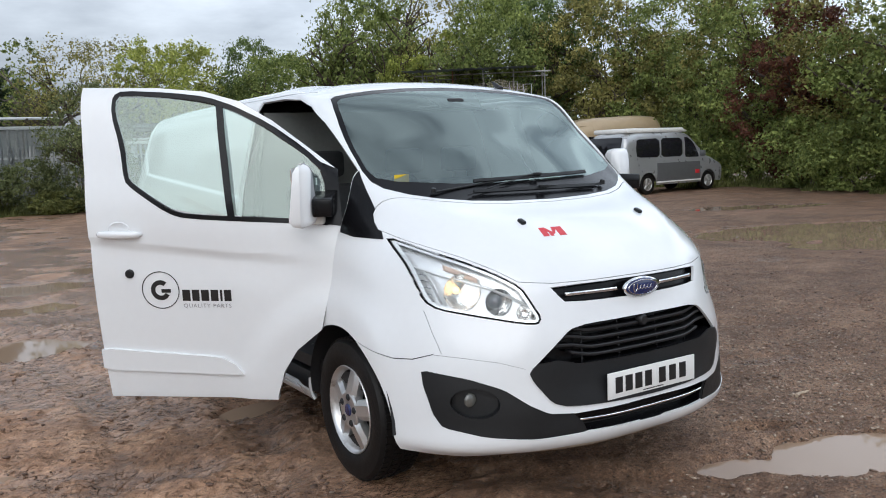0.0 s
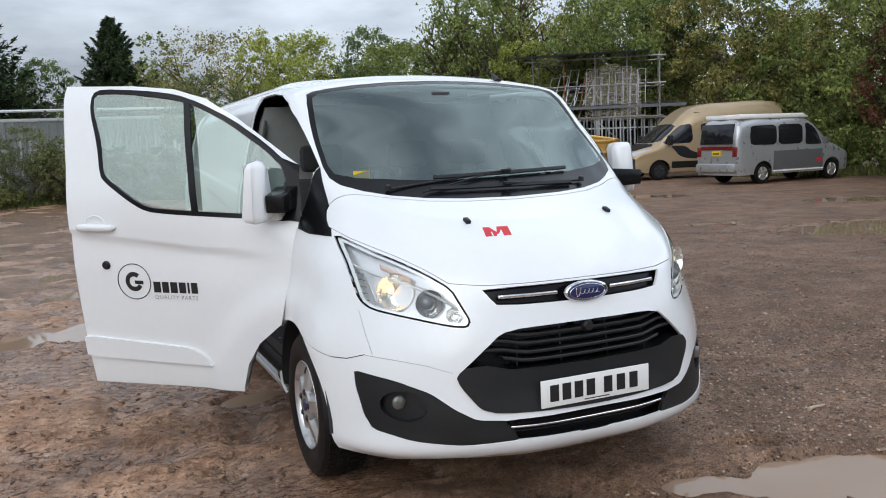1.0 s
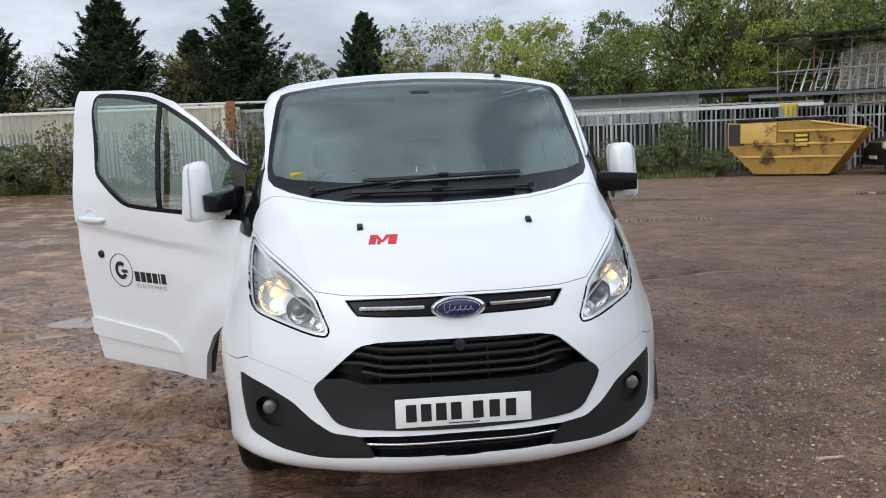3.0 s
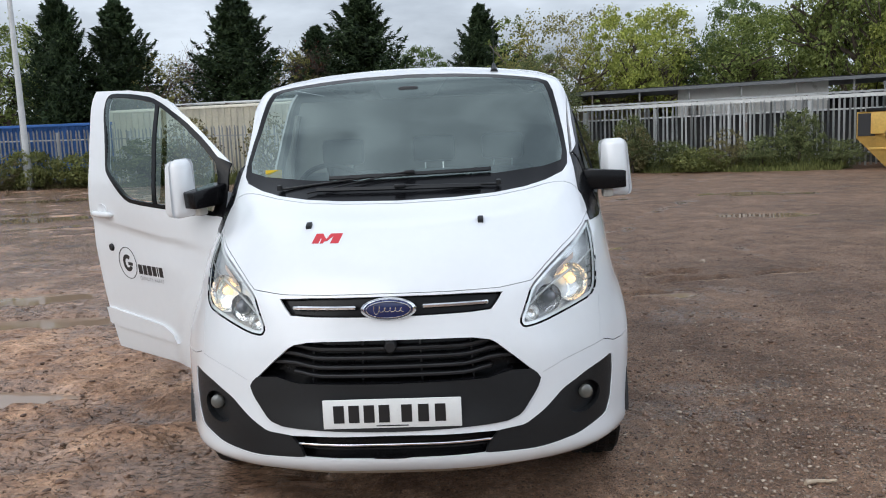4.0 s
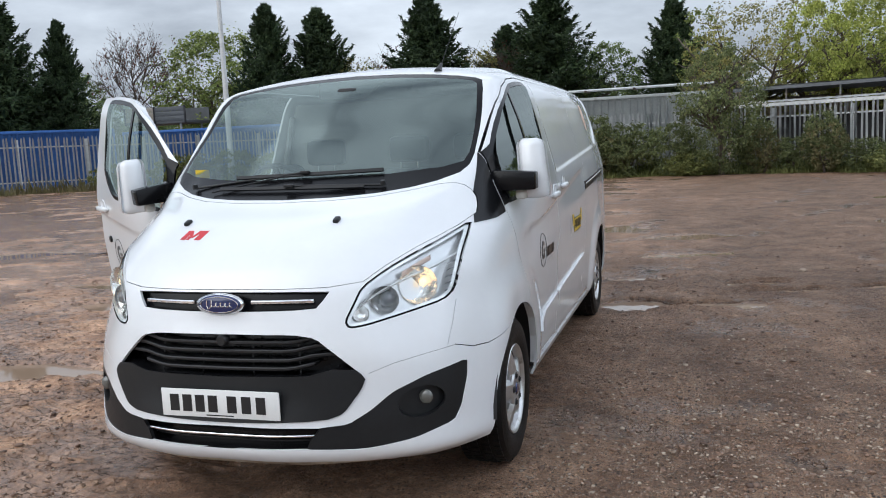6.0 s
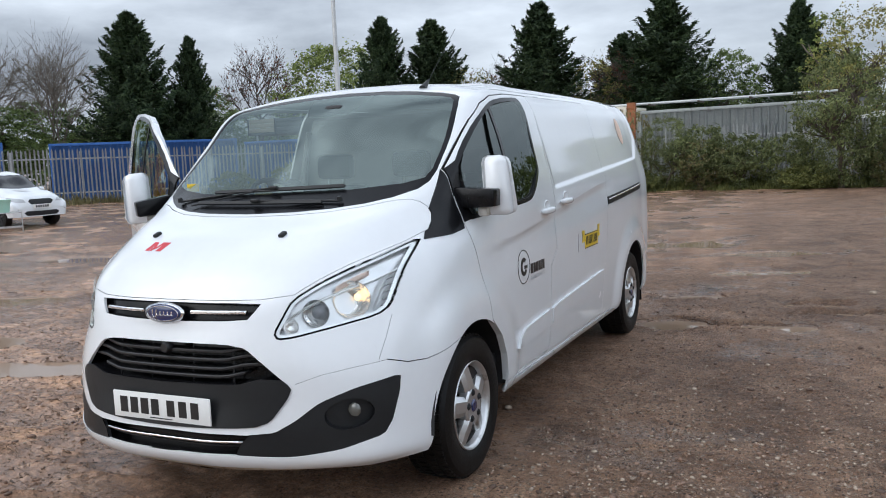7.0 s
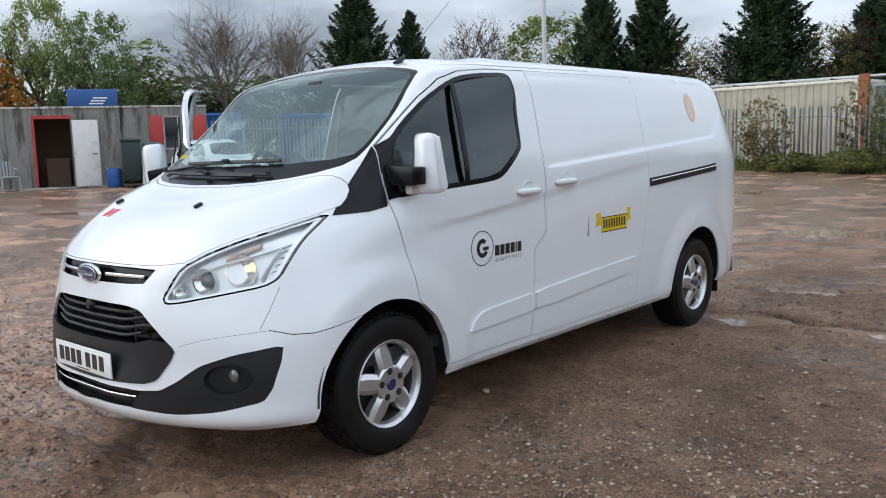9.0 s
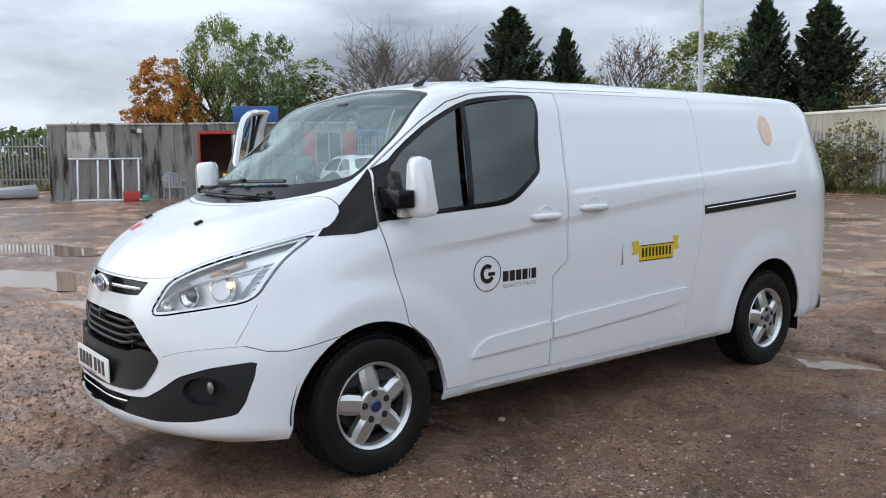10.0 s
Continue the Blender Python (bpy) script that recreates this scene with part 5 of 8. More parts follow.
# hollows that hold water: centre, half sizes, turn, depth
HOLLOWS = [(10.6, 4.6, 2.4, 1.3, -.5, .10), (8.9, 3.4, .9, .5, -.5, .08), (1.30, -1.30, .46, .26, -.55, .045), (.80, -1.22, .26, .12, -.5, .035), (.62, -1.02, .22, .13, -.4, .03), (1.06, -.72, .16, .08, -.5, .028), (1.03, -.12, .14, .14, .2, .035),
           (-1.9, 4.4, .55, .45, .3, .045), (-2.7, 4.1, .6, .35, .2, .04), (-1.55, 8.4, .8, .5, 0, .05), (-1.7, 6.6, .6, .35, .2, .045),
           (-10.7, 14.4, 1.6, .7, .2, .05), (-3.7, 3.45, .8, .26, .0, .05), (-4.8, 4.75, .8, .32, .1, .05), (5.3, 10.5, .8, .35, -.2, .04), (1.65, 8.85, .6, .35, .2, .045), (.2, 9.9, .8, .45, .2, .05),
           (1.15, 3.72, .34, .26, .3, .06), (1.9, 3.82, .5, .12, .15, .032), (1.2, 5.15, .35, .16, .3, .035), (1.7, 7.0, .5, .2, .2, .035), (2.6, 4.5, .5, .12, .2, .03), (3.55, 4.8, .35, .10, .2, .032), (2.35, 4.9, .3, .12, .1, .03),
           (-5.6, 17.2, 1.5, .6, .1, .05), (-6.8, 3.3, .8, .35, .2, .045), (-7.9, .3, 1.3, .5, .3, .05), (-4.9, 1.4, .55, .35, .4, .045), (-5.4, .3, .7, .2, .3, .04), (-3.2, 1.0, .8, .25, .2, .04),
           (-11.8, 1.0, 1.6, .5, .3, .05), (8.1, 7.4, .5, .25, -.4, .045), (11.4, 13.8, 1.2, .5, -.5, .045), (-5.2, 11.3, 1.0, .4, .1, .05), (-.9, 1.45, .25, .12, .3, .03),
           (-9.0, 7.0, 1.2, .45, .3, .05), (-14.0, 20.8, 1.8, .7, .1, .05), (-11.6, 16.0, 1.2, .4, .2, .04), (-8.6, 12.7, .9, .35, .2, .04), (-14.0, 6.0, 1.8, .5, .4, .05), (6.5, 15.0, 1.2, .4, -.2, .04), (14.0, 9.0, 1.5, .6, -.5, .045)]
WATER = -0.034


def yard_height(x, y, far):
    v = Vector((x * .55, y * .55, 3.0))
    h = .022 * noise.noise(v) + .014 * noise.noise(v * 3.1)
    lump = noise.noise(Vector((x * 1.1, y * 1.1, 5))) * .5 + .55
    if far < 22:
        h += lump * .014 * noise.noise(Vector((x * 4.2, y * 4.2, 1))) * smoothstep(14, 7, far)
    near = smoothstep(8.5, 5.0, far)
    if near:
        h += near * lump * (.014 * abs(noise.noise(Vector((x * 9, y * 9, 2)))) + .012 * noise.noise(Vector((x * 17, y * 17, 3))))
    # short scallops where tyres have turned, strongest on the driver's side
    if near:
        u, w = .975 * x + .22 * y, .975 * y - .22 * x
        churn = smoothstep(2.4, .2, x - .25 * y) * (.45 + .65 * smoothstep(-.25, .2, noise.noise(Vector((x * .45, y * .45, 12))))) + .08
        step = w * 8.6 + 1.1 * noise.noise(Vector((x * 1.7, y * 1.7, 8))) + .5 * noise.noise(Vector((x * 5, y * 5, 18)))
        saw = step - math.floor(step)
        cutoff = smoothstep(-.12, .22, noise.noise(Vector((u * 4.2, math.floor(step) * 7.13, 21))))
        h += near * churn * (cutoff * (.016 * (1 - saw) - .026 * max(0.0, 1 - abs(saw - .45) / .28)) + .004 + .008 * noise.noise(Vector((u * 9.0, w * 17.0, 4))))
        if far < 6:
            crumb = noise.noise(Vector((x * 29, y * 29, 6)))
            h += .007 * crumb + .010 * max(0.0, noise.noise(Vector((x * 20, y * 20, 16))) - .28) * 2.2
    # ruts that curve round the van
    for k, (cx, cy, rad, wid) in enumerate(((3.0, -14.0, 13.2, .13), (3.0, -14.0, 14.9, .13), (-6.0, -6.0, 6.4, .12), (-6.0, -6.0, 7.9, .12), (-7.0, 2.0, 5.3, .12), (-7.0, 2.0, 6.1, .12), (-1.0, -9.0, 8.3, .12), (-1.0, -9.0, 9.7, .12), (14.0, 6.0, 10.4, .12), (14.0, 6.0, 11.9, .12), (-12.0, 22.0, 17.0, .16), (-12.0, 22.0, 18.6, .16))):
        d = math.hypot(x - cx, y - cy) - rad + .25 * noise.noise(Vector((x * .3, y * .3, k)))
        if abs(d) < .6:
            g = noise.noise(Vector((x * .5, y * .5, 7 + k))) * .5 + .5
            lug = .35 * math.sin(26 * math.atan2(y - cy, x - cx) * rad * .35)
            h += g * (-.034 * math.exp(-(d / wid) ** 2) * (1 + lug) + .022 * math.exp(-((abs(d) - wid * 1.9) / .08) ** 2))
    for cx, cy, a, b, turn, dep in HOLLOWS:
        dx, dy = x - cx, y - cy
        if abs(dx) < 3 * a + 1 and abs(dy) < 3 * a + 1:
            c, s = math.cos(turn), math.sin(turn)
            q = ((dx * c + dy * s) / a) ** 2 + ((-dx * s + dy * c) / b) ** 2 + .6 * noise.noise(Vector((x * 2.2, y * 2.2, 9))) + .5 * noise.noise(Vector((x * 5.5, y * 7.5, 9)))
            h -= dep * 1.9 * smoothstep(1.7, .5, q)
    # trodden flat under the van's wheels
    for wx in (-.85, .85):
        for wy in (0.0, 3.3):
            k = smoothstep(.55, .22, math.hypot(x - wx, (y - wy) * .8))
            h = h * (1 - k) + .002 * k
    h *= smoothstep(70, 40, far)
    return h + rise(x, y)


N = 520
us = np.linspace(-1, 1, N)
xs = 6.3 * us + 12 * np.sign(us) * np.abs(us) ** 4 + 690 * np.sign(us) * np.abs(us) ** 16
verts, faces = [], []
for gy in xs:
    for gx in xs:
        x, y = gx + .6, gy + .6
        verts.append((x, y, yard_height(x, y, math.hypot(gx, gy))))
for j in range(N - 1):
    for i in range(N - 1):
        faces.append((j * N + i, j * N + i + 1, (j + 1) * N + i + 1, (j + 1) * N + i))
me = bpy.data.meshes.new("ground")
me.from_pydata(verts, [], faces)
me.shade_smooth()
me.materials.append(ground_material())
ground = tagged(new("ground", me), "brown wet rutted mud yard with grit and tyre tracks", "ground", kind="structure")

# standing water lies level in the hollows
M_WATER = bpy.data.materials.new("muddy_water")
M_WATER.use_nodes = True
wb = M_WATER.node_tree.nodes["Principled BSDF"]
wb.inputs["Base Color"].default_value = (0.30, 0.21, 0.145, 1)
wb.inputs["Roughness"].default_value = 0.03
wb.inputs["IOR"].default_value = 1.33
wnz = M_WATER.node_tree.nodes.new("ShaderNodeTexNoise")
wnz.inputs["Scale"].default_value = 9
wbp = M_WATER.node_tree.nodes.new("ShaderNodeBump")
wbp.inputs["Strength"].default_value = .02
M_WATER.node_tree.links.new(wnz.outputs["Fac"], wbp.inputs["Height"])
M_WATER.node_tree.links.new(wbp.outputs["Normal"], wb.inputs["Normal"])
for k, (cx, cy, a, b, turn, dep) in enumerate(HOLLOWS):
    bm = bmesh.new()
    z = rise(cx, cy) + WATER + .0008 * (k % 7)
    ring = [bm.verts.new((cx + 1.5 * (a * math.cos(t) * math.cos(turn) - b * math.sin(t) * math.sin(turn)), cy + 1.5 * (a * math.cos(t) * math.sin(turn) + b * math.sin(t) * math.cos(turn)), z))
            for t in [2 * math.pi * i / 28 for i in range(28)]]
    bm.faces.new(ring)
    ob = part("puddle", bm, M_WATER, None, smooth=False)
    tagged(ob, "shallow brown puddle of standing water in the mud", "puddle", "puddles", "structure")

# loose stones
def island_material(name, dark, light, rough):
    """Loose grains that differ one by one."""
    m = material(name, (1, 1, 1), rough, spread=0.25, scale=12)
    n, l = m.node_tree.nodes, m.node_tree.links
    b = n["Principled BSDF"]
    geo = n.new("ShaderNodeNewGeometry")
    ramp = n.new("ShaderNodeValToRGB")
    ramp.color_ramp.elements[0].color = (*dark, 1)
    ramp.color_ramp.elements[1].color = (*light, 1)
    l.new(geo.outputs["Random Per Island"], ramp.inputs["Fac"])
    mu = n.new("ShaderNodeVectorMath")
    mu.operation = "MULTIPLY"
    l.new(b.inputs["Base Color"].links[0].from_socket, mu.inputs[0])
    l.new(ramp.outputs["Color"], mu.inputs[1])
    l.new(mu.outputs["Vector"], b.inputs["Base Color"])
    return m


M_STONE = island_material("yard_stone", (0.15, 0.105, 0.078), (0.44, 0.35, 0.265), 0.75)
rng = np.random.default_rng(5)


def pebbles(name, count, spots, rmin, rmax, label):
    ico = bmesh.new()
    bmesh.ops.create_icosphere(ico, subdivisions=1, radius=1)
    ico.verts.ensure_lookup_table()
    base = np.array([tuple(q.co) for q in ico.verts])
    tri = [tuple(q.index for q in fc.verts) for fc in ico.faces]
    ico.free()
    v, f = [], []
    for _ in range(count):
        cx, cy, spread = spots[rng.integers(len(spots))]
        x, y = rng.normal(cx, spread), rng.normal(cy, spread)
        if abs(x) < 1.0 and -.9 < y < 4.2:
            continue
        r = rmin + (rmax - rmin) * rng.random() ** 4
        a = rng.random() * 6.3
        q = base * (1 + .55 * (rng.random((len(base), 1)) - .5)) * r * np.array([1 + .6 * rng.random(), 1, .55 + .2 * rng.random()])
        i = len(v)
        z = yard_height(x, y, 1) + r * .12
        v += [(x + c[0] * math.cos(a) - c[1] * math.sin(a), y + c[0] * math.sin(a) + c[1] * math.cos(a), z + c[2]) for c in q]
        f += [(i + p, i + q2, i + w) for p, q2, w in tri]
    me = bpy.data.meshes.new(name)
    me.from_pydata(v, [], f)
    me.shade_smooth()
    me.materials.append(M_STONE)
    return tagged(new(name, me), label, "stones", kind="stuff")


pebbles("gravel", 13000, [(1.9, .6, .8), (1.6, -.6, .7), (2.6, 1.2, 1.3), (3.0, 3.0, 2.2), (3.5, 1.0, 1.0), (2.2, .2, .7), (-.5, -1.6, 1.2), (1.4, -1.2, .9), (5, 3, 2.5)], .0025, .0115, "small pale stones scattered on the mud")
M_CLOD = island_material("mud_clod", (0.075, 0.043, 0.029), (0.26, 0.16, 0.108), 0.6)
stone_mat, M_STONE = M_STONE, M_CLOD
pebbles("mud_clods", 13000, [(2.6, 1.0, 1.3), (3.0, 2.8, 2.2), (3.6, .8, 1.0), (2.0, .0, .8), (-.6, -1.7, .9), (-2.0, -.8, 1.1), (1.4, -1.4, .9), (-2.6, .6, 1.3), (5, 4, 3.0), (-5, 2, 2.5)], .004, .017, "small brown clods of mud on the yard")
M_STONE = stone_mat
M_TWIG = material("pale_wood", (0.42, 0.33, 0.24), 0.8, spread=0.2)
for k, (x, y, r) in enumerate(((.75, .97, .022), (1.70, 1.74, .018), (2.08, 2.37, .018), (1.40, .48, .014), (8.12, 6.99, .07), (2.8, 5.4, .035), (2.77, 1.71, .016), (3.3, 1.4, .02))):
    bm = bmesh.new()
    bmesh.ops.create_icosphere(bm, subdivisions=2, radius=r)
    for v in bm.verts:
        v.co *= 1 + .3 * noise.noise(v.co * 40 + Vector((k, 0, 0)))
        v.co.z *= .6
    ob = part("stone", bm, M_STONE, None)
    ob.location = (x, y, yard_height(x, y, 1) + r * .25)
    tagged(ob, "pale loose stone lying on the mud", "stone", "loose stones")


bm = bmesh.new()
for k in range(9):
    a = k / 9
    q0, q1 = Vector((-.07 + .14 * a, .008 * math.sin(5 * a), .006)), Vector((-.07 + .14 * (a + .11), .008 * math.sin(5 * a + .6), .006 + .003 * (k % 2)))
    rod(bm, q0, q1, .011 - .005 * a, .010 - .005 * a, seg=7)
twig = tagged(part("wood_splinter", bm, M_TWIG, None), "pale broken splinter of wood on the mud", "wood")
twig.matrix_basis = Matrix.Translation((1.77, -.52, yard_height(1.77, -.52, 1))) @ Matrix.Rotation(.2, 4, "Z")


# ---- palisade fence ----
M_GALV = material("weathered_galvanised_steel", (0.47, 0.48, 0.48), 0.55, metal=0.2, spread=0.18, scale=2.0, per_object=0.14, dirt=(0.24, 0.21, 0.17), dirt_scale=1.5, dirt_level=0.70)


def pale_mesh(h):
    """One W-section pale with a split, pointed head."""
    bm = bmesh.new()
    prof = [(-.034, .012), (-.022, 0), (-.010, 0), (0, .012), (.010, 0), (.022, 0), (.034, .012)]
    tops = [h - .10, h - .05, h - .012, h, h - .012, h - .05, h - .10]
    lo = [bm.verts.new((x, y, .05)) for x, y in prof]
    hi = [bm.verts.new((x, y + (.012 if abs(x) > .03 else 0), z)) for (x, y), z in zip(prof, tops)]
    for i in range(6):
        bm.faces.new((lo[i], lo[i + 1], hi[i + 1], hi[i]))
    bmesh.ops.solidify(bm, geom=bm.faces[:], thickness=.004)
    me = mesh_of(bm, "pale", False)
    me.materials.append(M_GALV)
    return me


PALE = pale_mesh(2.25)


def fence_run(name, pts, pitch, label, single=True):
    fence = thing(name, label, "fence", group="palisade fence")
    joined = bmesh.new()
    for a, b in zip(pts, pts[1:]):
        a, b = Vector(a), Vector(b)
        d = b - a
        n = int(d.length / pitch)
        ang = math.atan2(d.y, d.x)
        for k in range(n):
            p = a + d * ((k + .5) / n)
            m = Matrix.Translation((p.x, p.y, rise(p.x, p.y) + .02 * math.sin(k * 1.7))) @ Matrix.Rotation(ang + .03 * math.sin(k * 2.3), 4, "Z") @ Matrix.Rotation(.012 * math.sin(k * 3.1), 4, "Y")
            if single:
                ob = new("pale", PALE)
                ob.parent = fence
                ob.matrix_basis = m
            else:
                tmp = bmesh.new()
                tmp.from_mesh(PALE)
                bmesh.ops.transform(tmp, matrix=m, verts=tmp.verts[:])
                me2 = bpy.data.meshes.new("tmp")
                tmp.to_mesh(me2)
                tmp.free()
                joined.from_mesh(me2)
                bpy.data.meshes.remove(me2)
        for z in (.45, 1.85):
            bm = bmesh.new()
            r0, r1 = rise(a.x, a.y), rise(b.x, b.y)
            vs = box(bm, 0, d.length, .014, .064, z - .025, z + .025)
            ob = part("rail", bm, M_GALV, fence, smooth=False)
            ob.matrix_basis = Matrix.Translation((a.x, a.y, r0)) @ Matrix.Rotation(ang, 4, "Z") @ Matrix.Rotation(-math.atan2(r1 - r0, d.length), 4, "Y")
        for k in range(max(1, round(d.length / 2.75)) + 1):
            p = a + d * (k / max(1, round(d.length / 2.75)))
            bm = bmesh.new()
            box(bm, -.05, .05, .065, .12, -.1, 2.15)
            ob = part("post", bm, M_GALV, fence, smooth=False)
            ob.matrix_basis = Matrix.Translation((p.x, p.y, rise(p.x, p.y))) @ Matrix.Rotation(ang, 4, "Z")
    if not single:
        ob = part("pale_row", joined, M_GALV, fence, "grey steel pales", smooth=False)
        ob["kind"] = "stuff"
    else:
        joined.free()
    return fence


fence_run("palisade_fence", [(-13.5, 29.0), (-4, 27.9), (4.2, 27.0), (11, 23.9), (14.2, 23.4), (21.5, 23.0)], .158, "grey galvanised steel palisade fence behind the weeds")
fence_run("yard_fence", [(-38, -6), (-36, 4), (-31, 12), (-27.5, 19.6), (-22.6, 25.7), (-19, 28.3), (-13.6, 29.1)], .158, "grey steel palisade fence at the yard's far corner", False)


# ---- parked vehicles: skins lofted through stations along the length ----
def small_skin(stations, counts, sect=(3, 3, 4, 5, 3, 4)):
    """stations: y, top, half width low, mid, top, waist height."""
    rows = []
    for y, top, wb, wm, wt, waist in stations:
        wz = min(waist, top - .06)
        rows.append([(wb, y, .28), (wm, y, .48), (wm, y, wz * .8), (wm * .985, y, wz), (wt, y, max(wz + .02, top - .10)), (wt * .86, y, top - .02), (0, y, top)])
    rows = np.array(rows)
    along = np.array([spline(rows[:, j], counts) for j in range(rows.shape[1])])
    g = np.array([spline(along[:, i], sect) for i in range(along.shape[1])])
    bm = bmesh.new()
    for s in (1, -1):
        vs = [[bm.verts.new((s * x, y, z)) for x, y, z in col] for col in g]
        for i in range(len(vs) - 1):
            for j in range(len(vs[0]) - 1):
                q = (vs[i][j], vs[i + 1][j], vs[i + 1][j + 1], vs[i][j + 1])
                bm.faces.new(q if s > 0 else q[::-1])
        for end, flip in ((vs[0], s > 0), (vs[-1], s < 0)):
            ring = end + [bm.verts.new((0, end[0].co.y, end[0].co.z))]
            bm.faces.new(ring[::-1] if flip else ring)
    bmesh.ops.remove_doubles(bm, verts=bm.verts[:], dist=.002)
    bmesh.ops.recalc_face_normals(bm, faces=bm.faces[:])
    bm.normal_update()
    return bm


def panel_from(bm, outline, view, name, mat, parent, label="", d=.004):
    p = take(bm, cut(bm, outline, view), True)
    return part(name, thicken(lift(p, d), .012), mat, parent, label)


def simple_wheel(parent, x, y, r, w, mat, name="wheel"):
    s = 1 if x > 0 else -1
    bm = bmesh.new()
    lathe(bm, [(r * .58, -w), (r * .95, -w * .95), (r, -w * .75), (r, -w * .2), (r * .95, 0), (r * .75, .012), (r * .62, .0)], 32)
    tyre = part(name, bm, M_RUBBER, parent, "black tyre")
    bm = bmesh.new()
    lathe(bm, [(r * .64, .0), (r * .6, -.02), (r * .2, -.025), (.002, -.01)], 32)
    rim = part("rim", bm, mat, tyre)
    for k in range(5):
        bm = bmesh.new()
        vs = box(bm, -.03, .002, -r * .10, r * .10, r * .12, r * .6, bevel=.008)
        part("spoke", bm, mat, rim).matrix_basis = Matrix.Rotation(radians(72 * k), 4, "X")
    bm = bmesh.new()
    lathe(bm, [(r * .57, -.03), (.002, -.035)], 24)
    part("wheel_backing", bm, M_DARK, tyre)
    tyre.matrix_basis = Matrix.Translation((x, y, r)) @ Matrix.Diagonal((s, 1, 1, 1))


M_SILVER = material("silver_paint", (0.40, 0.41, 0.42), 0.3, metal=0.5, spread=0.05, coat=0.4)
M_SILVERLOW = material("grey_lower_paint", (0.15, 0.155, 0.16), 0.4, metal=0.4, spread=0.1)
M_GOLD = material("sand_gold_paint", (0.42, 0.315, 0.19), 0.32, metal=0.3, spread=0.06, coat=0.4)
M_REDLENS = material("red_lamp", (0.16, 0.012, 0.012), 0.2, spread=0.1)
M_HEADL = material("grey_headlamp", (0.45, 0.46, 0.47), 0.15, spread=0.1, coat=0.8)


def silver_camper():
    v = thing("camper_van", "silver pop-top camper van with dark windows parked by trees", "van", group="parked vehicles")
    sk = small_skin([(-.80, .72, .62, .66, .55, .6), (-.72, .90, .74, .79, .66, .75), (-.45, 1.03, .80, .83, .72, .9), (-.05, 1.16, .81, .84, .74, 1.0), (.40, 1.52, .82, .845, .73, 1.02),
                     (.80, 1.82, .82, .845, .71, 1.04), (1.10, 1.90, .82, .845, .71, 1.05), (2.3, 1.92, .82, .845, .71, 1.06), (3.35, 1.90, .82, .845, .71, 1.06), (3.66, 1.82, .81, .83, .69, 1.06), (3.76, 1.62, .79, .80, .70, 1.05), (3.80, 1.05, .78, .79, .74, .95)],
                    [3, 4, 5, 6, 6, 4, 8, 8, 4, 3, 3])
    for view in ("left", "right"):
        for o in ([(.42, 1.08), (.95, 1.08), (1.12, 1.10), (1.12, 1.70), (.95, 1.72), (.70, 1.55)], [(1.25, 1.12), (2.22, 1.12), (2.22, 1.70), (1.25, 1.70)], [(2.30, 1.12), (3.30, 1.14), (3.34, 1.40), (3.28, 1.68), (2.30, 1.70)]):
            panel_from(sk, chaikin(o, 1, .12), view, "side_window", M_DARKGLASS, v, "dark side window")
        for c in (0.0, 2.83):
            take(sk, cut(sk, [(c + .36 * math.cos(a), .31 + .36 * math.sin(a)) for a in [2 * math.pi * k / 20 for k in range(20)]], view)).free()
        panel_from(sk, [(.40, .34), (.42, .94), (2.42, .94), (2.44, .34)], view, "lower_panel", M_SILVERLOW, v, "darker grey lower flank")
    o = mirrored([(0, 1.85), (.5, 1.83), (.64, 1.72), (.70, 1.45), (.70, 1.30), (.5, 1.24), (0, 1.22)])
    scr = take(sk, cut(sk, o, "front"))
    part("windscreen", thicken(lift(scr, .003), .01), M_DARKGLASS, v, "dark windscreen")
    part("body", sk, M_SILVER, v, "silver body")
    for x in (-.80, .80):
        for y in (0.0, 2.83):
            simple_wheel(v, x + (.02 if x > 0 else -.02), y, .31, .2, M_ALLOY)
    bm = bmesh.new()
    box(bm, -.70, .70, .85, 3.60, 1.88, 2.02, bevel=.05)
    for q in bm.verts:
        if q.co.y < 1.2 and q.co.z > 1.95:
            q.co.y += .15
    part("pop_top_roof", bm, M_PLATE, v, "pale raised roof")
    bm = bmesh.new()
    box(bm, -.64, .64, 3.79, 3.85, 1.18, 1.76, bevel=.02)
    for q in bm.verts:
        q.co.y -= (q.co.z - 1.18) * .14
    part("rear_window", bm, M_DARKGLASS, v, "dark rear window")
    for s in (1, -1):
        bm = bmesh.new()
        box(bm, s * .71 - .08, s * .71 + .08, 3.765, 3.825, .82, 1.10, bevel=.015)
        part("tail_lamp", bm, M_REDLENS, v, "red tail lamp")
    bm = bmesh.new()
    box(bm, -.62, .62, 3.79, 3.82, 1.02, 1.12)
    part("tail_strip", bm, M_REDLENS, v, "red reflector strip")
    bm = bmesh.new()
    box(bm, -.80, .80, 3.70, 3.88, .38, .62, bevel=.03)
    part("rear_bumper", bm, M_SILVER, v, "silver bumper")
    bm = bmesh.new()
    box(bm, -.17, .17, 3.80, 3.83, .84, 1.0)
    pl = part("rear_plate", bm, M_YELLOW, v, "yellow plate with dark bars", smooth=False)
    bm = bmesh.new()
    box(bm, -.13, .13, 3.83, 3.832, .89, .93)
    part("plate_bar", bm, M_INK, pl, smooth=False)
    bm = bmesh.new()
    box(bm, -.80, -.72, .35, .42, 1.12, 1.28, bevel=.02)
    box(bm, -.98, -.80, .30, .40, 1.10, 1.28, bevel=.02)
    part("wing_mirror", bm, M_SILVERLOW, v)
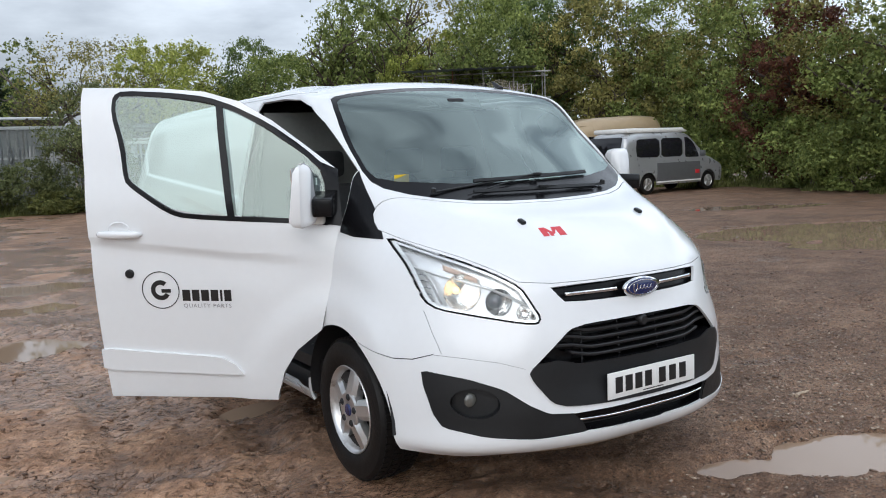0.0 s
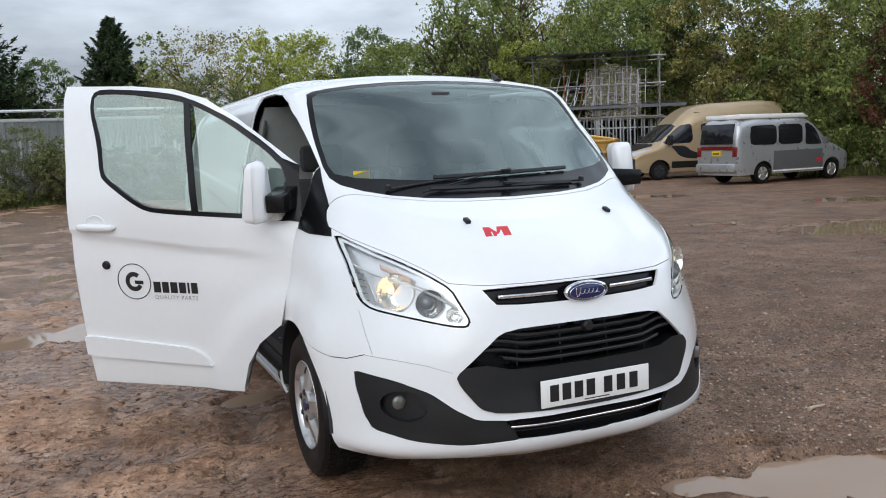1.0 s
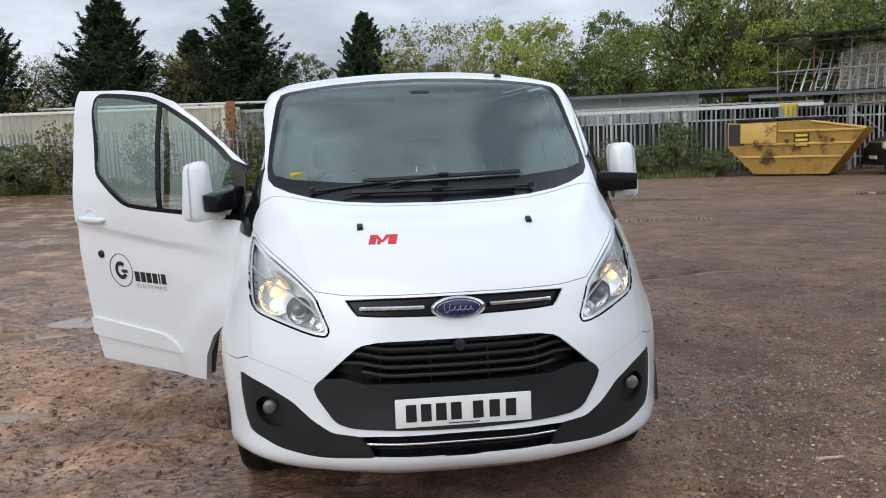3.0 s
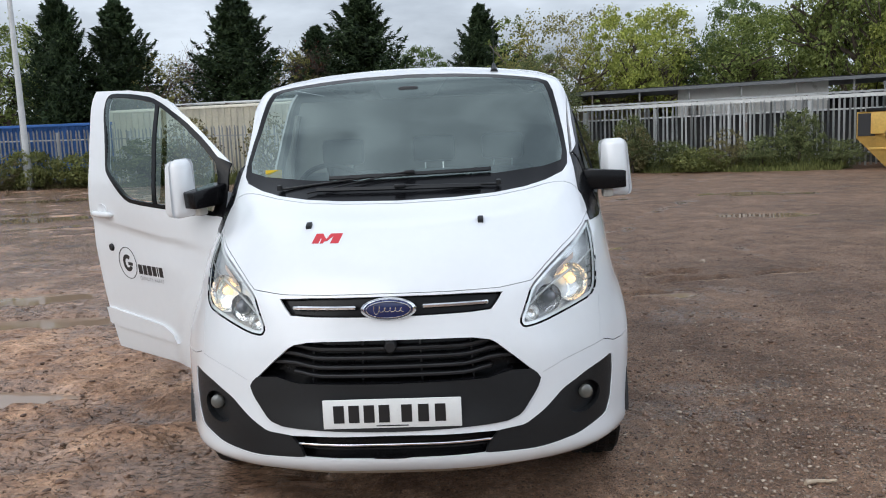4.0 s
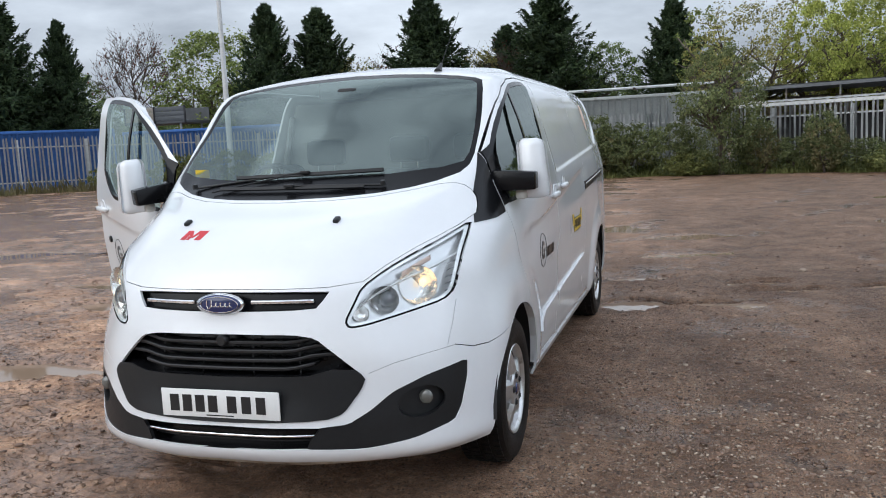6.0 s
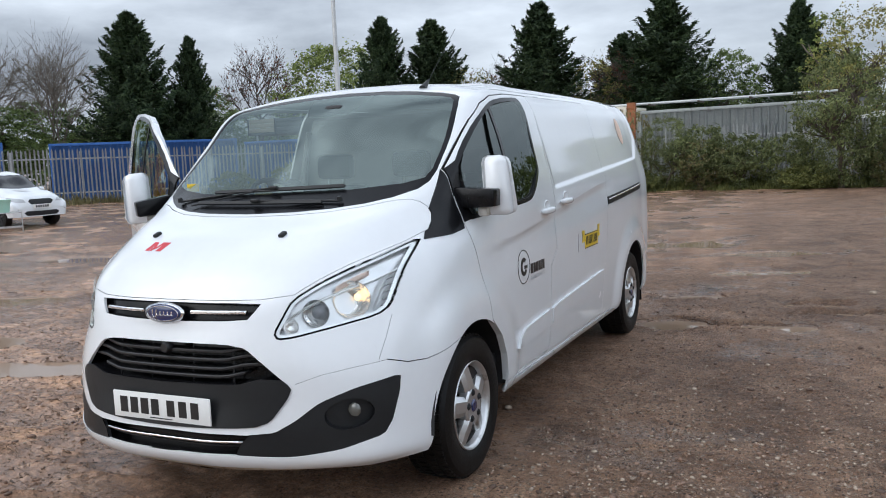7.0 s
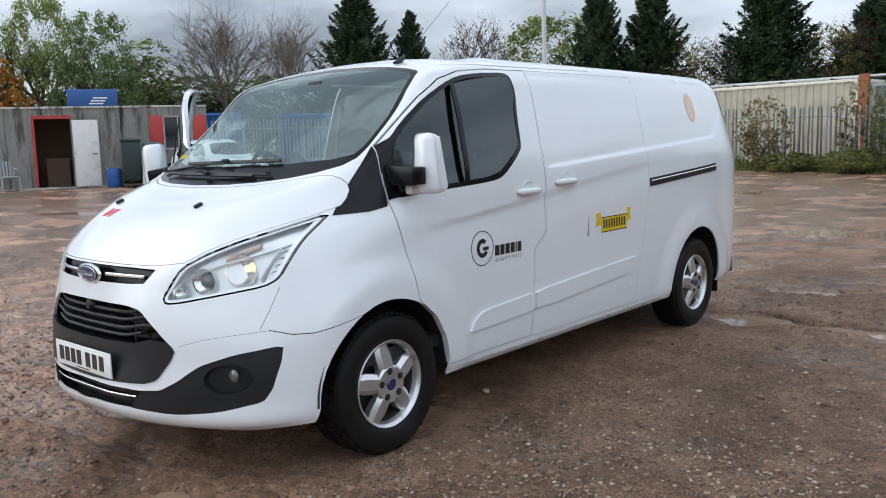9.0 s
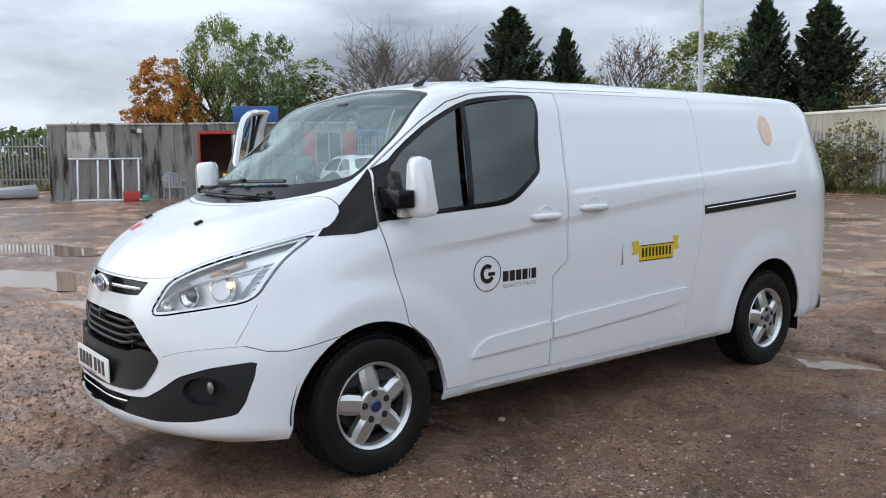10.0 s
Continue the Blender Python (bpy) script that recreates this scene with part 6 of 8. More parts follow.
    bm = bmesh.new()
    vs = box(bm, -.862, -.842, .46, .66, .56, .68, bevel=.004)
    part("red_patch", bm, M_RED, v, "red flank sticker")
    bm = bmesh.new()
    box(bm, -.86, -.835, .40, 2.44, .34, .38)
    part("side_step", bm, M_PLATE, v, "pale sill bar")
    return v


def gold_van():
    v = thing("high_roof_van", "sand-gold high-roof van with black front, parked", "van", group="parked vehicles")
    sk = small_skin([(-1.0, .80, .80, .86, .75, .7), (-.95, 1.0, .88, .93, .80, .8), (-.75, 1.10, .93, .97, .84, .95), (-.40, 1.22, .95, .99, .86, 1.05), (-.12, 1.33, .96, 1.0, .86, 1.12), (.35, 1.70, .96, 1.0, .82, 1.16), (.80, 2.04, .96, 1.0, .79, 1.2), (1.05, 2.28, .96, 1.0, .77, 1.22), (1.5, 2.56, .96, 1.0, .75, 1.22),
                     (2.1, 2.69, .96, 1.0, .74, 1.22), (2.9, 2.73, .96, 1.0, .74, 1.22), (4.7, 2.72, .96, 1.0, .74, 1.22), (4.93, 2.68, .95, .99, .72, 1.22), (4.98, 2.55, .94, .98, .74, 1.22)],
                    [3, 4, 5, 5, 6, 6, 5, 5, 5, 6, 10, 4, 3])
    o = mirrored([(0, 2.03), (.5, 2.01), (.72, 1.95), (.80, 1.70), (.83, 1.42), (.6, 1.36), (0, 1.35)])
    scr = take(sk, cut(sk, o, "front"))
    part("windscreen", thicken(lift(scr, .003), .01), M_DARKGLASS, v, "dark windscreen")
    o = mirrored([(0, 1.34), (.70, 1.33), (.80, 1.24), (.62, 1.10), (0, 1.05)])
    bon = take(sk, cut(sk, o, "front"))
    part("bonnet", thicken(lift(bon, .003), .01), M_BLACK, v, "black bonnet")
    o = mirrored([(0, 1.04), (.50, 1.04), (.60, .86), (.95, .80), (.95, .30), (0, .30)])
    bum = take(sk, cut(sk, o, "front"))
    part("front_bumper", thicken(lift(bum, .004), .01), M_BLACK, v, "black bumper and grille")
    for s in (1, -1):
        o = [(s * .60, .86), (s * .90, .90), (s * .92, 1.14), (s * .66, 1.04)]
        hl = take(sk, cut(sk, o, "front"))
        part("headlamp", thicken(lift(hl, .004), .01), M_HEADL, v, "pale headlamp")
    for view in ("left", "right"):
        panel_from(sk, chaikin([(.12, 1.30), (.55, 1.72), (.90, 1.97), (1.25, 2.0), (1.30, 1.45), (1.2, 1.31)], 1, .12), view, "door_window", M_DARKGLASS, v, "dark door window")
        panel_from(sk, chaikin([(1.62, 1.38), (2.75, 1.38), (2.75, 2.0), (1.62, 2.0)], 1, .1), view, "side_window", M_DARKGLASS, v, "dark side window")
        panel_from(sk, chaikin([(2.9, 1.38), (4.3, 1.38), (4.3, 2.0), (2.9, 2.0)], 1, .1), view, "side_window", M_DARKGLASS, v, "dark side window")
        panel_from(sk, chaikin([(.42, 1.24), (1.0, 1.22), (1.25, 1.0), (1.9, .86), (2.0, .74), (1.1, .74), (.75, .86), (.60, 1.05)], 1, .2), view, "black_graphic", M_INK, v, "black swoosh graphic")
        for c in (0.0, 3.75):
            take(sk, cut(sk, [(c + .40 * math.cos(a), .35 + .40 * math.sin(a)) for a in [2 * math.pi * k / 20 for k in range(20)]], view)).free()
        panel_from(sk, [(.45, .42), (.45, .66), (3.3, .66), (3.3, .42)], view, "lower_cladding", M_BLACK, v, "black lower cladding")
    part("body", sk, M_GOLD, v, "sand-gold body")
    for x in (-.95, .95):
        for y in (0.0, 3.75):
            simple_wheel(v, x + (.02 if x > 0 else -.02), y, .35, .22, M_DARK)
        bm = bmesh.new()
        s = 1 if x > 0 else -1
        box(bm, min(s * .98, s * 1.2), max(s * .98, s * 1.2), .28, .42, 1.25, 1.62, bevel=.04)
        part("wing_mirror", bm, M_BLACK, v, "black wing mirror")
    for s in (1, -1):
        bm = bmesh.new()
        rod(bm, (s * .80, 1.45, 2.42), (s * .80, 4.9, 2.45), .02, seg=6)
        part("roof_rib", bm, M_GOLD, v)
    bm = bmesh.new()
    box(bm, -.26, .26, -1.03, -1.0, .50, .61)
    part("number_plate", bm, M_PLATE, v, "pale plate")
    return v


def small_car():
    v = thing("small_hatchback", "white small hatchback car standing beside the cabin", "car", group="parked vehicles")
    sk = small_skin([(-.66, .55, .62, .66, .55, .5), (-.60, .74, .72, .76, .64, .6), (-.40, .86, .76, .80, .68, .7), (.10, .98, .77, .815, .69, .84), (.32, 1.06, .77, .82, .68, .88), (.80, 1.36, .77, .82, .60, .90), (1.15, 1.46, .77, .82, .58, .92),
                     (1.8, 1.48, .77, .82, .58, .94), (2.4, 1.44, .77, .82, .58, .96), (2.78, 1.28, .76, .80, .60, .97), (2.90, .95, .74, .78, .66, .85)], [3, 4, 5, 4, 5, 5, 6, 6, 5, 4])
    o = mirrored([(0, 1.40), (.40, 1.38), (.52, 1.34), (.62, 1.12), (.60, 1.06), (.3, 1.03), (0, 1.02)])
    scr = take(sk, cut(sk, o, "front"))
    part("windscreen", thicken(lift(scr, .003), .01), M_DARKGLASS, v, "grey windscreen")
    o = mirrored([(0, .74), (.30, .735), (.36, .68), (.28, .60), (0, .60)])
    g = take(sk, cut(sk, o, "front"))
    part("grille", thicken(lift(g, .003), .01), M_BLACK, v, "black grille")
    o = mirrored([(0, .42), (.42, .43), (.50, .38), (.42, .31), (0, .30)])
    g = take(sk, cut(sk, o, "front"))
    part("lower_grille", thicken(lift(g, .003), .01), M_BLACK, v, "black lower grille")
    for s in (1, -1):
        o = [(s * .42, .66), (s * .66, .66), (s * .76, .74), (s * .72, .80), (s * .48, .74)]
        hl = take(sk, cut(sk, o, "front"))
        part("headlamp", thicken(lift(hl, .004), .01), M_HEADL, v, "pale headlamp")
        bm = bmesh.new()
        lathe(bm, [(.001, -.01), (.05, -.01), (.06, .02)], 16)
        part("fog_lamp", bm, M_BLACK, v).matrix_basis = Matrix.Translation((s * .58, -.62, .42)) @ Matrix.Rotation(radians(90), 4, "Z")
        bm = bmesh.new()
        box(bm, min(s * .82, s * .98), max(s * .82, s * .98), .62, .74, .92, 1.04, bevel=.03)
        part("wing_mirror", bm, M_WHITE, v, "white wing mirror")
    for view in ("left", "right"):
        panel_from(sk, chaikin([(.62, .99), (.98, 1.30), (1.20, 1.37), (1.45, 1.38), (1.42, 1.0)], 1, .12), view, "side_window", M_DARKGLASS, v, "dark side window")
        panel_from(sk, chaikin([(1.52, 1.0), (1.55, 1.38), (2.0, 1.38), (2.42, 1.30), (2.52, 1.10), (2.45, 1.02)], 1, .12), view, "side_window", M_DARKGLASS, v, "dark side window")
        for c in (0.0, 2.42):
            take(sk, cut(sk, [(c + .33 * math.cos(a), .29 + .33 * math.sin(a)) for a in [2 * math.pi * k / 20 for k in range(20)]], view)).free()
    part("body", sk, M_WHITE, v, "white body")
    for x in (-.75, .75):
        for y in (0.0, 2.42):
            simple_wheel(v, x + (.03 if x > 0 else -.03), y, .29, .19, M_DARK)
    bm = bmesh.new()
    box(bm, -.26, .26, -.70, -.67, .49, .60)
    pl = part("number_plate", bm, M_PLATE, v, "pale plate with dark bars", smooth=False)
    for k in range(6):
        bm = bmesh.new()
        box(bm, -.19 + k * .065, -.15 + k * .065, -.703, -.70, .515, .575)
        part("plate_bar", bm, M_INK, pl, smooth=False)
    return v


def park(ob, x, y, hx, hy):
    """Front axle at x, y; nose towards hx, hy."""
    ob.matrix_basis = Matrix.Translation((x, y, rise(x, y) - .005)) @ Matrix.Rotation(math.atan2(hx, -hy), 4, "Z")


park(silver_camper(), 19.3, 15.7, .999, .03)
gold = gold_van()
park(gold, 16.6, 20.3, -.98, .19)
gold.matrix_basis = gold.matrix_basis @ Matrix.Diagonal((.97, .96, .93, 1))
park(small_car(), -17.3, 12.1, .994, -.104)


# ---- skip ----
M_SKIP = material("yellow_skip_paint", (0.60, 0.38, 0.09), 0.6, spread=0.2, scale=2.5, bump=0.15, bump_scale=30, dirt=(0.16, 0.08, 0.035), dirt_scale=1.9, dirt_level=0.60, dirt_soft=0.05)
M_RUST = material("brown_rust", (0.11, 0.05, 0.025), 0.85, spread=0.35, scale=5)


def skip():
    v = thing("builders_skip", "yellow rusted steel skip standing before the fence", "skip")
    # long side outline seen from the yard: flat floor, raked ends
    side = [(-1.15, 0.05), (1.05, 0.05), (2.05, 1.30), (.55, 1.52), (.55, 1.58), (-1.95, 1.55), (-1.95, .82)]
    for y, s in ((-.86, 1), (.86, -1)):
        bm = bmesh.new()
        f = bm.faces.new([bm.verts.new((x, y, z)) for x, z in side])
        bmesh.ops.solidify(bm, geom=[f], thickness=.02 * s)
        part("side_wall", bm, M_SKIP, v, "yellow rust-streaked side", smooth=False)
    for name, (x0, z0, x1, z1) in (("floor_plate", (-1.15, .05, 1.05, .05)), ("front_end", (1.05, .05, 2.05, 1.30)), ("rear_end", (-1.95, .82, -1.15, .05))):
        bm = bmesh.new()
        f = bm.faces.new([bm.verts.new(q) for q in ((x0, -.86, z0), (x1, -.86, z1), (x1, .86, z1), (x0, .86, z0))])
        bmesh.ops.solidify(bm, geom=[f], thickness=.02)
        part(name, bm, M_SKIP, v, smooth=False)
    # enclosed hood with its open hatch at one end
    bm = bmesh.new()
    box(bm, -1.97, -1.92, -.86, .86, 1.50, 1.57)
    box(bm, -1.97, -1.92, -.86, -.80, .82, 1.5)
    part("hatch_frame", bm, M_SKIP, v, smooth=False)
    bm = bmesh.new()
    box(bm, -1.55, -.45, -.95, -.87, .95, 1.53, bevel=.015)
    part("side_hatch", bm, M_SKIP, v, "yellow hinged side hatch")
    # dark plate on the wall, painted shade for the hatch opening
    bm = bmesh.new()
    box(bm, -1.93, -1.45, -.885, -.862, .90, 1.52)
    part("opening_shade_plate", bm, M_DARK, v, smooth=False)
    for x in (-1.1, .35):
        for y in (-.45, .45):
            bm = bmesh.new()
            box(bm, x - .62, x + .62, y - .40, y + .40, 1.56, 1.66, bevel=.02)
            part("lid", bm, M_RUBBER, v, "black plastic lid")
    for z, x0, x1 in ((.55, -1.60, 1.42), (.92, -1.2, 1.72), (1.28, -.4, 2.0)):
        bm = bmesh.new()
        box(bm, x0, x1, -.915, -.86, z - .03, z + .03, bevel=.008)
        part("rib", bm, M_SKIP, v)
    bm = bmesh.new()
    rod(bm, (.55, -.88, 1.54), (2.06, -.88, 1.31), .035, seg=8)
    part("top_rail", bm, M_SKIP, v)
    for x in (-.15, 1.15):
        bm = bmesh.new()
        rod(bm, (x, -.86, 1.0), (x, -.98, 1.0), .06, seg=12)
        part("lifting_lug", bm, M_RUST, v)
    bm = bmesh.new()
    box(bm, .05, .50, -.90, -.887, .82, 1.22)
    sg = part("sign_panel", bm, M_INK, v, "dark sign panel with pale bars", smooth=False)
    for k, z in enumerate((1.15, 1.02, .89)):
        bm = bmesh.new()
        box(bm, .10, .45, -.905, -.90, z - .035, z + .035)
        part("sign_bar", bm, M_YELLOW, sg, smooth=False)
    v.matrix_basis = Matrix.Translation((14.0, 21.9, 0)) @ Matrix.Rotation(math.atan2(-1.64, 1.84), 4, "Z") @ Matrix.Diagonal((1.02, 1.0, 1.10, 1))
    return v


skip()
bm = bmesh.new()
rod(bm, (0, 0, 0), (0, 0, .55), .28, .30, seg=20)
tub = part("plastic_tub", bm, M_YELLOW, None)
tub.location = (14.9, 24.2, 1.78)
tagged(tub, "yellow plastic tub on a stack behind the fence", "tub")
bm = bmesh.new()
box(bm, -.5, .5, -.5, .5, 0, 1.78, bevel=.02)
st = part("crate_stack", bm, M_DARK, None)
st.location = (14.9, 24.2, 0)
tagged(st, "dark stacked crates behind the palisade fence", "crates")


# ---- trees, shrubs and weeds ----
def leaf_material(name, dark, light, rough=0.6):
    m = bpy.data.materials.new(name)
    m.use_nodes = True
    n, l = m.node_tree.nodes, m.node_tree.links
    b = n["Principled BSDF"]
    geo = n.new("ShaderNodeNewGeometry")
    ramp = n.new("ShaderNodeValToRGB")
    ramp.color_ramp.elements[0].color = (*dark, 1)
    ramp.color_ramp.elements[1].color = (*light, 1)
    l.new(geo.outputs["Random Per Island"], ramp.inputs["Fac"])
    nz = n.new("ShaderNodeTexNoise")
    nz.inputs["Scale"].default_value = .6
    nz.inputs["Detail"].default_value = 4
    l.new(geo.outputs["Position"], nz.inputs["Vector"])
    mr = n.new("ShaderNodeMapRange")
    mr.inputs["From Min"].default_value, mr.inputs["From Max"].default_value = .3, .7
    mr.inputs["To Min"].default_value, mr.inputs["To Max"].default_value = .65, 1.3
    l.new(nz.outputs["Fac"], mr.inputs["Value"])
    mu = n.new("ShaderNodeVectorMath")
    mu.operation = "SCALE"
    l.new(ramp.outputs["Color"], mu.inputs[0])
    l.new(mr.outputs["Result"], mu.inputs["Scale"])
    l.new(mu.outputs["Vector"], b.inputs["Base Color"])
    b.inputs["Roughness"].default_value = rough
    b.inputs["Specular IOR Level"].default_value = .2
    tr = n.new("ShaderNodeBsdfTranslucent")
    l.new(mu.outputs["Vector"], tr.inputs["Color"])
    mx = n.new("ShaderNodeMixShader")
    mx.inputs["Fac"].default_value = .38
    l.new(b.outputs["BSDF"], mx.inputs[1])
    l.new(tr.outputs["BSDF"], mx.inputs[2])
    l.new(mx.outputs["Shader"], n["Material Output"].inputs["Surface"])
    return m


L_GREEN = leaf_material("mid_green_leaves", (0.092, 0.128, 0.038), (0.345, 0.395, 0.118))
L_DARK = leaf_material("dark_green_leaves", (0.06, 0.095, 0.035), (0.21, 0.27, 0.09))
L_LIGHT = leaf_material("yellow_green_leaves", (0.18, 0.22, 0.045), (0.52, 0.54, 0.14))
L_OLIVE = leaf_material("olive_autumn_leaves", (0.110, 0.110, 0.035), (0.41, 0.37, 0.122))
L_RED = leaf_material("dark_red_leaves", (0.075, 0.03, 0.022), (0.21, 0.09, 0.055))
L_ORANGE = leaf_material("orange_leaves", (0.30, 0.115, 0.02), (0.66, 0.33, 0.07))
L_CONIFER = leaf_material("conifer_needles", (0.016, 0.030, 0.015), (0.075, 0.108, 0.046))
L_WEED = leaf_material("weed_leaves", (0.08, 0.095, 0.03), (0.28, 0.29, 0.10))
L_HEDGE = leaf_material("hedge_leaves", (0.06, 0.078, 0.034), (0.25, 0.275, 0.115))
L_STRAW = leaf_material("straw_weeds", (0.12, 0.105, 0.045), (0.28, 0.25, 0.12))
M_BARK = material("bark", (0.085, 0.065, 0.05), 0.9, spread=0.3, scale=4, bump=0.4, bump_scale=25)
M_PALEBARK = material("pale_bark", (0.15, 0.125, 0.10), 0.9, spread=0.3, scale=4)


def leaf_mesh(name, centres, normals, size, aspect, gen, up=None):
    """Small pointed leaves, one three-cornered blade each."""
    n = len(centres)
    t = gen.normal(size=(n, 3)) if up is None else up + gen.normal(size=(n, 3)) * .35
    a = np.cross(normals, t)
    a /= np.linalg.norm(a, axis=1)[:, None] + 1e-9
    b = np.cross(a, normals)
    b /= np.linalg.norm(b, axis=1)[:, None] + 1e-9
    s = (size * (.6 + .8 * gen.random(n)))[:, None]
    v = np.empty((n, 3, 3))
    v[:, 0] = centres - b * s * aspect * .6 - a * s * .48
    v[:, 1] = centres - b * s * aspect * .6 + a * s * .48
    v[:, 2] = centres + b * s * aspect
    me = bpy.data.meshes.new(name)
    me.from_pydata(v.reshape(-1, 3).tolist(), [], np.arange(3 * n).reshape(n, 3).tolist())
    return me


def tube(verts, faces, p, q, r0, r1, sides=5):
    d = (q - p)
    if d.length < 1e-5:
        return
    z = d.normalized()
    x = z.orthogonal().normalized()
    y = z.cross(x)
    i = len(verts)
    for c, r in ((p, r0), (q, r1)):
        for k in range(sides):
            a = 2 * math.pi * k / sides
            verts.append(tuple(c + x * (r * math.cos(a)) + y * (r * math.sin(a))))
    for k in range(sides):
        faces.append((i + k, i + (k + 1) % sides, i + sides + (k + 1) % sides, i + sides + k))


def grow(verts, faces, p, d, length, r, level, gen, tips, up=.12, spread=.75, kids=(4, 4, 3, 3), wig=.16):
    """A tapered limb that forks."""
    steps = 3 if level < 2 else 2
    q = p
    for s in range(steps):
        d = (d + Vector(gen.normal(size=3).tolist()) * wig + Vector((0, 0, up))).normalized()
        e = q + d * (length / steps)
        tube(verts, faces, q, e, r * (1 - .25 * s / steps), r * (1 - .25 * (s + 1) / steps), 6 if level == 0 else (4 if level < 3 else 3))
        q = e
        if level >= 1:
            tips.append(q.copy())
    if level < len(kids):
        for k in range(kids[level]):
            a = gen.random() * 2 * math.pi
            side = Vector((math.cos(a), math.sin(a), .15 * gen.normal()))
            nd = (d * (1 - spread * .5) + side * spread * (.6 + .5 * gen.random())).normalized()
            start = p + (q - p) * (.45 + .55 * gen.random()) if level > 0 or k else q
            grow(verts, faces, start, nd, length * (.55 + .25 * gen.random()), r * .55, level + 1, gen, tips, up, spread, kids, wig)


def wood_object(name, verts, faces, mat, parent):
    me = bpy.data.meshes.new(name)
    me.from_pydata(verts, [], faces)
    me.shade_smooth()
    me.materials.append(mat)
    ob = new(name, me)
    ob.parent = parent
    return ob


def broadleaf(name, label, h, w, leaf, seed, leaves=9000, size=.17, low=.25, bark=None, gaps=.35):
    gen = np.random.default_rng(seed)
    leaves, size = int(leaves * 1.5), size * .80
    t = thing(name, label, "tree", group="trees round the yard")
    verts, faces, tips = [], [], []
    grow(verts, faces, Vector((0, 0, -.2)), Vector((0, 0, 1)), h * .42, h * .028, 0, gen, tips, .10, .85, (6, 4, 3))
    wood_object("trunk", verts, faces, bark or M_BARK, t)
    # crown: uneven lumps of leaves about the limb ends and over an irregular outline
    lumps = []
    for k in range(190):
        u = gen.random()
        a = gen.random() * 2 * math.pi
        zz = low + (1 - low) * gen.random()
        rad = math.sin(math.pi * min(1, max(.06, (zz - low * .6) / (1.05 - low * .6)))) ** .6
        rr = w * .5 * rad * (.35 + .68 * math.sqrt(u)) * (1 + .25 * noise.noise(Vector((a, zz * 3, seed))))
        lumps.append((rr * math.cos(a), rr * math.sin(a), h * zz * (.96 + .04 * gen.random())))
    tp = np.array([tuple(q) for q in tips if q.z > h * low])
    if len(tp):
        tp = tp[gen.permutation(len(tp))[:90]]
        sc = np.maximum(1, np.hypot(tp[:, 0], tp[:, 1]) / (w * .52))
        tp[:, :2] /= sc[:, None]
        tp[:, 2] = np.minimum(tp[:, 2], h * .97)
        lumps += [tuple(q) for q in tp]
    lumps = np.array(lumps)
    keep = gen.integers(len(lumps), size=leaves)
    rad = w * (.04 + .085 * gen.random(len(lumps)) ** 1.5)
    off = gen.normal(size=(leaves, 3))
    off /= np.linalg.norm(off, axis=1)[:, None]
    shell = (gen.random(leaves) ** .6 * (1 + .35 * gen.random(leaves) ** 4))[:, None]
    c = lumps[keep] + off * shell * rad[keep][:, None] * np.array([1.15, 1.15, .8])
    c[:, 2] = np.maximum(c[:, 2], .1)
    nrm = off + gen.normal(size=off.shape) * .6 + np.array([0, 0, .35])
    nrm /= np.linalg.norm(nrm, axis=1)[:, None]
    me = leaf_mesh("crown", c, nrm, size, .75, gen)
    me.materials.append(leaf)
    ob = new("crown", me)
    ob.parent = t
    return t


def conifer(name, label, h, w, seed, branches=430, per=92):
    """Tiers of sprays that sweep out and lift at their pointed ends."""
    gen = np.random.default_rng(seed)
    t = thing(name, label, "tree", group="trees round the yard")
    verts, faces = [], []
    tube(verts, faces, Vector((0, 0, -.2)), Vector((0, 0, h * .97)), h * .025, .03, 8)
    cs, ns, ups = [], [], []
    for k in range(branches):
        u = .03 + .965 * ((k + gen.random()) / branches) ** .92
        z, a = h * u, gen.random() * 2 * math.pi
        prof = (1 - u) ** .82 * (.82 + .18 * min(1, u / .12)) * 1.10 + .022
        r = w * .5 * prof * (.66 + .46 * gen.random() ** 1.5 + .30 * noise.noise(Vector((math.cos(a) * 1.4, math.sin(a) * 1.4 + u * 7, seed))))
        out, side = np.array((math.cos(a), math.sin(a), 0)), np.array((-math.sin(a), math.cos(a), 0))
        lift_by = .20 + .35 * gen.random() + .5 * u
        if k % 3 == 0:
            tube(verts, faces, Vector((0, 0, z)), Vector((r * .8 * math.cos(a), r * .8 * math.sin(a), z + r * lift_by * .45)), .025, .008, 3)
        f = gen.random(per) ** .62
        wide = (.05 + .17 * r) * np.minimum(1, (1.02 - f) * 1.9)
        g1, g2 = gen.normal(size=per), gen.normal(size=per)
        c = out * (r * f)[:, None] + side * (g1 * wide)[:, None]
        c[:, 2] += z - .10 * r * f + lift_by * r * f * f * .75 + g2 * wide * .42 - np.abs(g1) * wide * .25
        d = out + side * (g1 * .55)[:, None] + np.array((0, 0, .35 + .5 * u))
        cs.append(c)
        ups.append(d)
        ns.append(np.array((0, 0, 1.0)) + out * .3 + gen.normal(size=(per, 3)) * .55)
    c, nn, up = np.concatenate(cs), np.concatenate(ns), np.concatenate(ups)
    c[:, 2] = np.clip(c[:, 2], .05, h)
    nn /= np.linalg.norm(nn, axis=1)[:, None]
    wood_object("trunk", verts, faces, M_BARK, t)
    me = leaf_mesh("crown", c, nn, .105, 1.7, gen, up)
    me.materials.append(L_CONIFER)
    ob = new("crown", me)
    ob.parent = t
    return t


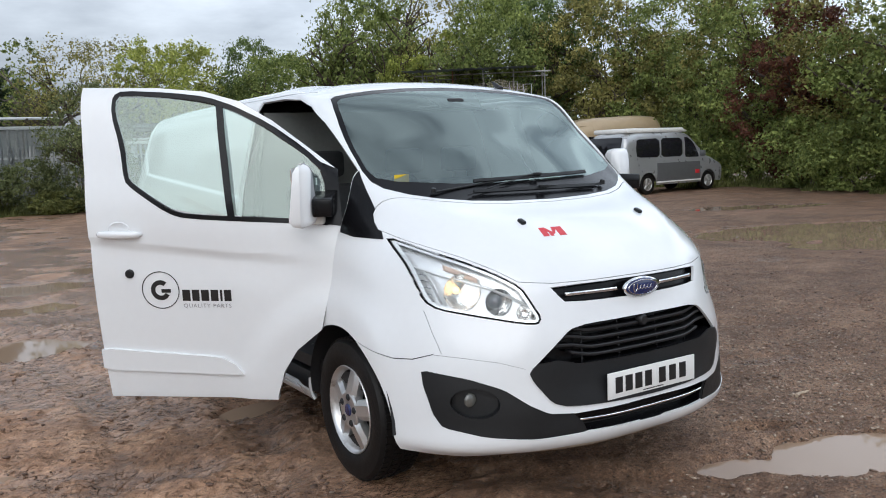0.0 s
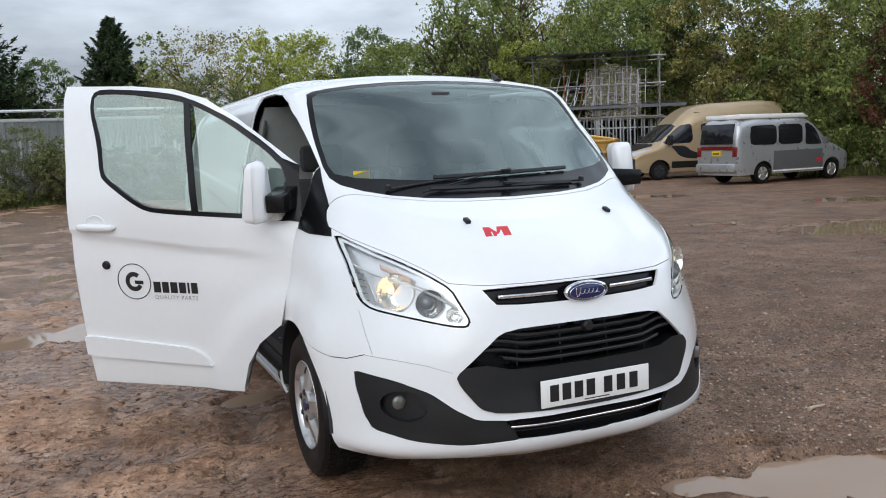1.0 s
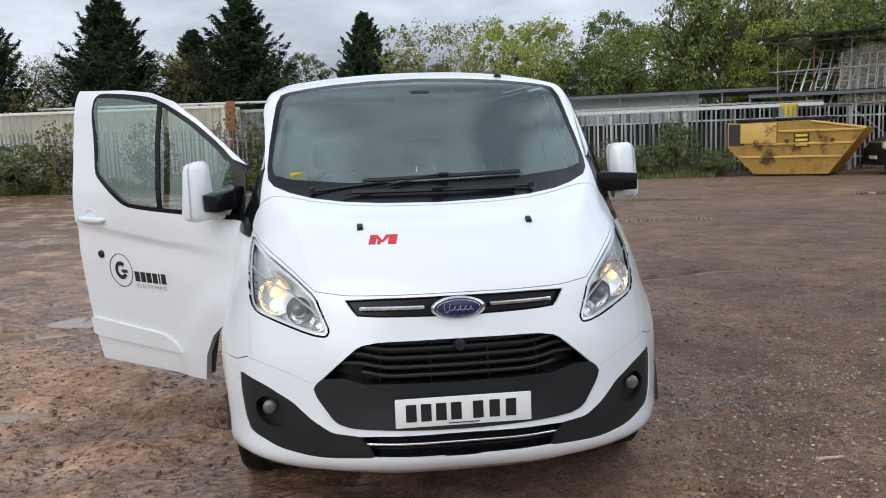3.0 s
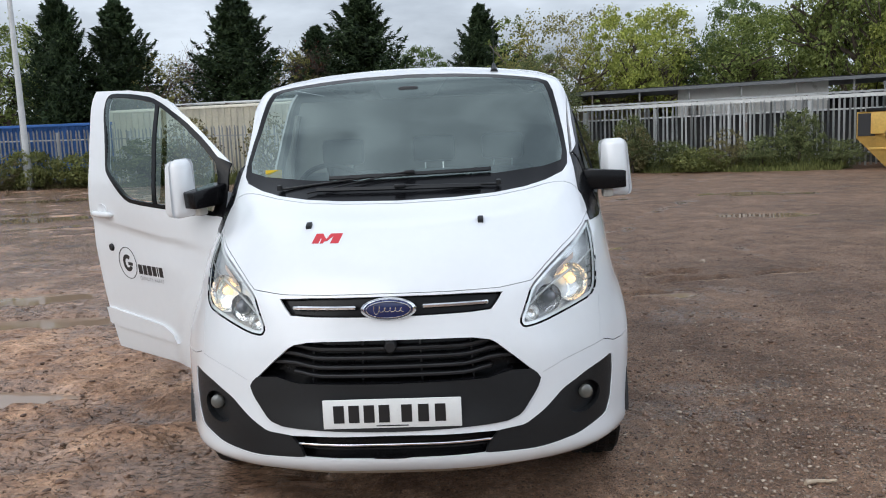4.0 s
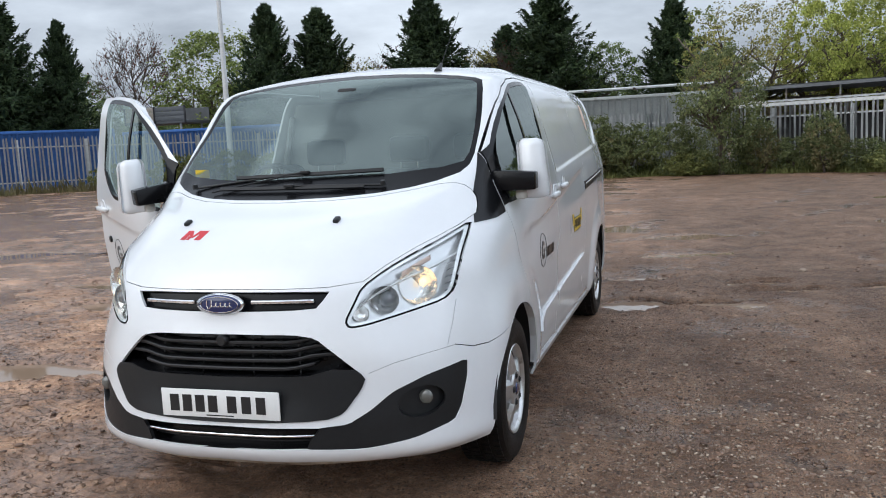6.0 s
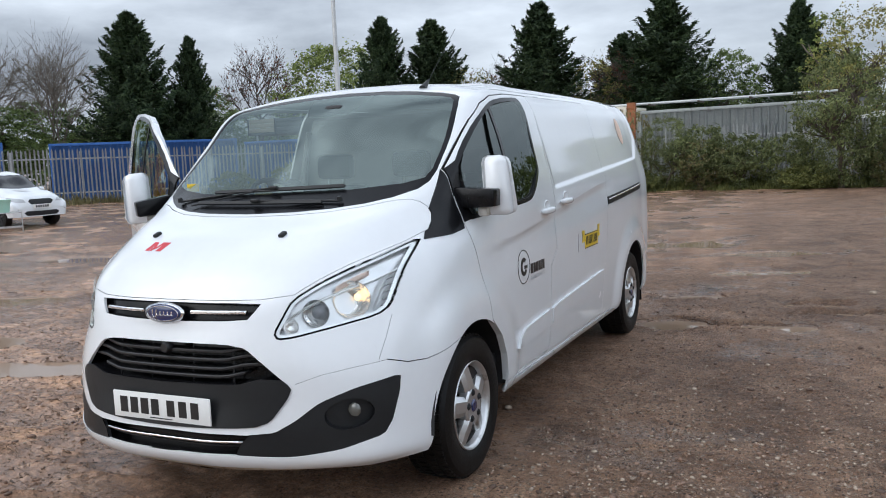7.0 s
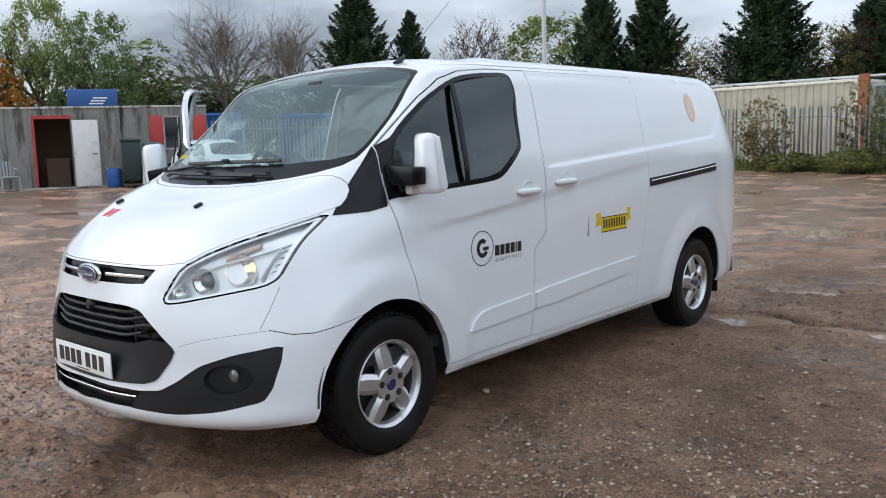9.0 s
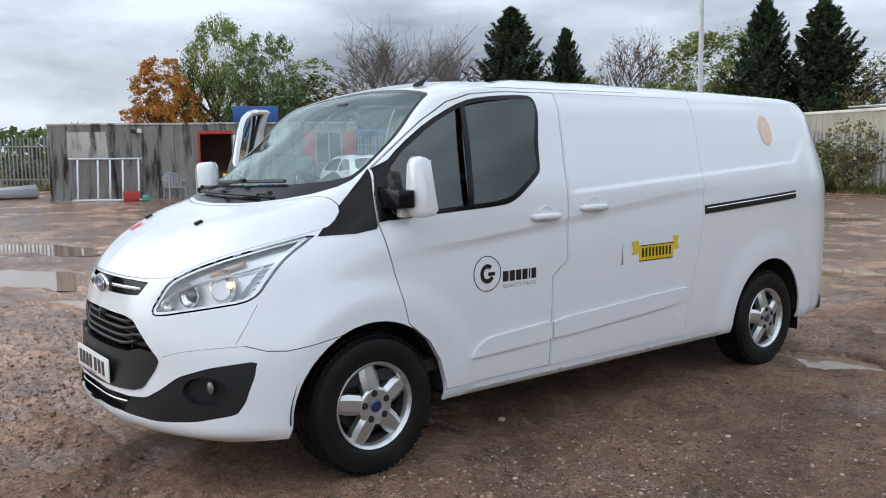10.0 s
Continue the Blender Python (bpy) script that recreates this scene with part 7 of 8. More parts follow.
def bare_tree(name, label, h, seed, leaf=None, count=0, bark=None):
    gen = np.random.default_rng(seed)
    t = thing(name, label, "tree", group="trees round the yard")
    verts, faces, tips = [], [], []
    grow(verts, faces, Vector((0, 0, -.2)), Vector((0, 0, 1)), h * .40, h * .010, 0, gen, tips, .07, .80, (8, 6, 4, 4), .14)
    v = np.array(verts)
    v[:, 2] *= h / v[:, 2].max()
    wood_object("trunk", v.tolist(), faces, bark or M_BARK, t)
    if leaf and count:
        tp = np.array([tuple(q) for q in tips])
        tp[:, 2] *= h / tp[:, 2].max() * .98
        c = tp[gen.integers(len(tp), size=count)] + gen.normal(size=(count, 3)) * .12
        nn = gen.normal(size=(count, 3))
        nn /= np.linalg.norm(nn, axis=1)[:, None]
        me = leaf_mesh("crown", c, nn, .10, .8, gen)
        me.materials.append(leaf)
        ob = new("crown", me)
        ob.parent = t
    return t


def stand(x, y, turn=0.0, s=1.0, sz=None):
    """Where a tree stands on the yard."""
    return Matrix.Translation((x, y, rise(x, y))) @ Matrix.Rotation(turn, 4, "Z") @ Matrix.Diagonal((s, s, sz or s, 1))


def plant(proto, spots):
    """The first spot takes the tree itself, the rest take copies: x, y, height factor, width factor."""
    for k, (x, y, sz, s) in enumerate(spots):
        m = stand(x, y, 1.7 * k + .4, s, sz)
        if k == 0:
            first = m
        else:
            ob = copy_thing(proto, m)
            ob.scale = (s, s, sz)
    proto.matrix_basis = first


H = 9.0
plant(conifer("conifer", "dark green dense conifer behind the fence", H, 8.2, 11), [(-12.1, 40.2, 1.04, 1.0), (-19.9, 36.9, .99, .72), (.6, 42.2, .93, .80), (-31.3, 30.2, 1.04, .95)])
plant(conifer("conifer", "dark green dense conifer behind the fence", H, 8.2, 23), [(-5.8, 41.6, 1.04, 1.05), (-17.6, 38.3, .97, .85), (-29.2, 32.3, .91, .55), (-9.0, 46, .9, .9)])

# rounded broadleaf trees
plant(broadleaf("broadleaf_tree", "mid-green leafy tree behind the fence", 7.5, 6.0, L_GREEN, 31, 12000, .125), [(15.7, 41.0, .95, 1.0), (13.0, 35.5, .86, .9), (22.8, 29.9, 1.05, 1.1), (-24.2, 39.0, 1.06, 1.25), (18.5, 36.0, 1.2, 1.0), (-42.3, 17.6, 1.2, .75), (26, 33, 1.3, 1.2), (19.5, 27.0, 1.1, .9), (16.6, 32.6, 1.32, .95)])
plant(broadleaf("broadleaf_tree", "dark green rounded tree behind the fence", 7.6, 5.2, L_DARK, 32, 11000, .125), [(13.9, 41.2, 1.05, .8), (11.0, 36.2, .72, .65), (-37.1, 18.1, 1.0, .8), (2.0, 44, .8, .8), (-2.6, 41.5, .82, .7), (24.5, 27.5, 1.3, 1.1), (-38.5, 27.5, .62, 1.2), (-34.5, 33.5, .62, 1.2), (-43.5, 24.0, .6, 1.2), (-31.0, 37.5, .6, 1.1), (-37.5, 36.5, .85, 1.0), (-41.5, 33.0, .72, 1.1), (-34.4, 39.5, .82, .9), (-40.5, 21.5, .78, 1.1), (-39.5, 25.0, .66, 1.2)])
plant(broadleaf("broadleaf_tree", "bright yellow-green leafy tree behind the fence", 7.2, 4.6, L_LIGHT, 33, 10000, .12), [(9.0, 37.0, 1.0, 1.0), (6.6, 33.6, .93, .75), (20.5, 31.0, 1.05, .8), (17.2, 30.0, .85, .7)])
plant(broadleaf("thinning_tree", "brown-tinged thinning autumn tree", 7.3, 4.6, L_OLIVE, 34, 5500, .10, .15), [(6.2, 37.6, 1.0, 1.0), (3.4, 32.5, .90, .9), (19.8, 32.2, 1.4, 1.2), (-15.9, 38.9, .84, .8), (-9.3, 41.0, .88, .7)])
plant(broadleaf("thin_tree", "slim grey-green tree with sparse leaves", 7.0, 2.4, L_GREEN, 35, 2600, .12, .12, M_PALEBARK), [(2.1, 35.9, 1.0, 1.0), (-39.5, 22.2, 1.0, 1.6), (9.5, 40, .9, 1.3)])
plant(broadleaf("autumn_tree", "orange-leaved autumn tree beyond the cabin", 6.6, 4.2, L_ORANGE, 36, 9000, .14, .15), [(-41.5, 13.9, 1.0, 1.0)])
# the dense belt that stands over the parked vans, leaves down to the ground
plant(broadleaf("belt_tree", "dense yellow-green roadside tree reaching the ground", 7.2, 6.2, L_OLIVE, 41, 16500, .115, .03), [(23.8, 24.6, 1.15, 1.0), (22.5, 11.0, .95, 1.0), (25.0, 19.0, 1.1, 1.0), (21.5, 5.5, 1.0, 1.1)])
plant(broadleaf("belt_tree", "dense green roadside tree reaching the ground", 7.0, 6.0, L_GREEN, 42, 16500, .115, .03), [(23.2, 16.2, 1.05, 1.0), (20.5, 8.4, 1.0, .95), (25.5, 21.5, 1.2, 1.1), (22.0, 1.0, 1.0, 1.1)])
plant(broadleaf("belt_tree", "dark red-leaved tree among green ones", 6.2, 5.0, L_RED, 43, 12000, .115, .03), [(22.6, 13.8, .95, .95)])
plant(broadleaf("belt_shrub", "low dark green shrub at the foot of trees", 2.2, 3.6, L_GREEN, 44, 6000, .10, .02), [(20.6, 12.0, 1.0, 1.0), (19.7, 10.0, .9, .9), (22.6, 17.6, 1.1, 1.0), (19.4, 6.6, 1.0, 1.0), (18.9, 3.2, 1.0, 1.1), (24, 14.6, 1.2, 1.1), (18.6, -1.0, 1.1, 1.1)])
# bare trees
plant(bare_tree("bare_tree", "tall bare pale-barked tree, few twig ends", 9.4, 51, None, 0, M_PALEBARK), [(-36.1, 24.8, 1.0, .72), (-34.0, 27.4, .96, .55), (-41.5, 28.4, 1.05, .75), (-39.1, 31.7, 1.02, .6)])
plant(bare_tree("bare_tree", "bare dark tree with a few reddish leaves", 8.4, 52, L_RED, 900), [(-27.6, 36.4, 1.02, .75), (-9.0, 43.0, .85, .8), (-15.0, 43.0, .85, .8)])

# shrubs in front of and through the fence
plant(broadleaf("hedge_shrub", "tall grey-green willowy shrub against the fence", 4.2, 3.6, L_HEDGE, 61, 8000, .085, .03), [(2.5, 25.9, 1.0, .85), (-3.2, 27.2, .62, .6)])
plant(broadleaf("hedge_shrub", "green bushy shrub against the fence", 2.6, 3.0, L_HEDGE, 62, 6000, .10, .02), [(-.6, 27.0, .72, .8), (.9, 26.7, .70, .7), (4.8, 26.0, .45, .6), (9.6, 23.7, .42, .6), (-1.9, 27.3, .85, .8), (6.7, 25.0, .40, .6), (-12.5, 28.2, .7, 1.0), (11.6, 22.9, .35, .5), (5.6, 25.7, .75, .45), (10.5, 23.5, .72, .5), (3.6, 26.3, .7, .5)])
plant(broadleaf("weed_clump", "straw-coloured tall weeds against the fence", 2.0, 1.8, L_STRAW, 63, 1300, .09, .03), [(5.6, 25.2, .8, .8), (-1.8, 26.9, .9, 1.0), (-7.6, 27.5, 1.3, 1.0), (8.4, 24.0, .7, .7), (-10.8, 27.9, 1.3, 1.2), (-18.0, 27.2, .7, 1.0), (3.8, 26.0, .8, .6), (-4.6, 28.4, 1.5, .9)])
plant(broadleaf("bramble_bush", "low green bramble by the far fence", 1.3, 2.6, L_WEED, 64, 3500, .10, .02), [(-19.5, 27.6, 1.0, 1.0), (-17.0, 27.8, 1.1, .9), (-36.6, 6.0, 1.0, .9), (-15.0, 28.2, 1.0, 1.0), (-21.5, 25.8, .8, .8), (7.6, 24.2, .6, .8), (1.6, 26.2, .6, .8), (-4.4, 26.9, .6, .9), (-6.6, 27.2, .5, .8)])


# verge grass and weeds: blades along the fence foot
def verge(name, pts, depth, count, hmax, leaf, label, seed):
    gen = np.random.default_rng(seed)
    pts = [Vector(p) for p in pts]
    seg = [(b - a).length for a, b in zip(pts, pts[1:])]
    v, f = [], []
    for k in range(count):
        s = gen.random() * sum(seg)
        for a, b, ln in zip(pts, pts[1:], seg):
            if s < ln:
                break
            s -= ln
        d = (b - a).normalized()
        n = Vector((d.y, -d.x))
        u = gen.random() ** 1.4
        p = a + d * s + n * (depth * u * (.7 + .6 * noise.noise(Vector((s * .8, seed, 0)))) - .25)
        h = hmax * (.25 + .75 * gen.random()) * (1 - .75 * u) * (.7 + .6 * noise.noise(Vector((p.x * .7, p.y * .7, 2))) + .3)
        z = rise(p.x, p.y)
        lean = gen.normal(size=2) * .25 * h
        w = .012 + .02 * gen.random()
        a2 = gen.random() * 3.14
        wx, wy = w * math.cos(a2), w * math.sin(a2)
        i = len(v)
        v += [(p.x - wx, p.y - wy, z), (p.x + wx, p.y + wy, z), (p.x + wx * .7 + lean[0] * .5, p.y + wy * .7 + lean[1] * .5, z + h * .6), (p.x + lean[0], p.y + lean[1], z + h)]
        f.append((i, i + 1, i + 2, i + 3))
    me = bpy.data.meshes.new(name)
    me.from_pydata(v, [], f)
    me.materials.append(leaf)
    return tagged(new(name, me), label, "grass", kind="stuff")


verge("verge_grass", [(-13.5, 28.7), (-4, 27.6), (4.2, 26.7), (11.6, 22.7)], 1.5, 16000, .6, L_WEED, "green grass and weeds along the fence foot", 71)
verge("belt_grass", [(19.5, 19.0), (21.5, 14.0), (19.8, 8.0), (18.0, 0), (17, -6)], 1.6, 9000, .45, L_WEED, "green grass along the foot of the trees", 72)
verge("corner_grass", [(-37.2, 0), (-30.5, 12), (-27, 19.6), (-22.3, 25.2), (-19, 27.8), (-13.6, 28.6)], 1.2, 7000, .6, L_STRAW, "straw and green grass along the yard fence", 73)


# far woods close the horizon all round
def far_woods():
    gen = np.random.default_rng(81)
    n = 64000
    a = gen.random(n) * 2 * math.pi
    top = np.array([3.9 + 1.3 * noise.noise(Vector((math.cos(q) * 6, math.sin(q) * 6, 1))) + .9 * noise.noise(Vector((math.cos(q) * 25, math.sin(q) * 25, 4))) for q in a])
    r = 62 + 8 * gen.random(n)
    c = np.stack([r * np.cos(a), r * np.sin(a) + 5, top * gen.random(n) ** .7 + .3], 1)
    nn = gen.normal(size=(n, 3))
    nn /= np.linalg.norm(nn, axis=1)[:, None]
    me = leaf_mesh("far_woods", c, nn, .40, .8, gen)
    me.materials.append(L_DARK)
    return tagged(new("far_woods", me), "distant belt of dark green woods round the yard", "woods", kind="stuff")


far_woods()


# ---- the steel site cabin ----
def streaked(name, base, stain, level=.56, scale=(3.2, 3.2, .35)):
    """Painted steel with stains that run downwards."""
    m = material(name, base, 0.6, spread=0.14, scale=1.5, rough_spread=.1)
    n, l = m.node_tree.nodes, m.node_tree.links
    b = n["Principled BSDF"]
    co = n.new("ShaderNodeTexCoord")
    mp = n.new("ShaderNodeMapping")
    mp.inputs["Scale"].default_value = scale
    l.new(co.outputs["Object"], mp.inputs["Vector"])
    nz = n.new("ShaderNodeTexNoise")
    nz.inputs["Scale"].default_value = 1.0
    nz.inputs["Detail"].default_value = 8
    nz.inputs["Roughness"].default_value = .62
    l.new(mp.outputs["Vector"], nz.inputs["Vector"])
    mr = n.new("ShaderNodeMapRange")
    mr.inputs["From Min"].default_value, mr.inputs["From Max"].default_value = level, level + .14
    l.new(nz.outputs["Fac"], mr.inputs["Value"])
    mx = n.new("ShaderNodeMix")
    mx.data_type = "RGBA"
    old = b.inputs["Base Color"].links[0].from_socket
    l.new(mr.outputs["Result"], mx.inputs["Factor"])
    l.new(old, mx.inputs["A"])
    mx.inputs["B"].default_value = (*stain, 1)
    l.new(mx.outputs["Result"], b.inputs["Base Color"])
    return m


M_CABIN = streaked("stained_cabin_steel", (0.46, 0.44, 0.40), (0.045, 0.036, 0.028), .49, (3.4, 3.4, .5))
M_CREAM = streaked("cream_container", (0.78, 0.74, 0.62), (0.26, 0.16, 0.10), .67)
M_BLUEC = streaked("blue_container", (0.035, 0.12, 0.36), (0.10, 0.08, 0.07), .64)
M_REDP = material("red_shutter_paint", (0.40, 0.035, 0.03), 0.5, spread=0.2)
M_DOORW = material("white_door_paint", (0.68, 0.67, 0.64), 0.5, spread=0.06, dirt=(.3, .27, .22), dirt_scale=3, dirt_level=.68)
M_ROOM = material("brown_cabin_inside", (0.16, 0.10, 0.07), 0.8, spread=0.3, scale=2)
M_ALU = material("ladder_aluminium", (0.62, 0.63, 0.63), 0.4, metal=0.6, spread=0.06)
M_BIN = material("dark_green_bin", (0.018, 0.032, 0.030), 0.5, spread=0.15)
M_TURQ = material("turquoise_plastic", (0.10, 0.36, 0.32), 0.5, spread=0.1)
M_BLUEP = material("blue_plastic", (0.02, 0.085, 0.28), 0.45, spread=0.1)
M_GREYP = material("grey_plastic", (0.34, 0.35, 0.36), 0.5, spread=0.1)

CAB = Matrix.Translation((-25.8, 4.15, .31)) @ Matrix.Rotation(math.atan2(10.75, 5.6), 4, "Z")   # x along the front wall, y back


def rib_wall(bm, x0, x1, z0, z1, y=0.0, pitch=.56, d=.035):
    """Folded sheet: broad pans with shallow ribs."""
    k = math.ceil(x0 / pitch)
    pts = [(x0, 0.0)]
    while k * pitch < x1 - .08:
        c = k * pitch
        if c > x0 + .08:
            pts += [(c - .06, 0), (c - .03, d), (c + .03, d), (c + .06, 0)]
        k += 1
    pts.append((x1, 0.0))
    lo = [bm.verts.new((x, y - q, z0)) for x, q in pts]
    hi = [bm.verts.new((x, y - q, z1)) for x, q in pts]
    for i in range(len(pts) - 1):
        bm.faces.new((lo[i], lo[i + 1], hi[i + 1], hi[i]))


cabin = thing("site_cabin", "grey stained steel site cabin with open doorway and red shutters", "cabin", CAB)
X0, X1, HT = .45, 10.5, 2.48
bm = bmesh.new()
for a, b, z0, z1 in ((X0, 5.25, 0, HT), (5.25, 6.3, 2.18, HT), (6.3, 9.12, 0, HT), (9.12, 10.0, 2.17, HT), (9.12, 10.0, 0, 1.15), (10.0, X1, 0, HT)):
    rib_wall(bm, a, b, z0, z1)
bmesh.ops.solidify(bm, geom=bm.faces[:], thickness=-.03)
part("front_wall", bm, M_CABIN, cabin, "ribbed stained front wall", smooth=False)
bm = bmesh.new()
box(bm, X0, X0 + .05, .02, 2.44, 0, HT)
part("end_wall", bm, M_CABIN, cabin, smooth=False)
bm = bmesh.new()
box(bm, X1 - .05, X1, .02, 2.44, 0, HT)
part("end_wall", bm, M_CABIN, cabin, smooth=False)
bm = bmesh.new()
box(bm, X0, X1, 2.40, 2.44, 0, HT)
part("back_wall", bm, M_ROOM, cabin, smooth=False)
bm = bmesh.new()
box(bm, X0 - .02, X1 + .02, -.05, 2.46, HT, HT + .07, bevel=.015)
part("roof", bm, M_CABIN, cabin)
bm = bmesh.new()
box(bm, X0, X1, .0, 2.44, -.10, .0)
part("floor_frame", bm, M_DARK, cabin, smooth=False)
bm = bmesh.new()
box(bm, X0 - .01, X1 + .01, -.06, .0, -.08, .03)
part("sill_beam", bm, M_CABIN, cabin, smooth=False)
# doorway, red frame, white leaf folded back
bm = bmesh.new()
box(bm, 5.20, 5.27, -.06, .04, 0, 2.25)
box(bm, 5.20, 6.34, -.065, .04, 2.17, 2.27)
part("door_frame", bm, M_REDP, cabin, "red door frame", smooth=False)
bm = bmesh.new()
box(bm, 6.36, 7.12, -.14, -.09, .02, 2.12, bevel=.01)
leaf = part("door_leaf", bm, M_DOORW, cabin, "white door folded open")
bm = bmesh.new()
rod(bm, (6.9, -.17, 1.05), (7.05, -.17, 1.05), .015, seg=8)
part("door_handle", bm, M_DARK, leaf)
bm = bmesh.new()
box(bm, 5.4, 6.2, 1.2, 1.7, .85, .92)
box(bm, 5.45, 6.15, 1.22, 1.68, 0, .85)
part("inner_counter", bm, M_ROOM, cabin, "brown counter inside", smooth=False)
# boarded window, wall lamps
bm = bmesh.new()
box(bm, 1.12, 2.26, -.06, -.036, 1.42, 2.26, bevel=.006)
part("shutter_board", bm, M_CABIN, cabin, "grey boarded window")
for q in ((1.06, 1.12, 1.38, 2.30), (2.26, 2.32, 1.38, 2.30)):
    bm = bmesh.new()
    box(bm, q[0], q[1], -.07, -.03, q[2], q[3])
    part("shutter_frame", bm, M_CABIN, cabin, smooth=False)
for x in (3.15, 3.35):
    bm = bmesh.new()
    box(bm, x - .07, x + .07, -.14, -.03, 2.22, 2.36, bevel=.01)
    part("wall_lamp", bm, M_DOORW if x > 3.2 else M_DARK, cabin, "small wall lamp")
# window with red shutters
bm = bmesh.new()
box(bm, 9.10, 10.02, -.05, .0, 1.10, 1.16)
box(bm, 9.10, 10.02, -.05, .0, 2.16, 2.21)
box(bm, 9.10, 9.15, -.05, .0, 1.1, 2.2)
box(bm, 9.97, 10.02, -.05, .0, 1.1, 2.2)
box(bm, 9.55, 9.59, -.05, .0, 1.1, 2.2)
part("window_frame", bm, M_GREYP, cabin, "grey window frame", smooth=False)
bm = bmesh.new()
box(bm, 9.13, 10.0, -.015, -.005, 1.12, 2.18)
part("window_pane", bm, M_DARKGLASS, cabin, "dark window pane", smooth=False)
for x in (8.68, 10.04):
    bm = bmesh.new()
    box(bm, x, x + .42, -.085, -.045, 1.12, 2.22, bevel=.008)
    part("red_shutter", bm, M_REDP, cabin, "red steel shutter")


def beside(ob, x, y, z=0.0, turn=0.0):
    """Stands something before the cabin's front wall."""
    p = CAB @ Vector((x, y, 0))
    ob.matrix_basis = Matrix.Translation((p.x, p.y, rise(p.x, p.y) + z)) @ Matrix.Rotation(math.atan2(10.75, 5.6) + turn, 4, "Z")
    return ob


# aluminium gate frames leaning on the cabin
for x, w in ((1.25, 1.05), (2.33, 1.05)):
    fr = thing("ladder_frame", "pale aluminium frame leaning against the cabin", "frame", group="leaning frames")
    for px in ((.12, .75) if x < 2 else (.05, .45, .95)):
        bm = bmesh.new()
        box(bm, px - .03, px + .03, -.02, .02, .06, 1.38, bevel=.006)
        part("upright", bm, M_ALU, fr)
    bm = bmesh.new()
    rod(bm, (-.15, 0, 1.40), (w, 0, 1.40), .035, seg=10)
    part("top_rail", bm, M_ALU, fr)
    bm = bmesh.new()
    box(bm, -.05, w, -.03, .03, .0, .06, bevel=.008)
    part("bottom_rail", bm, M_ALU, fr)
    beside(fr, x, -.38)
    fr.matrix_basis = fr.matrix_basis @ Matrix.Rotation(radians(-10), 4, "X")


# chair, crate, can
def plastic_chair():
    c = thing("plastic_chair", "grey plastic garden chair by the cabin wall", "chair")
    bm = bmesh.new()
    box(bm, -.22, .22, -.22, .22, .40, .43, bevel=.012)
    part("seat", bm, M_GREYP, c)
    bm = bmesh.new()
    pts = [(.24 * math.cos(a), .20 + .10 * math.sin(a) * .6, .60 + .27 * math.sin(a)) for a in [math.pi * k / 14 for k in range(-3, 18)]]
    for a, b in zip(pts, pts[1:]):
        rod(bm, a, b, .022, seg=8)
    part("back_frame", bm, M_GREYP, c)
    for k in range(5):
        bm = bmesh.new()
        box(bm, -.15 + k * .075 - .022, -.15 + k * .075 + .022, .20, .215, .43, .83)
        part("back_slat", bm, M_GREYP, c, smooth=False)
    for x in (-.20, .20):
        for y in (-.20, .20):
            bm = bmesh.new()
            rod(bm, (x * 1.1, y * 1.1, 0), (x, y, .41), .02, .025, seg=8)
            part("leg", bm, M_GREYP, c)
        bm = bmesh.new()
        rod(bm, (x * 1.15, -.2, .62), (x * 1.15, .2, .64), .022, seg=8)
        part("armrest", bm, M_GREYP, c)
    return c


chair = beside(plastic_chair(), 4.45, -.55, 0, .5)
chair.matrix_basis = chair.matrix_basis @ Matrix.Diagonal((1.25, 1.1, 1.05, 1))
bm = bmesh.new()
box(bm, -.25, .25, -.17, .17, 0, .32, bevel=.02)
beside(tagged(part("plastic_crate", bm, M_REDP, None), "red plastic crate on the ground by the cabin", "crate"), 3.05, -.30)
bm = bmesh.new()
box(bm, -.10, .10, -.07, .07, 0, .20, bevel=.02)
rod(bm, (.06, 0, .2), (.06, 0, .26), .025, seg=10)
beside(tagged(part("fuel_can", bm, M_TURQ, None), "small green fuel can standing by the crate", "can"), 3.5, -.42)


# bins and barrel
def wheelie_bin():
    b = thing("wheelie_bin", "dark green wheelie bin with closed lid", "bin")
    bm = bmesh.new()
    box(bm, -.29, .29, -.32, .32, .12, 1.36, bevel=.03)
    for v in bm.verts:
        k = .78 + .22 * (v.co.z - .12) / 1.24
        v.co.x *= k
        v.co.y *= k
    part("tub", bm, M_BIN, b)
    bm = bmesh.new()
    box(bm, -.32, .32, -.36, .36, 1.36, 1.44, bevel=.025)
    part("lid", bm, M_BIN, b)
    for x in (-.22, .22):
        bm = bmesh.new()
        rod(bm, (x - .03, .24, .12), (x + .03, .24, .12), .11, seg=16)
        part("wheel", bm, M_RUBBER, b)
    return b


beside(wheelie_bin(), 8.05, -.55, .08)
bm = bmesh.new()
box(bm, -.28, .28, -.28, .28, 0, 1.25, bevel=.05)
for z in (.25, .55, .85, 1.1):
    box(bm, -.295, .295, -.295, .295, z - .03, z + .03, bevel=.02)
beside(tagged(part("water_butt", bm, material("green_tank", (0.06, 0.13, 0.12), 0.5, spread=.12), None), "ribbed dull green water tank by the cabin", "tank"), 8.68, -.5, .16)
bm = bmesh.new()
lathe(bm, [(.001, 0), (.20, 0), (.22, .04), (.235, .22), (.225, .26), (.235, .30), (.235, .52), (.215, .58), (.16, .61), (.001, .61)], 28, "z")
beside(tagged(part("plastic_barrel", bm, M_BLUEP, None), "blue plastic barrel standing by the cabin", "barrel"), 7.48, -.45)
pal = thing("pallet", "low dark wooden pallet under the bins", "pallet")
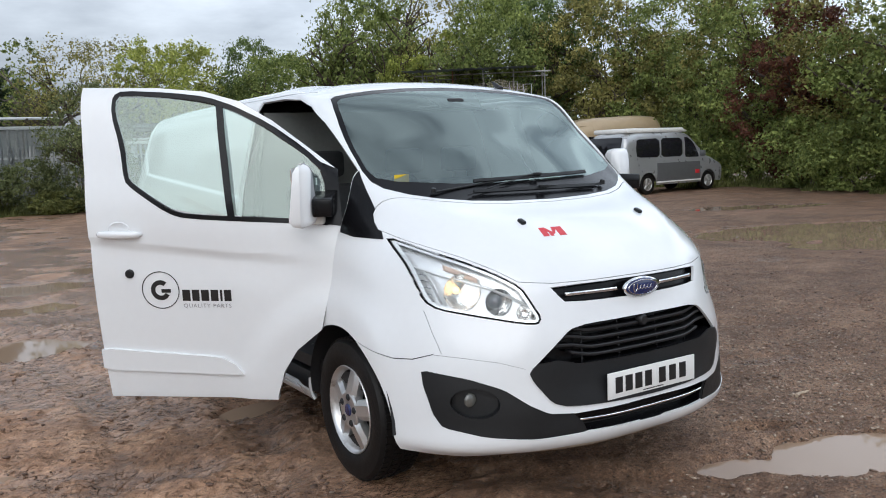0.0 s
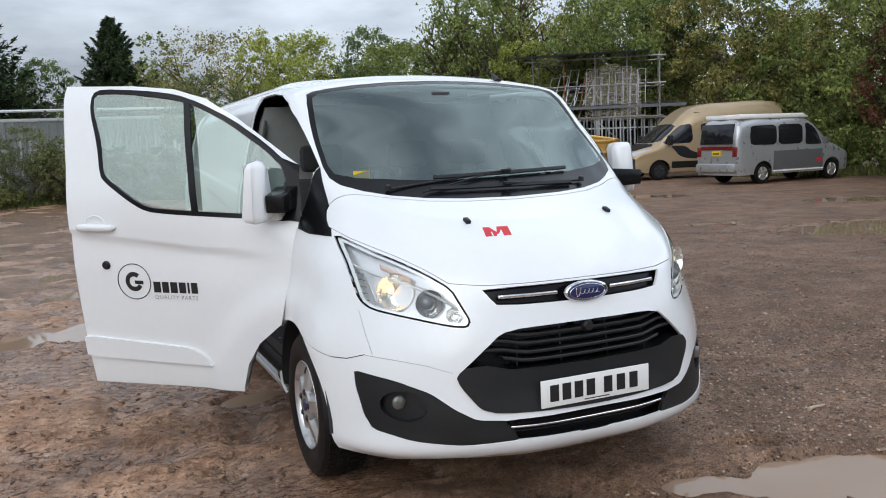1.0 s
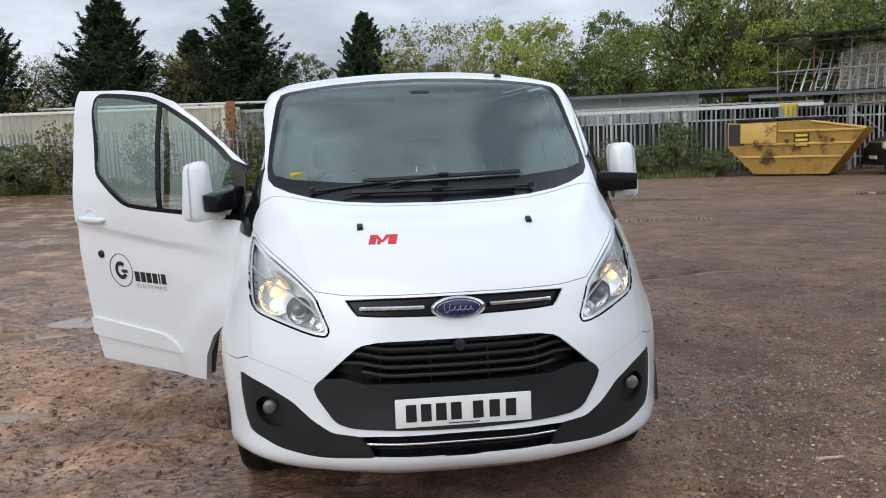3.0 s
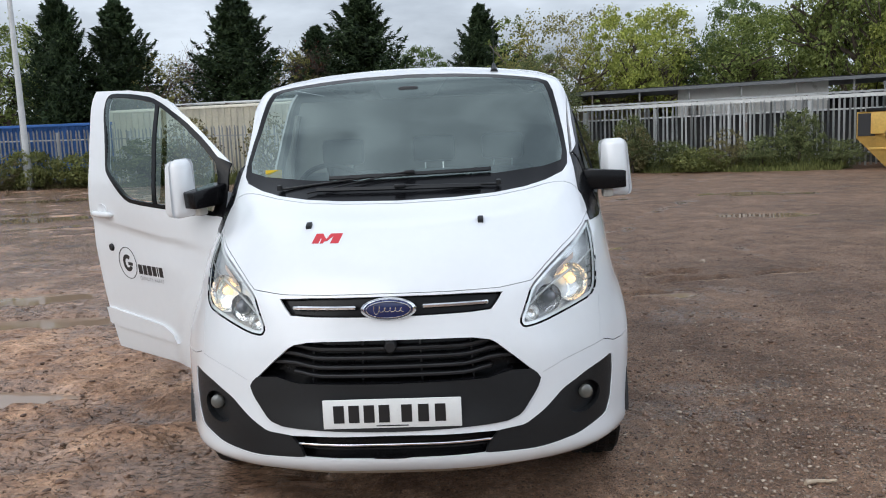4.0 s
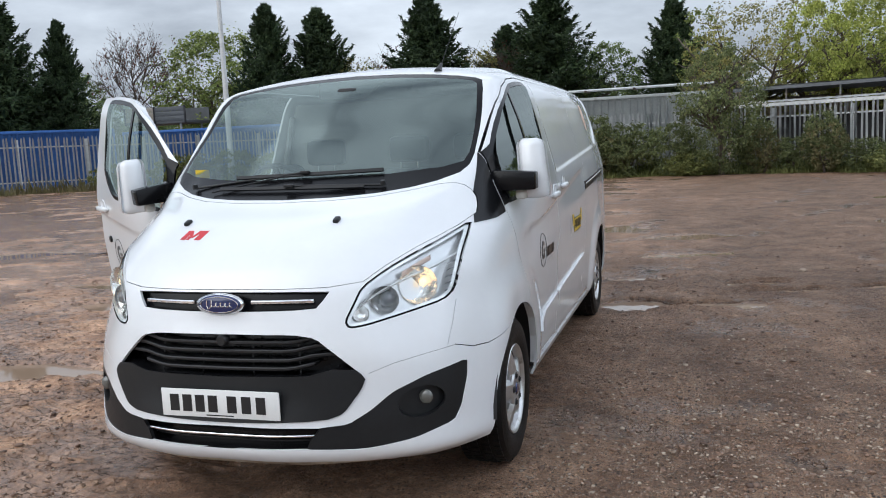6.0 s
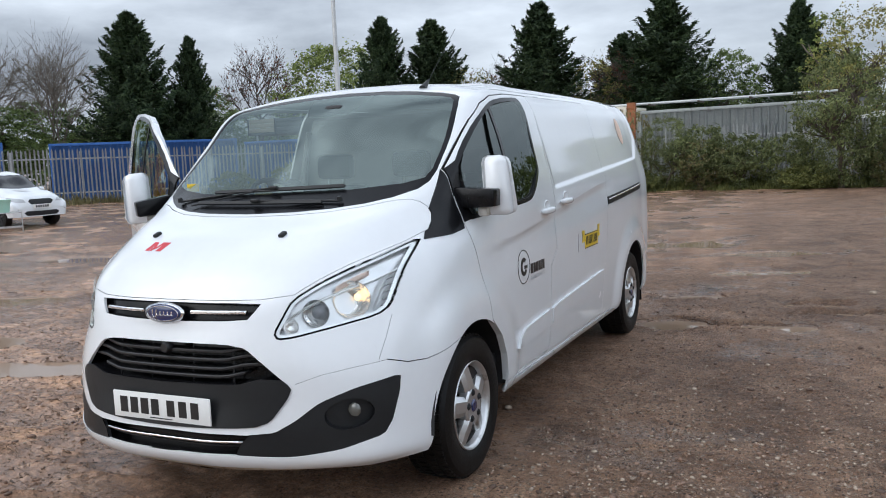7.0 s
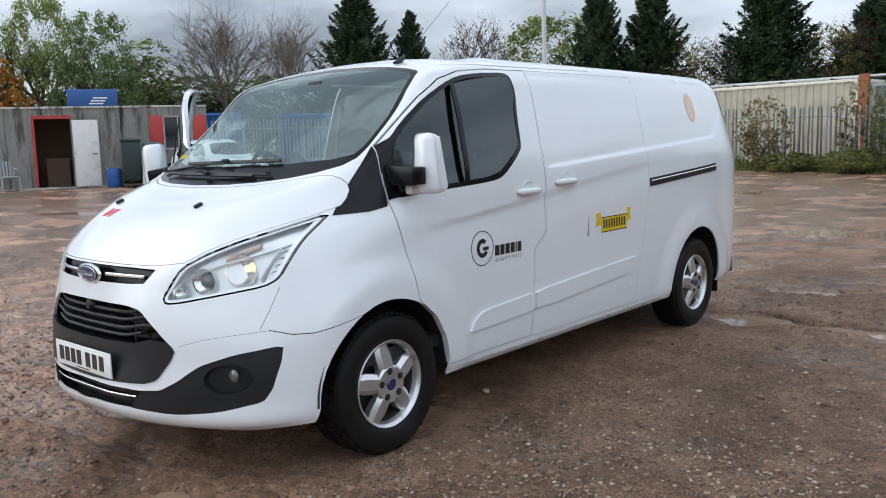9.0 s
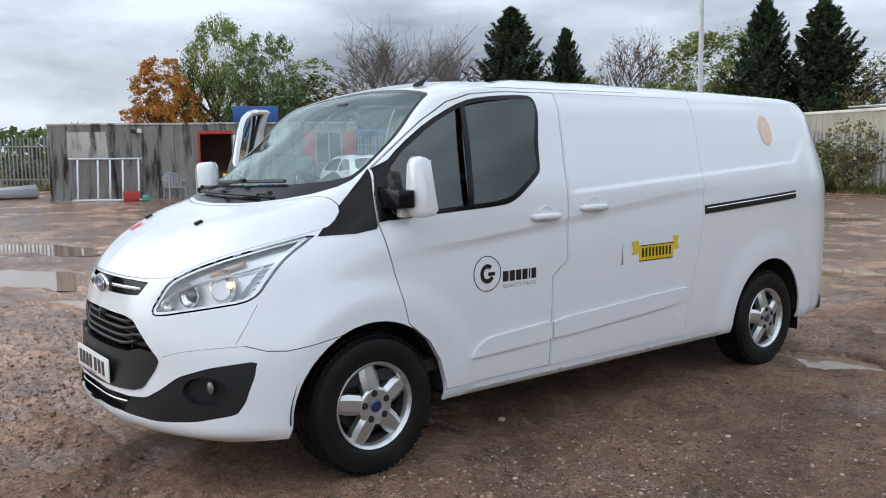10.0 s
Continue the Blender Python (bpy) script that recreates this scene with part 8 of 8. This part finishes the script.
for k in range(5):
    bm = bmesh.new()
    box(bm, -.65, .65, -.48 + k * .2, -.34 + k * .2, .10, .13)
    part("board", bm, M_BARK, pal, smooth=False)
for x in (-.55, 0, .55):
    bm = bmesh.new()
    box(bm, x - .06, x + .06, -.48, .46, .0, .10)
    part("bearer", bm, M_BARK, pal, smooth=False)
beside(pal, 8.4, -.55, -.02)
bm = bmesh.new()
rod(bm, (0, 0, .35), (.12, .05, 1.15), .02, seg=8)
beside(tagged(part("white_pole", bm, M_PLATE, None), "white plastic pole leaning against the bins", "pole"), 8.32, -.95, -.3)
bm = bmesh.new()
box(bm, 8.76, 10.0, -.22, -.05, .02, .66, bevel=.02)
part("dark_panel", bm, M_RUBBER, cabin, "dark panel below the window")
# low wire table with a pale green tub on it
tab = thing("wire_table", "rusty low wire-frame table on the mud", "table")
for x in (-.6, .6):
    for y in (-.25, .25):
        bm = bmesh.new()
        rod(bm, (x, y, 0), (x, y, .48), .014, seg=6)
        part("leg", bm, M_ALLOY, tab)
for y in (-.25, .25):
    for z in (.12, .48):
        bm = bmesh.new()
        rod(bm, (-.6, y, z), (.6, y, z), .012, seg=6)
        part("rail", bm, M_ALLOY, tab)
bm = bmesh.new()
box(bm, -.6, .6, -.25, .25, .478, .492)
part("tabletop", bm, M_GREYP, tab, smooth=False)
tab.matrix_basis = Matrix.Translation((-16.2, 10.3, rise(-16.2, 0))) @ Matrix.Rotation(.9, 4, "Z")
bm = bmesh.new()
lathe(bm, [(.001, 0), (.20, 0), (.25, .30), (.265, .31), (.255, .29), (.19, .02), (.001, .02)], 24, "z")
ob = tagged(part("plastic_tub", bm, material("pale_green_tub", (0.38, 0.62, 0.50), 0.5, spread=.05), None), "pale green plastic tub on the wire table", "tub")
ob.location = (-16.10, 10.40, rise(-16.2, 0) + .492)
bm = bmesh.new()
box(bm, -.5, .5, -.4, .4, 0, .12, bevel=.05)
for v in bm.verts:
    v.co.z *= 1 + noise.noise(v.co * 5)
ob = tagged(part("folded_tarpaulin", bm, M_GREYP, None), "crumpled grey tarpaulin lying on the ground", "tarpaulin")
ob.matrix_basis = Matrix.Translation((-29.0, 3.9, rise(-29, 0))) @ Matrix.Diagonal((2.4, 2.0, 3.5, 1))


# ---- containers and walls beyond the fences ----
def container(name, a, b, depth, h, mat, label, z=0.0, fold=.28):
    a, b = Vector(a), Vector(b)
    d = b - a
    c = thing(name, label, "container", Matrix.Translation((a.x, a.y, rise(a.x, a.y) + z)) @ Matrix.Rotation(math.atan2(d.y, d.x), 4, "Z"), "containers")
    bm = bmesh.new()
    rib_wall(bm, 0, d.length, .1, h - .1, 0, fold, .04)
    bmesh.ops.solidify(bm, geom=bm.faces[:], thickness=-.02)
    part("side_wall", bm, mat, c, smooth=False)
    bm = bmesh.new()
    box(bm, 0, d.length, .02, depth, .1, h - .1)
    part("box_body", bm, mat, c, smooth=False)
    for nm, z0, z1 in (("bottom_rail", 0, .12), ("top_rail", h - .12, h)):
        bm = bmesh.new()
        box(bm, -.02, d.length + .02, -.05, depth, z0, z1, bevel=.01)
        part(nm, bm, mat, c)
    for x in (0, d.length):
        bm = bmesh.new()
        box(bm, x - .06, x + .06, -.055, .08, 0, h)
        part("corner_post", bm, mat, c, smooth=False)
    return c


container("blue_container", (-29.5, 23.2), (-24.3, 29.6), 2.4, 2.55, M_BLUEC, "blue steel container behind the palisade fence")
container("blue_container", (-24.0, 30.0), (-15.2, 31.6), 2.4, 2.45, M_BLUEC, "long blue steel container behind the palisade fence")
container("blue_container", (-36.5, 14.0), (-30.6, 21.6), 2.4, 2.55, M_BLUEC, "blue steel container behind the yard fence")
container("cream_container", (-15.5, 31.6), (-5.3, 30.2), 2.4, 3.05, M_CREAM, "cream rust-streaked steel container behind the fence")
container("pale_container", (-4.7, 30.1), (2.6, 29.9), 2.4, 3.0, streaked("pale_grey_container", (0.33, 0.35, 0.34), (0.14, 0.12, 0.09), .60), "pale grey steel container behind the overgrown fence")
bm = bmesh.new()
box(bm, -.16, .16, -.12, .12, 0, 3.35, bevel=.01)
for k in range(4):
    box(bm, -.18, .18, -.14, .14, .4 + k * .9, .46 + k * .9)
rusty = part("steel_post", bm, material("orange_rust", (0.30, 0.11, 0.045), 0.85, spread=0.4, scale=4), None)
rusty.location = (-5.0, 30.0, 0)
tagged(rusty, "rusty orange steel post between two containers", "post")
pipes = thing("pipe_rail", "thin grey pipes lying along the container roofs", "pipes", Matrix.Translation((-12.6, 31.1, rise(-12.6, 0) + 3.12)) @ Matrix.Rotation(math.atan2(-1.1, 15.0), 4, "Z"))
for y, z, r in ((0, .07, .035), (.25, .06, .03), (.5, .10, .045)):
    bm = bmesh.new()
    rod(bm, (y * 2, y, z), (15.0 - y, y + .1, z - .02), r, seg=8)
    part("pipe", bm, M_GALV, pipes)
for k in range(8):
    bm = bmesh.new()
    box(bm, .6 + k * 1.9, .68 + k * 1.9, -.1, .75, -.02, .05)
    part("bearer", bm, M_BARK, pipes, smooth=False)
# dropside lorry body standing on its legs beyond the blue containers
bed = thing("lorry_body", "grey and tan dropside lorry body on steel legs", "lorry body", Matrix.Translation((-26.9, 34.0, rise(-26.9, 0))))
M_BEDTAN, M_BEDGREY = material("tan_side_boards", (0.34, 0.30, 0.24), 0.7, spread=0.15), material("dark_grey_boards", (0.10, 0.105, 0.11), 0.6, spread=0.15)
for k in range(3):
    bm = bmesh.new()
    box(bm, 0, 1.75, 0, .05, 3.0 + k * .24, 3.22 + k * .24, bevel=.01)
    part("side_board", bm, M_BEDTAN, bed, "tan side board")
    bm = bmesh.new()
    box(bm, 1.82, 3.6, 0, .05, 3.0 + k * .24, 3.22 + k * .24, bevel=.01)
    part("side_board", bm, M_BEDGREY, bed, "dark grey side board")
bm = bmesh.new()
box(bm, -.05, 3.65, .05, 2.3, 2.85, 3.0, bevel=.02)
part("deck", bm, M_BEDGREY, bed)
bm = bmesh.new()
box(bm, 0, 3.6, 2.25, 2.3, 3.0, 3.7)
part("back_board", bm, M_BEDGREY, bed, smooth=False)
for x in (0.0, 1.78, 3.6):
    bm = bmesh.new()
    box(bm, x - .04, x + .04, -.03, .06, 2.85, 3.74, bevel=.008)
    part("stanchion", bm, M_DARK, bed)
for x in (.4, 3.2):
    for y in (.2, 2.1):
        bm = bmesh.new()
        rod(bm, (x, y, -.05), (x, y, 2.86), .06, seg=10)
        part("leg", bm, M_GALV, bed)
bx = thing("blue_box", "plain blue steel box lying on the cabin roof", "box", Matrix.Translation((-26.5, 11.4, rise(-26.5, 0) + 2.55)) @ Matrix.Rotation(math.atan2(1.5, .8), 4, "Z"))
bm = bmesh.new()
box(bm, 0, 1.7, 0, 1.0, 0, .76, bevel=.03)
part("body", bm, M_BLUEP, bx)
bm = bmesh.new()
for k in range(3):
    box(bm, .72 + .07 * k, 1.2 + .07 * k, -.008, .002, .22 + .1 * k, .27 + .1 * k)
part("pale_mark", bm, M_PLATE, bx, "pale printed mark", smooth=False)

# street lamp
lamp_post = thing("lamp_post", "tall grey steel lamp post by the fence", "lamp post", Matrix.Translation((-17.0, 27.6, rise(-17, 0))))
bm = bmesh.new()
rod(bm, (0, 0, 0), (0, 0, 1.2), .16, .15, seg=16)
part("base", bm, M_GALV, lamp_post)
bm = bmesh.new()
rod(bm, (0, 0, 1.2), (0, 0, 10), .125, .075, seg=16)
part("column", bm, M_GALV, lamp_post)
bm = bmesh.new()
box(bm, -.15, .5, -.1, .1, 9.95, 10.1, bevel=.03)
part("lantern", bm, M_GALV, lamp_post)


# ---- open sheds and the scaffold rack behind the fence ----
M_ROOFD = streaked("dark_sheet_roof", (0.11, 0.115, 0.12), (0.03, 0.028, 0.025), .6)
M_ROOFL = streaked("pale_sheet_roof", (0.62, 0.62, 0.60), (0.16, 0.13, 0.10), .6)
M_TUBE = material("scaffold_tube", (0.36, 0.36, 0.35), 0.5, metal=0.5, spread=0.15, dirt=(.2, .09, .04), dirt_scale=3, dirt_level=.62)
M_RUSTTUBE = material("rusty_tube", (0.26, 0.10, 0.05), 0.7, spread=0.2)
M_BOARD = material("scaffold_board", (0.27, 0.23, 0.17), 0.8, spread=0.2)
M_NET = material("debris_netting", (0.42, 0.38, 0.32), 0.9, spread=0.2)
net_nodes, net_links = M_NET.node_tree.nodes, M_NET.node_tree.links
net_clear, net_mix = net_nodes.new("ShaderNodeBsdfTransparent"), net_nodes.new("ShaderNodeMixShader")
net_mix.inputs["Fac"].default_value = .68
net_links.new(net_nodes["Principled BSDF"].outputs["BSDF"], net_mix.inputs[1])
net_links.new(net_clear.outputs["BSDF"], net_mix.inputs[2])
net_links.new(net_mix.outputs["Shader"], net_nodes["Material Output"].inputs["Surface"])


def shed(name, a, b, depth, z0, z1, roof, label, walls=()):
    a, b = Vector(a), Vector(b)
    d = b - a
    s = thing(name, label, "shed", Matrix.Translation((a.x, a.y, rise(a.x, a.y))) @ Matrix.Rotation(math.atan2(d.y, d.x), 4, "Z"), "sheds behind the fence")
    bm = bmesh.new()
    n = int(d.length / .15)
    prev = None
    for k in range(n + 1):
        x = d.length * k / n
        o = .018 * (k % 2)
        ring = [bm.verts.new((x, -.3, z0 + o)), bm.verts.new((x, depth, z1 + o))]
        if prev:
            bm.faces.new((prev[0], ring[0], ring[1], prev[1]))
        prev = ring
    bmesh.ops.solidify(bm, geom=bm.faces[:], thickness=.03)
    part("roof", bm, roof, s, "corrugated sheet roof", smooth=False)
    bm = bmesh.new()
    box(bm, 0, d.length, -.32, -.25, z0 - .14, z0 - .02)
    part("fascia", bm, roof, s, smooth=False)
    for k in range(int(d.length / 1.9) + 1):
        x = min(d.length - .05, k * 1.9 + .05)
        for y in (-.1, depth - .2):
            bm = bmesh.new()
            rod(bm, (x, y, 0), (x, y, z0 if y < 0 else z1 - .03), .035, seg=8)
            part("post", bm, M_TUBE, s)
    # sheets across the back; those in M_DARK are near-black
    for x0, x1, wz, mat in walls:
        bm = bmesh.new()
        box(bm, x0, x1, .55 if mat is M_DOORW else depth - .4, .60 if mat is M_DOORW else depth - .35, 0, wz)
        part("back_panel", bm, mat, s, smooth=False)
    return s


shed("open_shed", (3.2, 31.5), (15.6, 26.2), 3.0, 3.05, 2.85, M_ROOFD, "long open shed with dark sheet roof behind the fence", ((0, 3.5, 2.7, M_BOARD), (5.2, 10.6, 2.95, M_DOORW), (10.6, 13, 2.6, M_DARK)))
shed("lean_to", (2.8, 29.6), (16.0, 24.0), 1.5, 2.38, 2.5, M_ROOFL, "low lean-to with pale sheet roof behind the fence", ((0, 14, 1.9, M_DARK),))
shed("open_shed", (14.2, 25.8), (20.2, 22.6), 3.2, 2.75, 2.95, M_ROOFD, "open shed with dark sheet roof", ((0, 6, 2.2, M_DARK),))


def rack():
    a, b = Vector((15.2, 25.6)), Vector((20.2, 21.9))
    d = b - a
    r = thing("scaffold_rack", "tall scaffold-tube rack loaded with frames and boards", "rack", Matrix.Translation((a.x, a.y, 0)) @ Matrix.Rotation(math.atan2(d.y, d.x), 4, "Z") @ Matrix.Diagonal((.78, .92, .94, 1)))
    L = d.length
    for x in (0, 1.55, 3.1, 4.65, L):
        for y in (0, 2.2):
            bm = bmesh.new()
            rod(bm, (x, y, 0), (x, y, 5.0), .03, seg=8)
            part("upright", bm, M_RUSTTUBE if x == 1.55 and y == 0 else M_TUBE, r)
    for z in (2.35, 3.75, 4.85):
        for y in (0, 2.2):
            bm = bmesh.new()
            rod(bm, (-.4, y, z), (L + .3, y, z), .028, seg=8)
            part("ledger", bm, M_TUBE, r)
        for x in (0, 3.1, L):
            bm = bmesh.new()
            rod(bm, (x, -.4, z - .06), (x, 2.6, z - .06), .028, seg=8)
            part("transom", bm, M_TUBE, r)
    for k in range(8):
        bm = bmesh.new()
        box(bm, -.3, L + .2, -.1 + k * .29, .14 + k * .29, 2.40, 2.44)
        part("deck_board", bm, M_BOARD, r, smooth=False)
    bm = bmesh.new()
    n = 40
    prev = None
    for k in range(n + 1):
        x = -1.0 + (L + .6) * k / n
        o = .03 * (k % 2)
        ring = [bm.verts.new((x, -.9, 5.0 + o)), bm.verts.new((x, 2.9, 5.25 + o))]
        if prev:
            bm.faces.new((prev[0], ring[0], ring[1], prev[1]))
        prev = ring
    bmesh.ops.solidify(bm, geom=bm.faces[:], thickness=.03)
    part("roof_sheet", bm, M_ROOFD, r, "dark sheet roof", smooth=False)
    # stored frames leaning on the deck
    gen = random.Random(3)
    for k in range(14):
        x = .4 + k * .36
        lean = .35 + .5 * gen.random() if k < 6 else .08
        bm = bmesh.new()
        z0, z1 = 2.46, 2.46 + 1.2 + 1.0 * gen.random()
        for dx in (0, .42):
            rod(bm, (x + dx, .1, z0), (x + dx + lean, .9, z1), .022, seg=6)
        for q in range(5):
            t = q / 4
            rod(bm, (x + lean * t, .1 + .8 * t, z0 + (z1 - z0) * t), (x + .42 + lean * t, .1 + .8 * t, z0 + (z1 - z0) * t), .014, seg=5)
        part("stored_frame", bm, M_ALU, r, "pale stored ladder frame")
    bm = bmesh.new()
    g = [[bm.verts.new((2.6 + i * .34, -.05 - .12 * math.sin(i * .9 + j), 2.5 + j * .42 - (.25 * abs(i - 4) if j == 5 else 0) * .3)) for j in range(6)] for i in range(9)]
    for i in range(8):
        for j in range(5):
            bm.faces.new((g[i][j], g[i + 1][j], g[i + 1][j + 1], g[i][j + 1]))
    part("netting", bm, M_NET, r, "grey debris netting")
    bm = bmesh.new()
    rod(bm, (1.7, -.1, .2), (2.6, .4, 4.2), .03, seg=8)
    part("brace", bm, M_RUSTTUBE, r)
    bm = bmesh.new()
    rod(bm, (3.1, 0, 2.3), (5.0, 0, .9), .028, seg=8)
    part("brace", bm, M_TUBE, r)
    return r


rack()
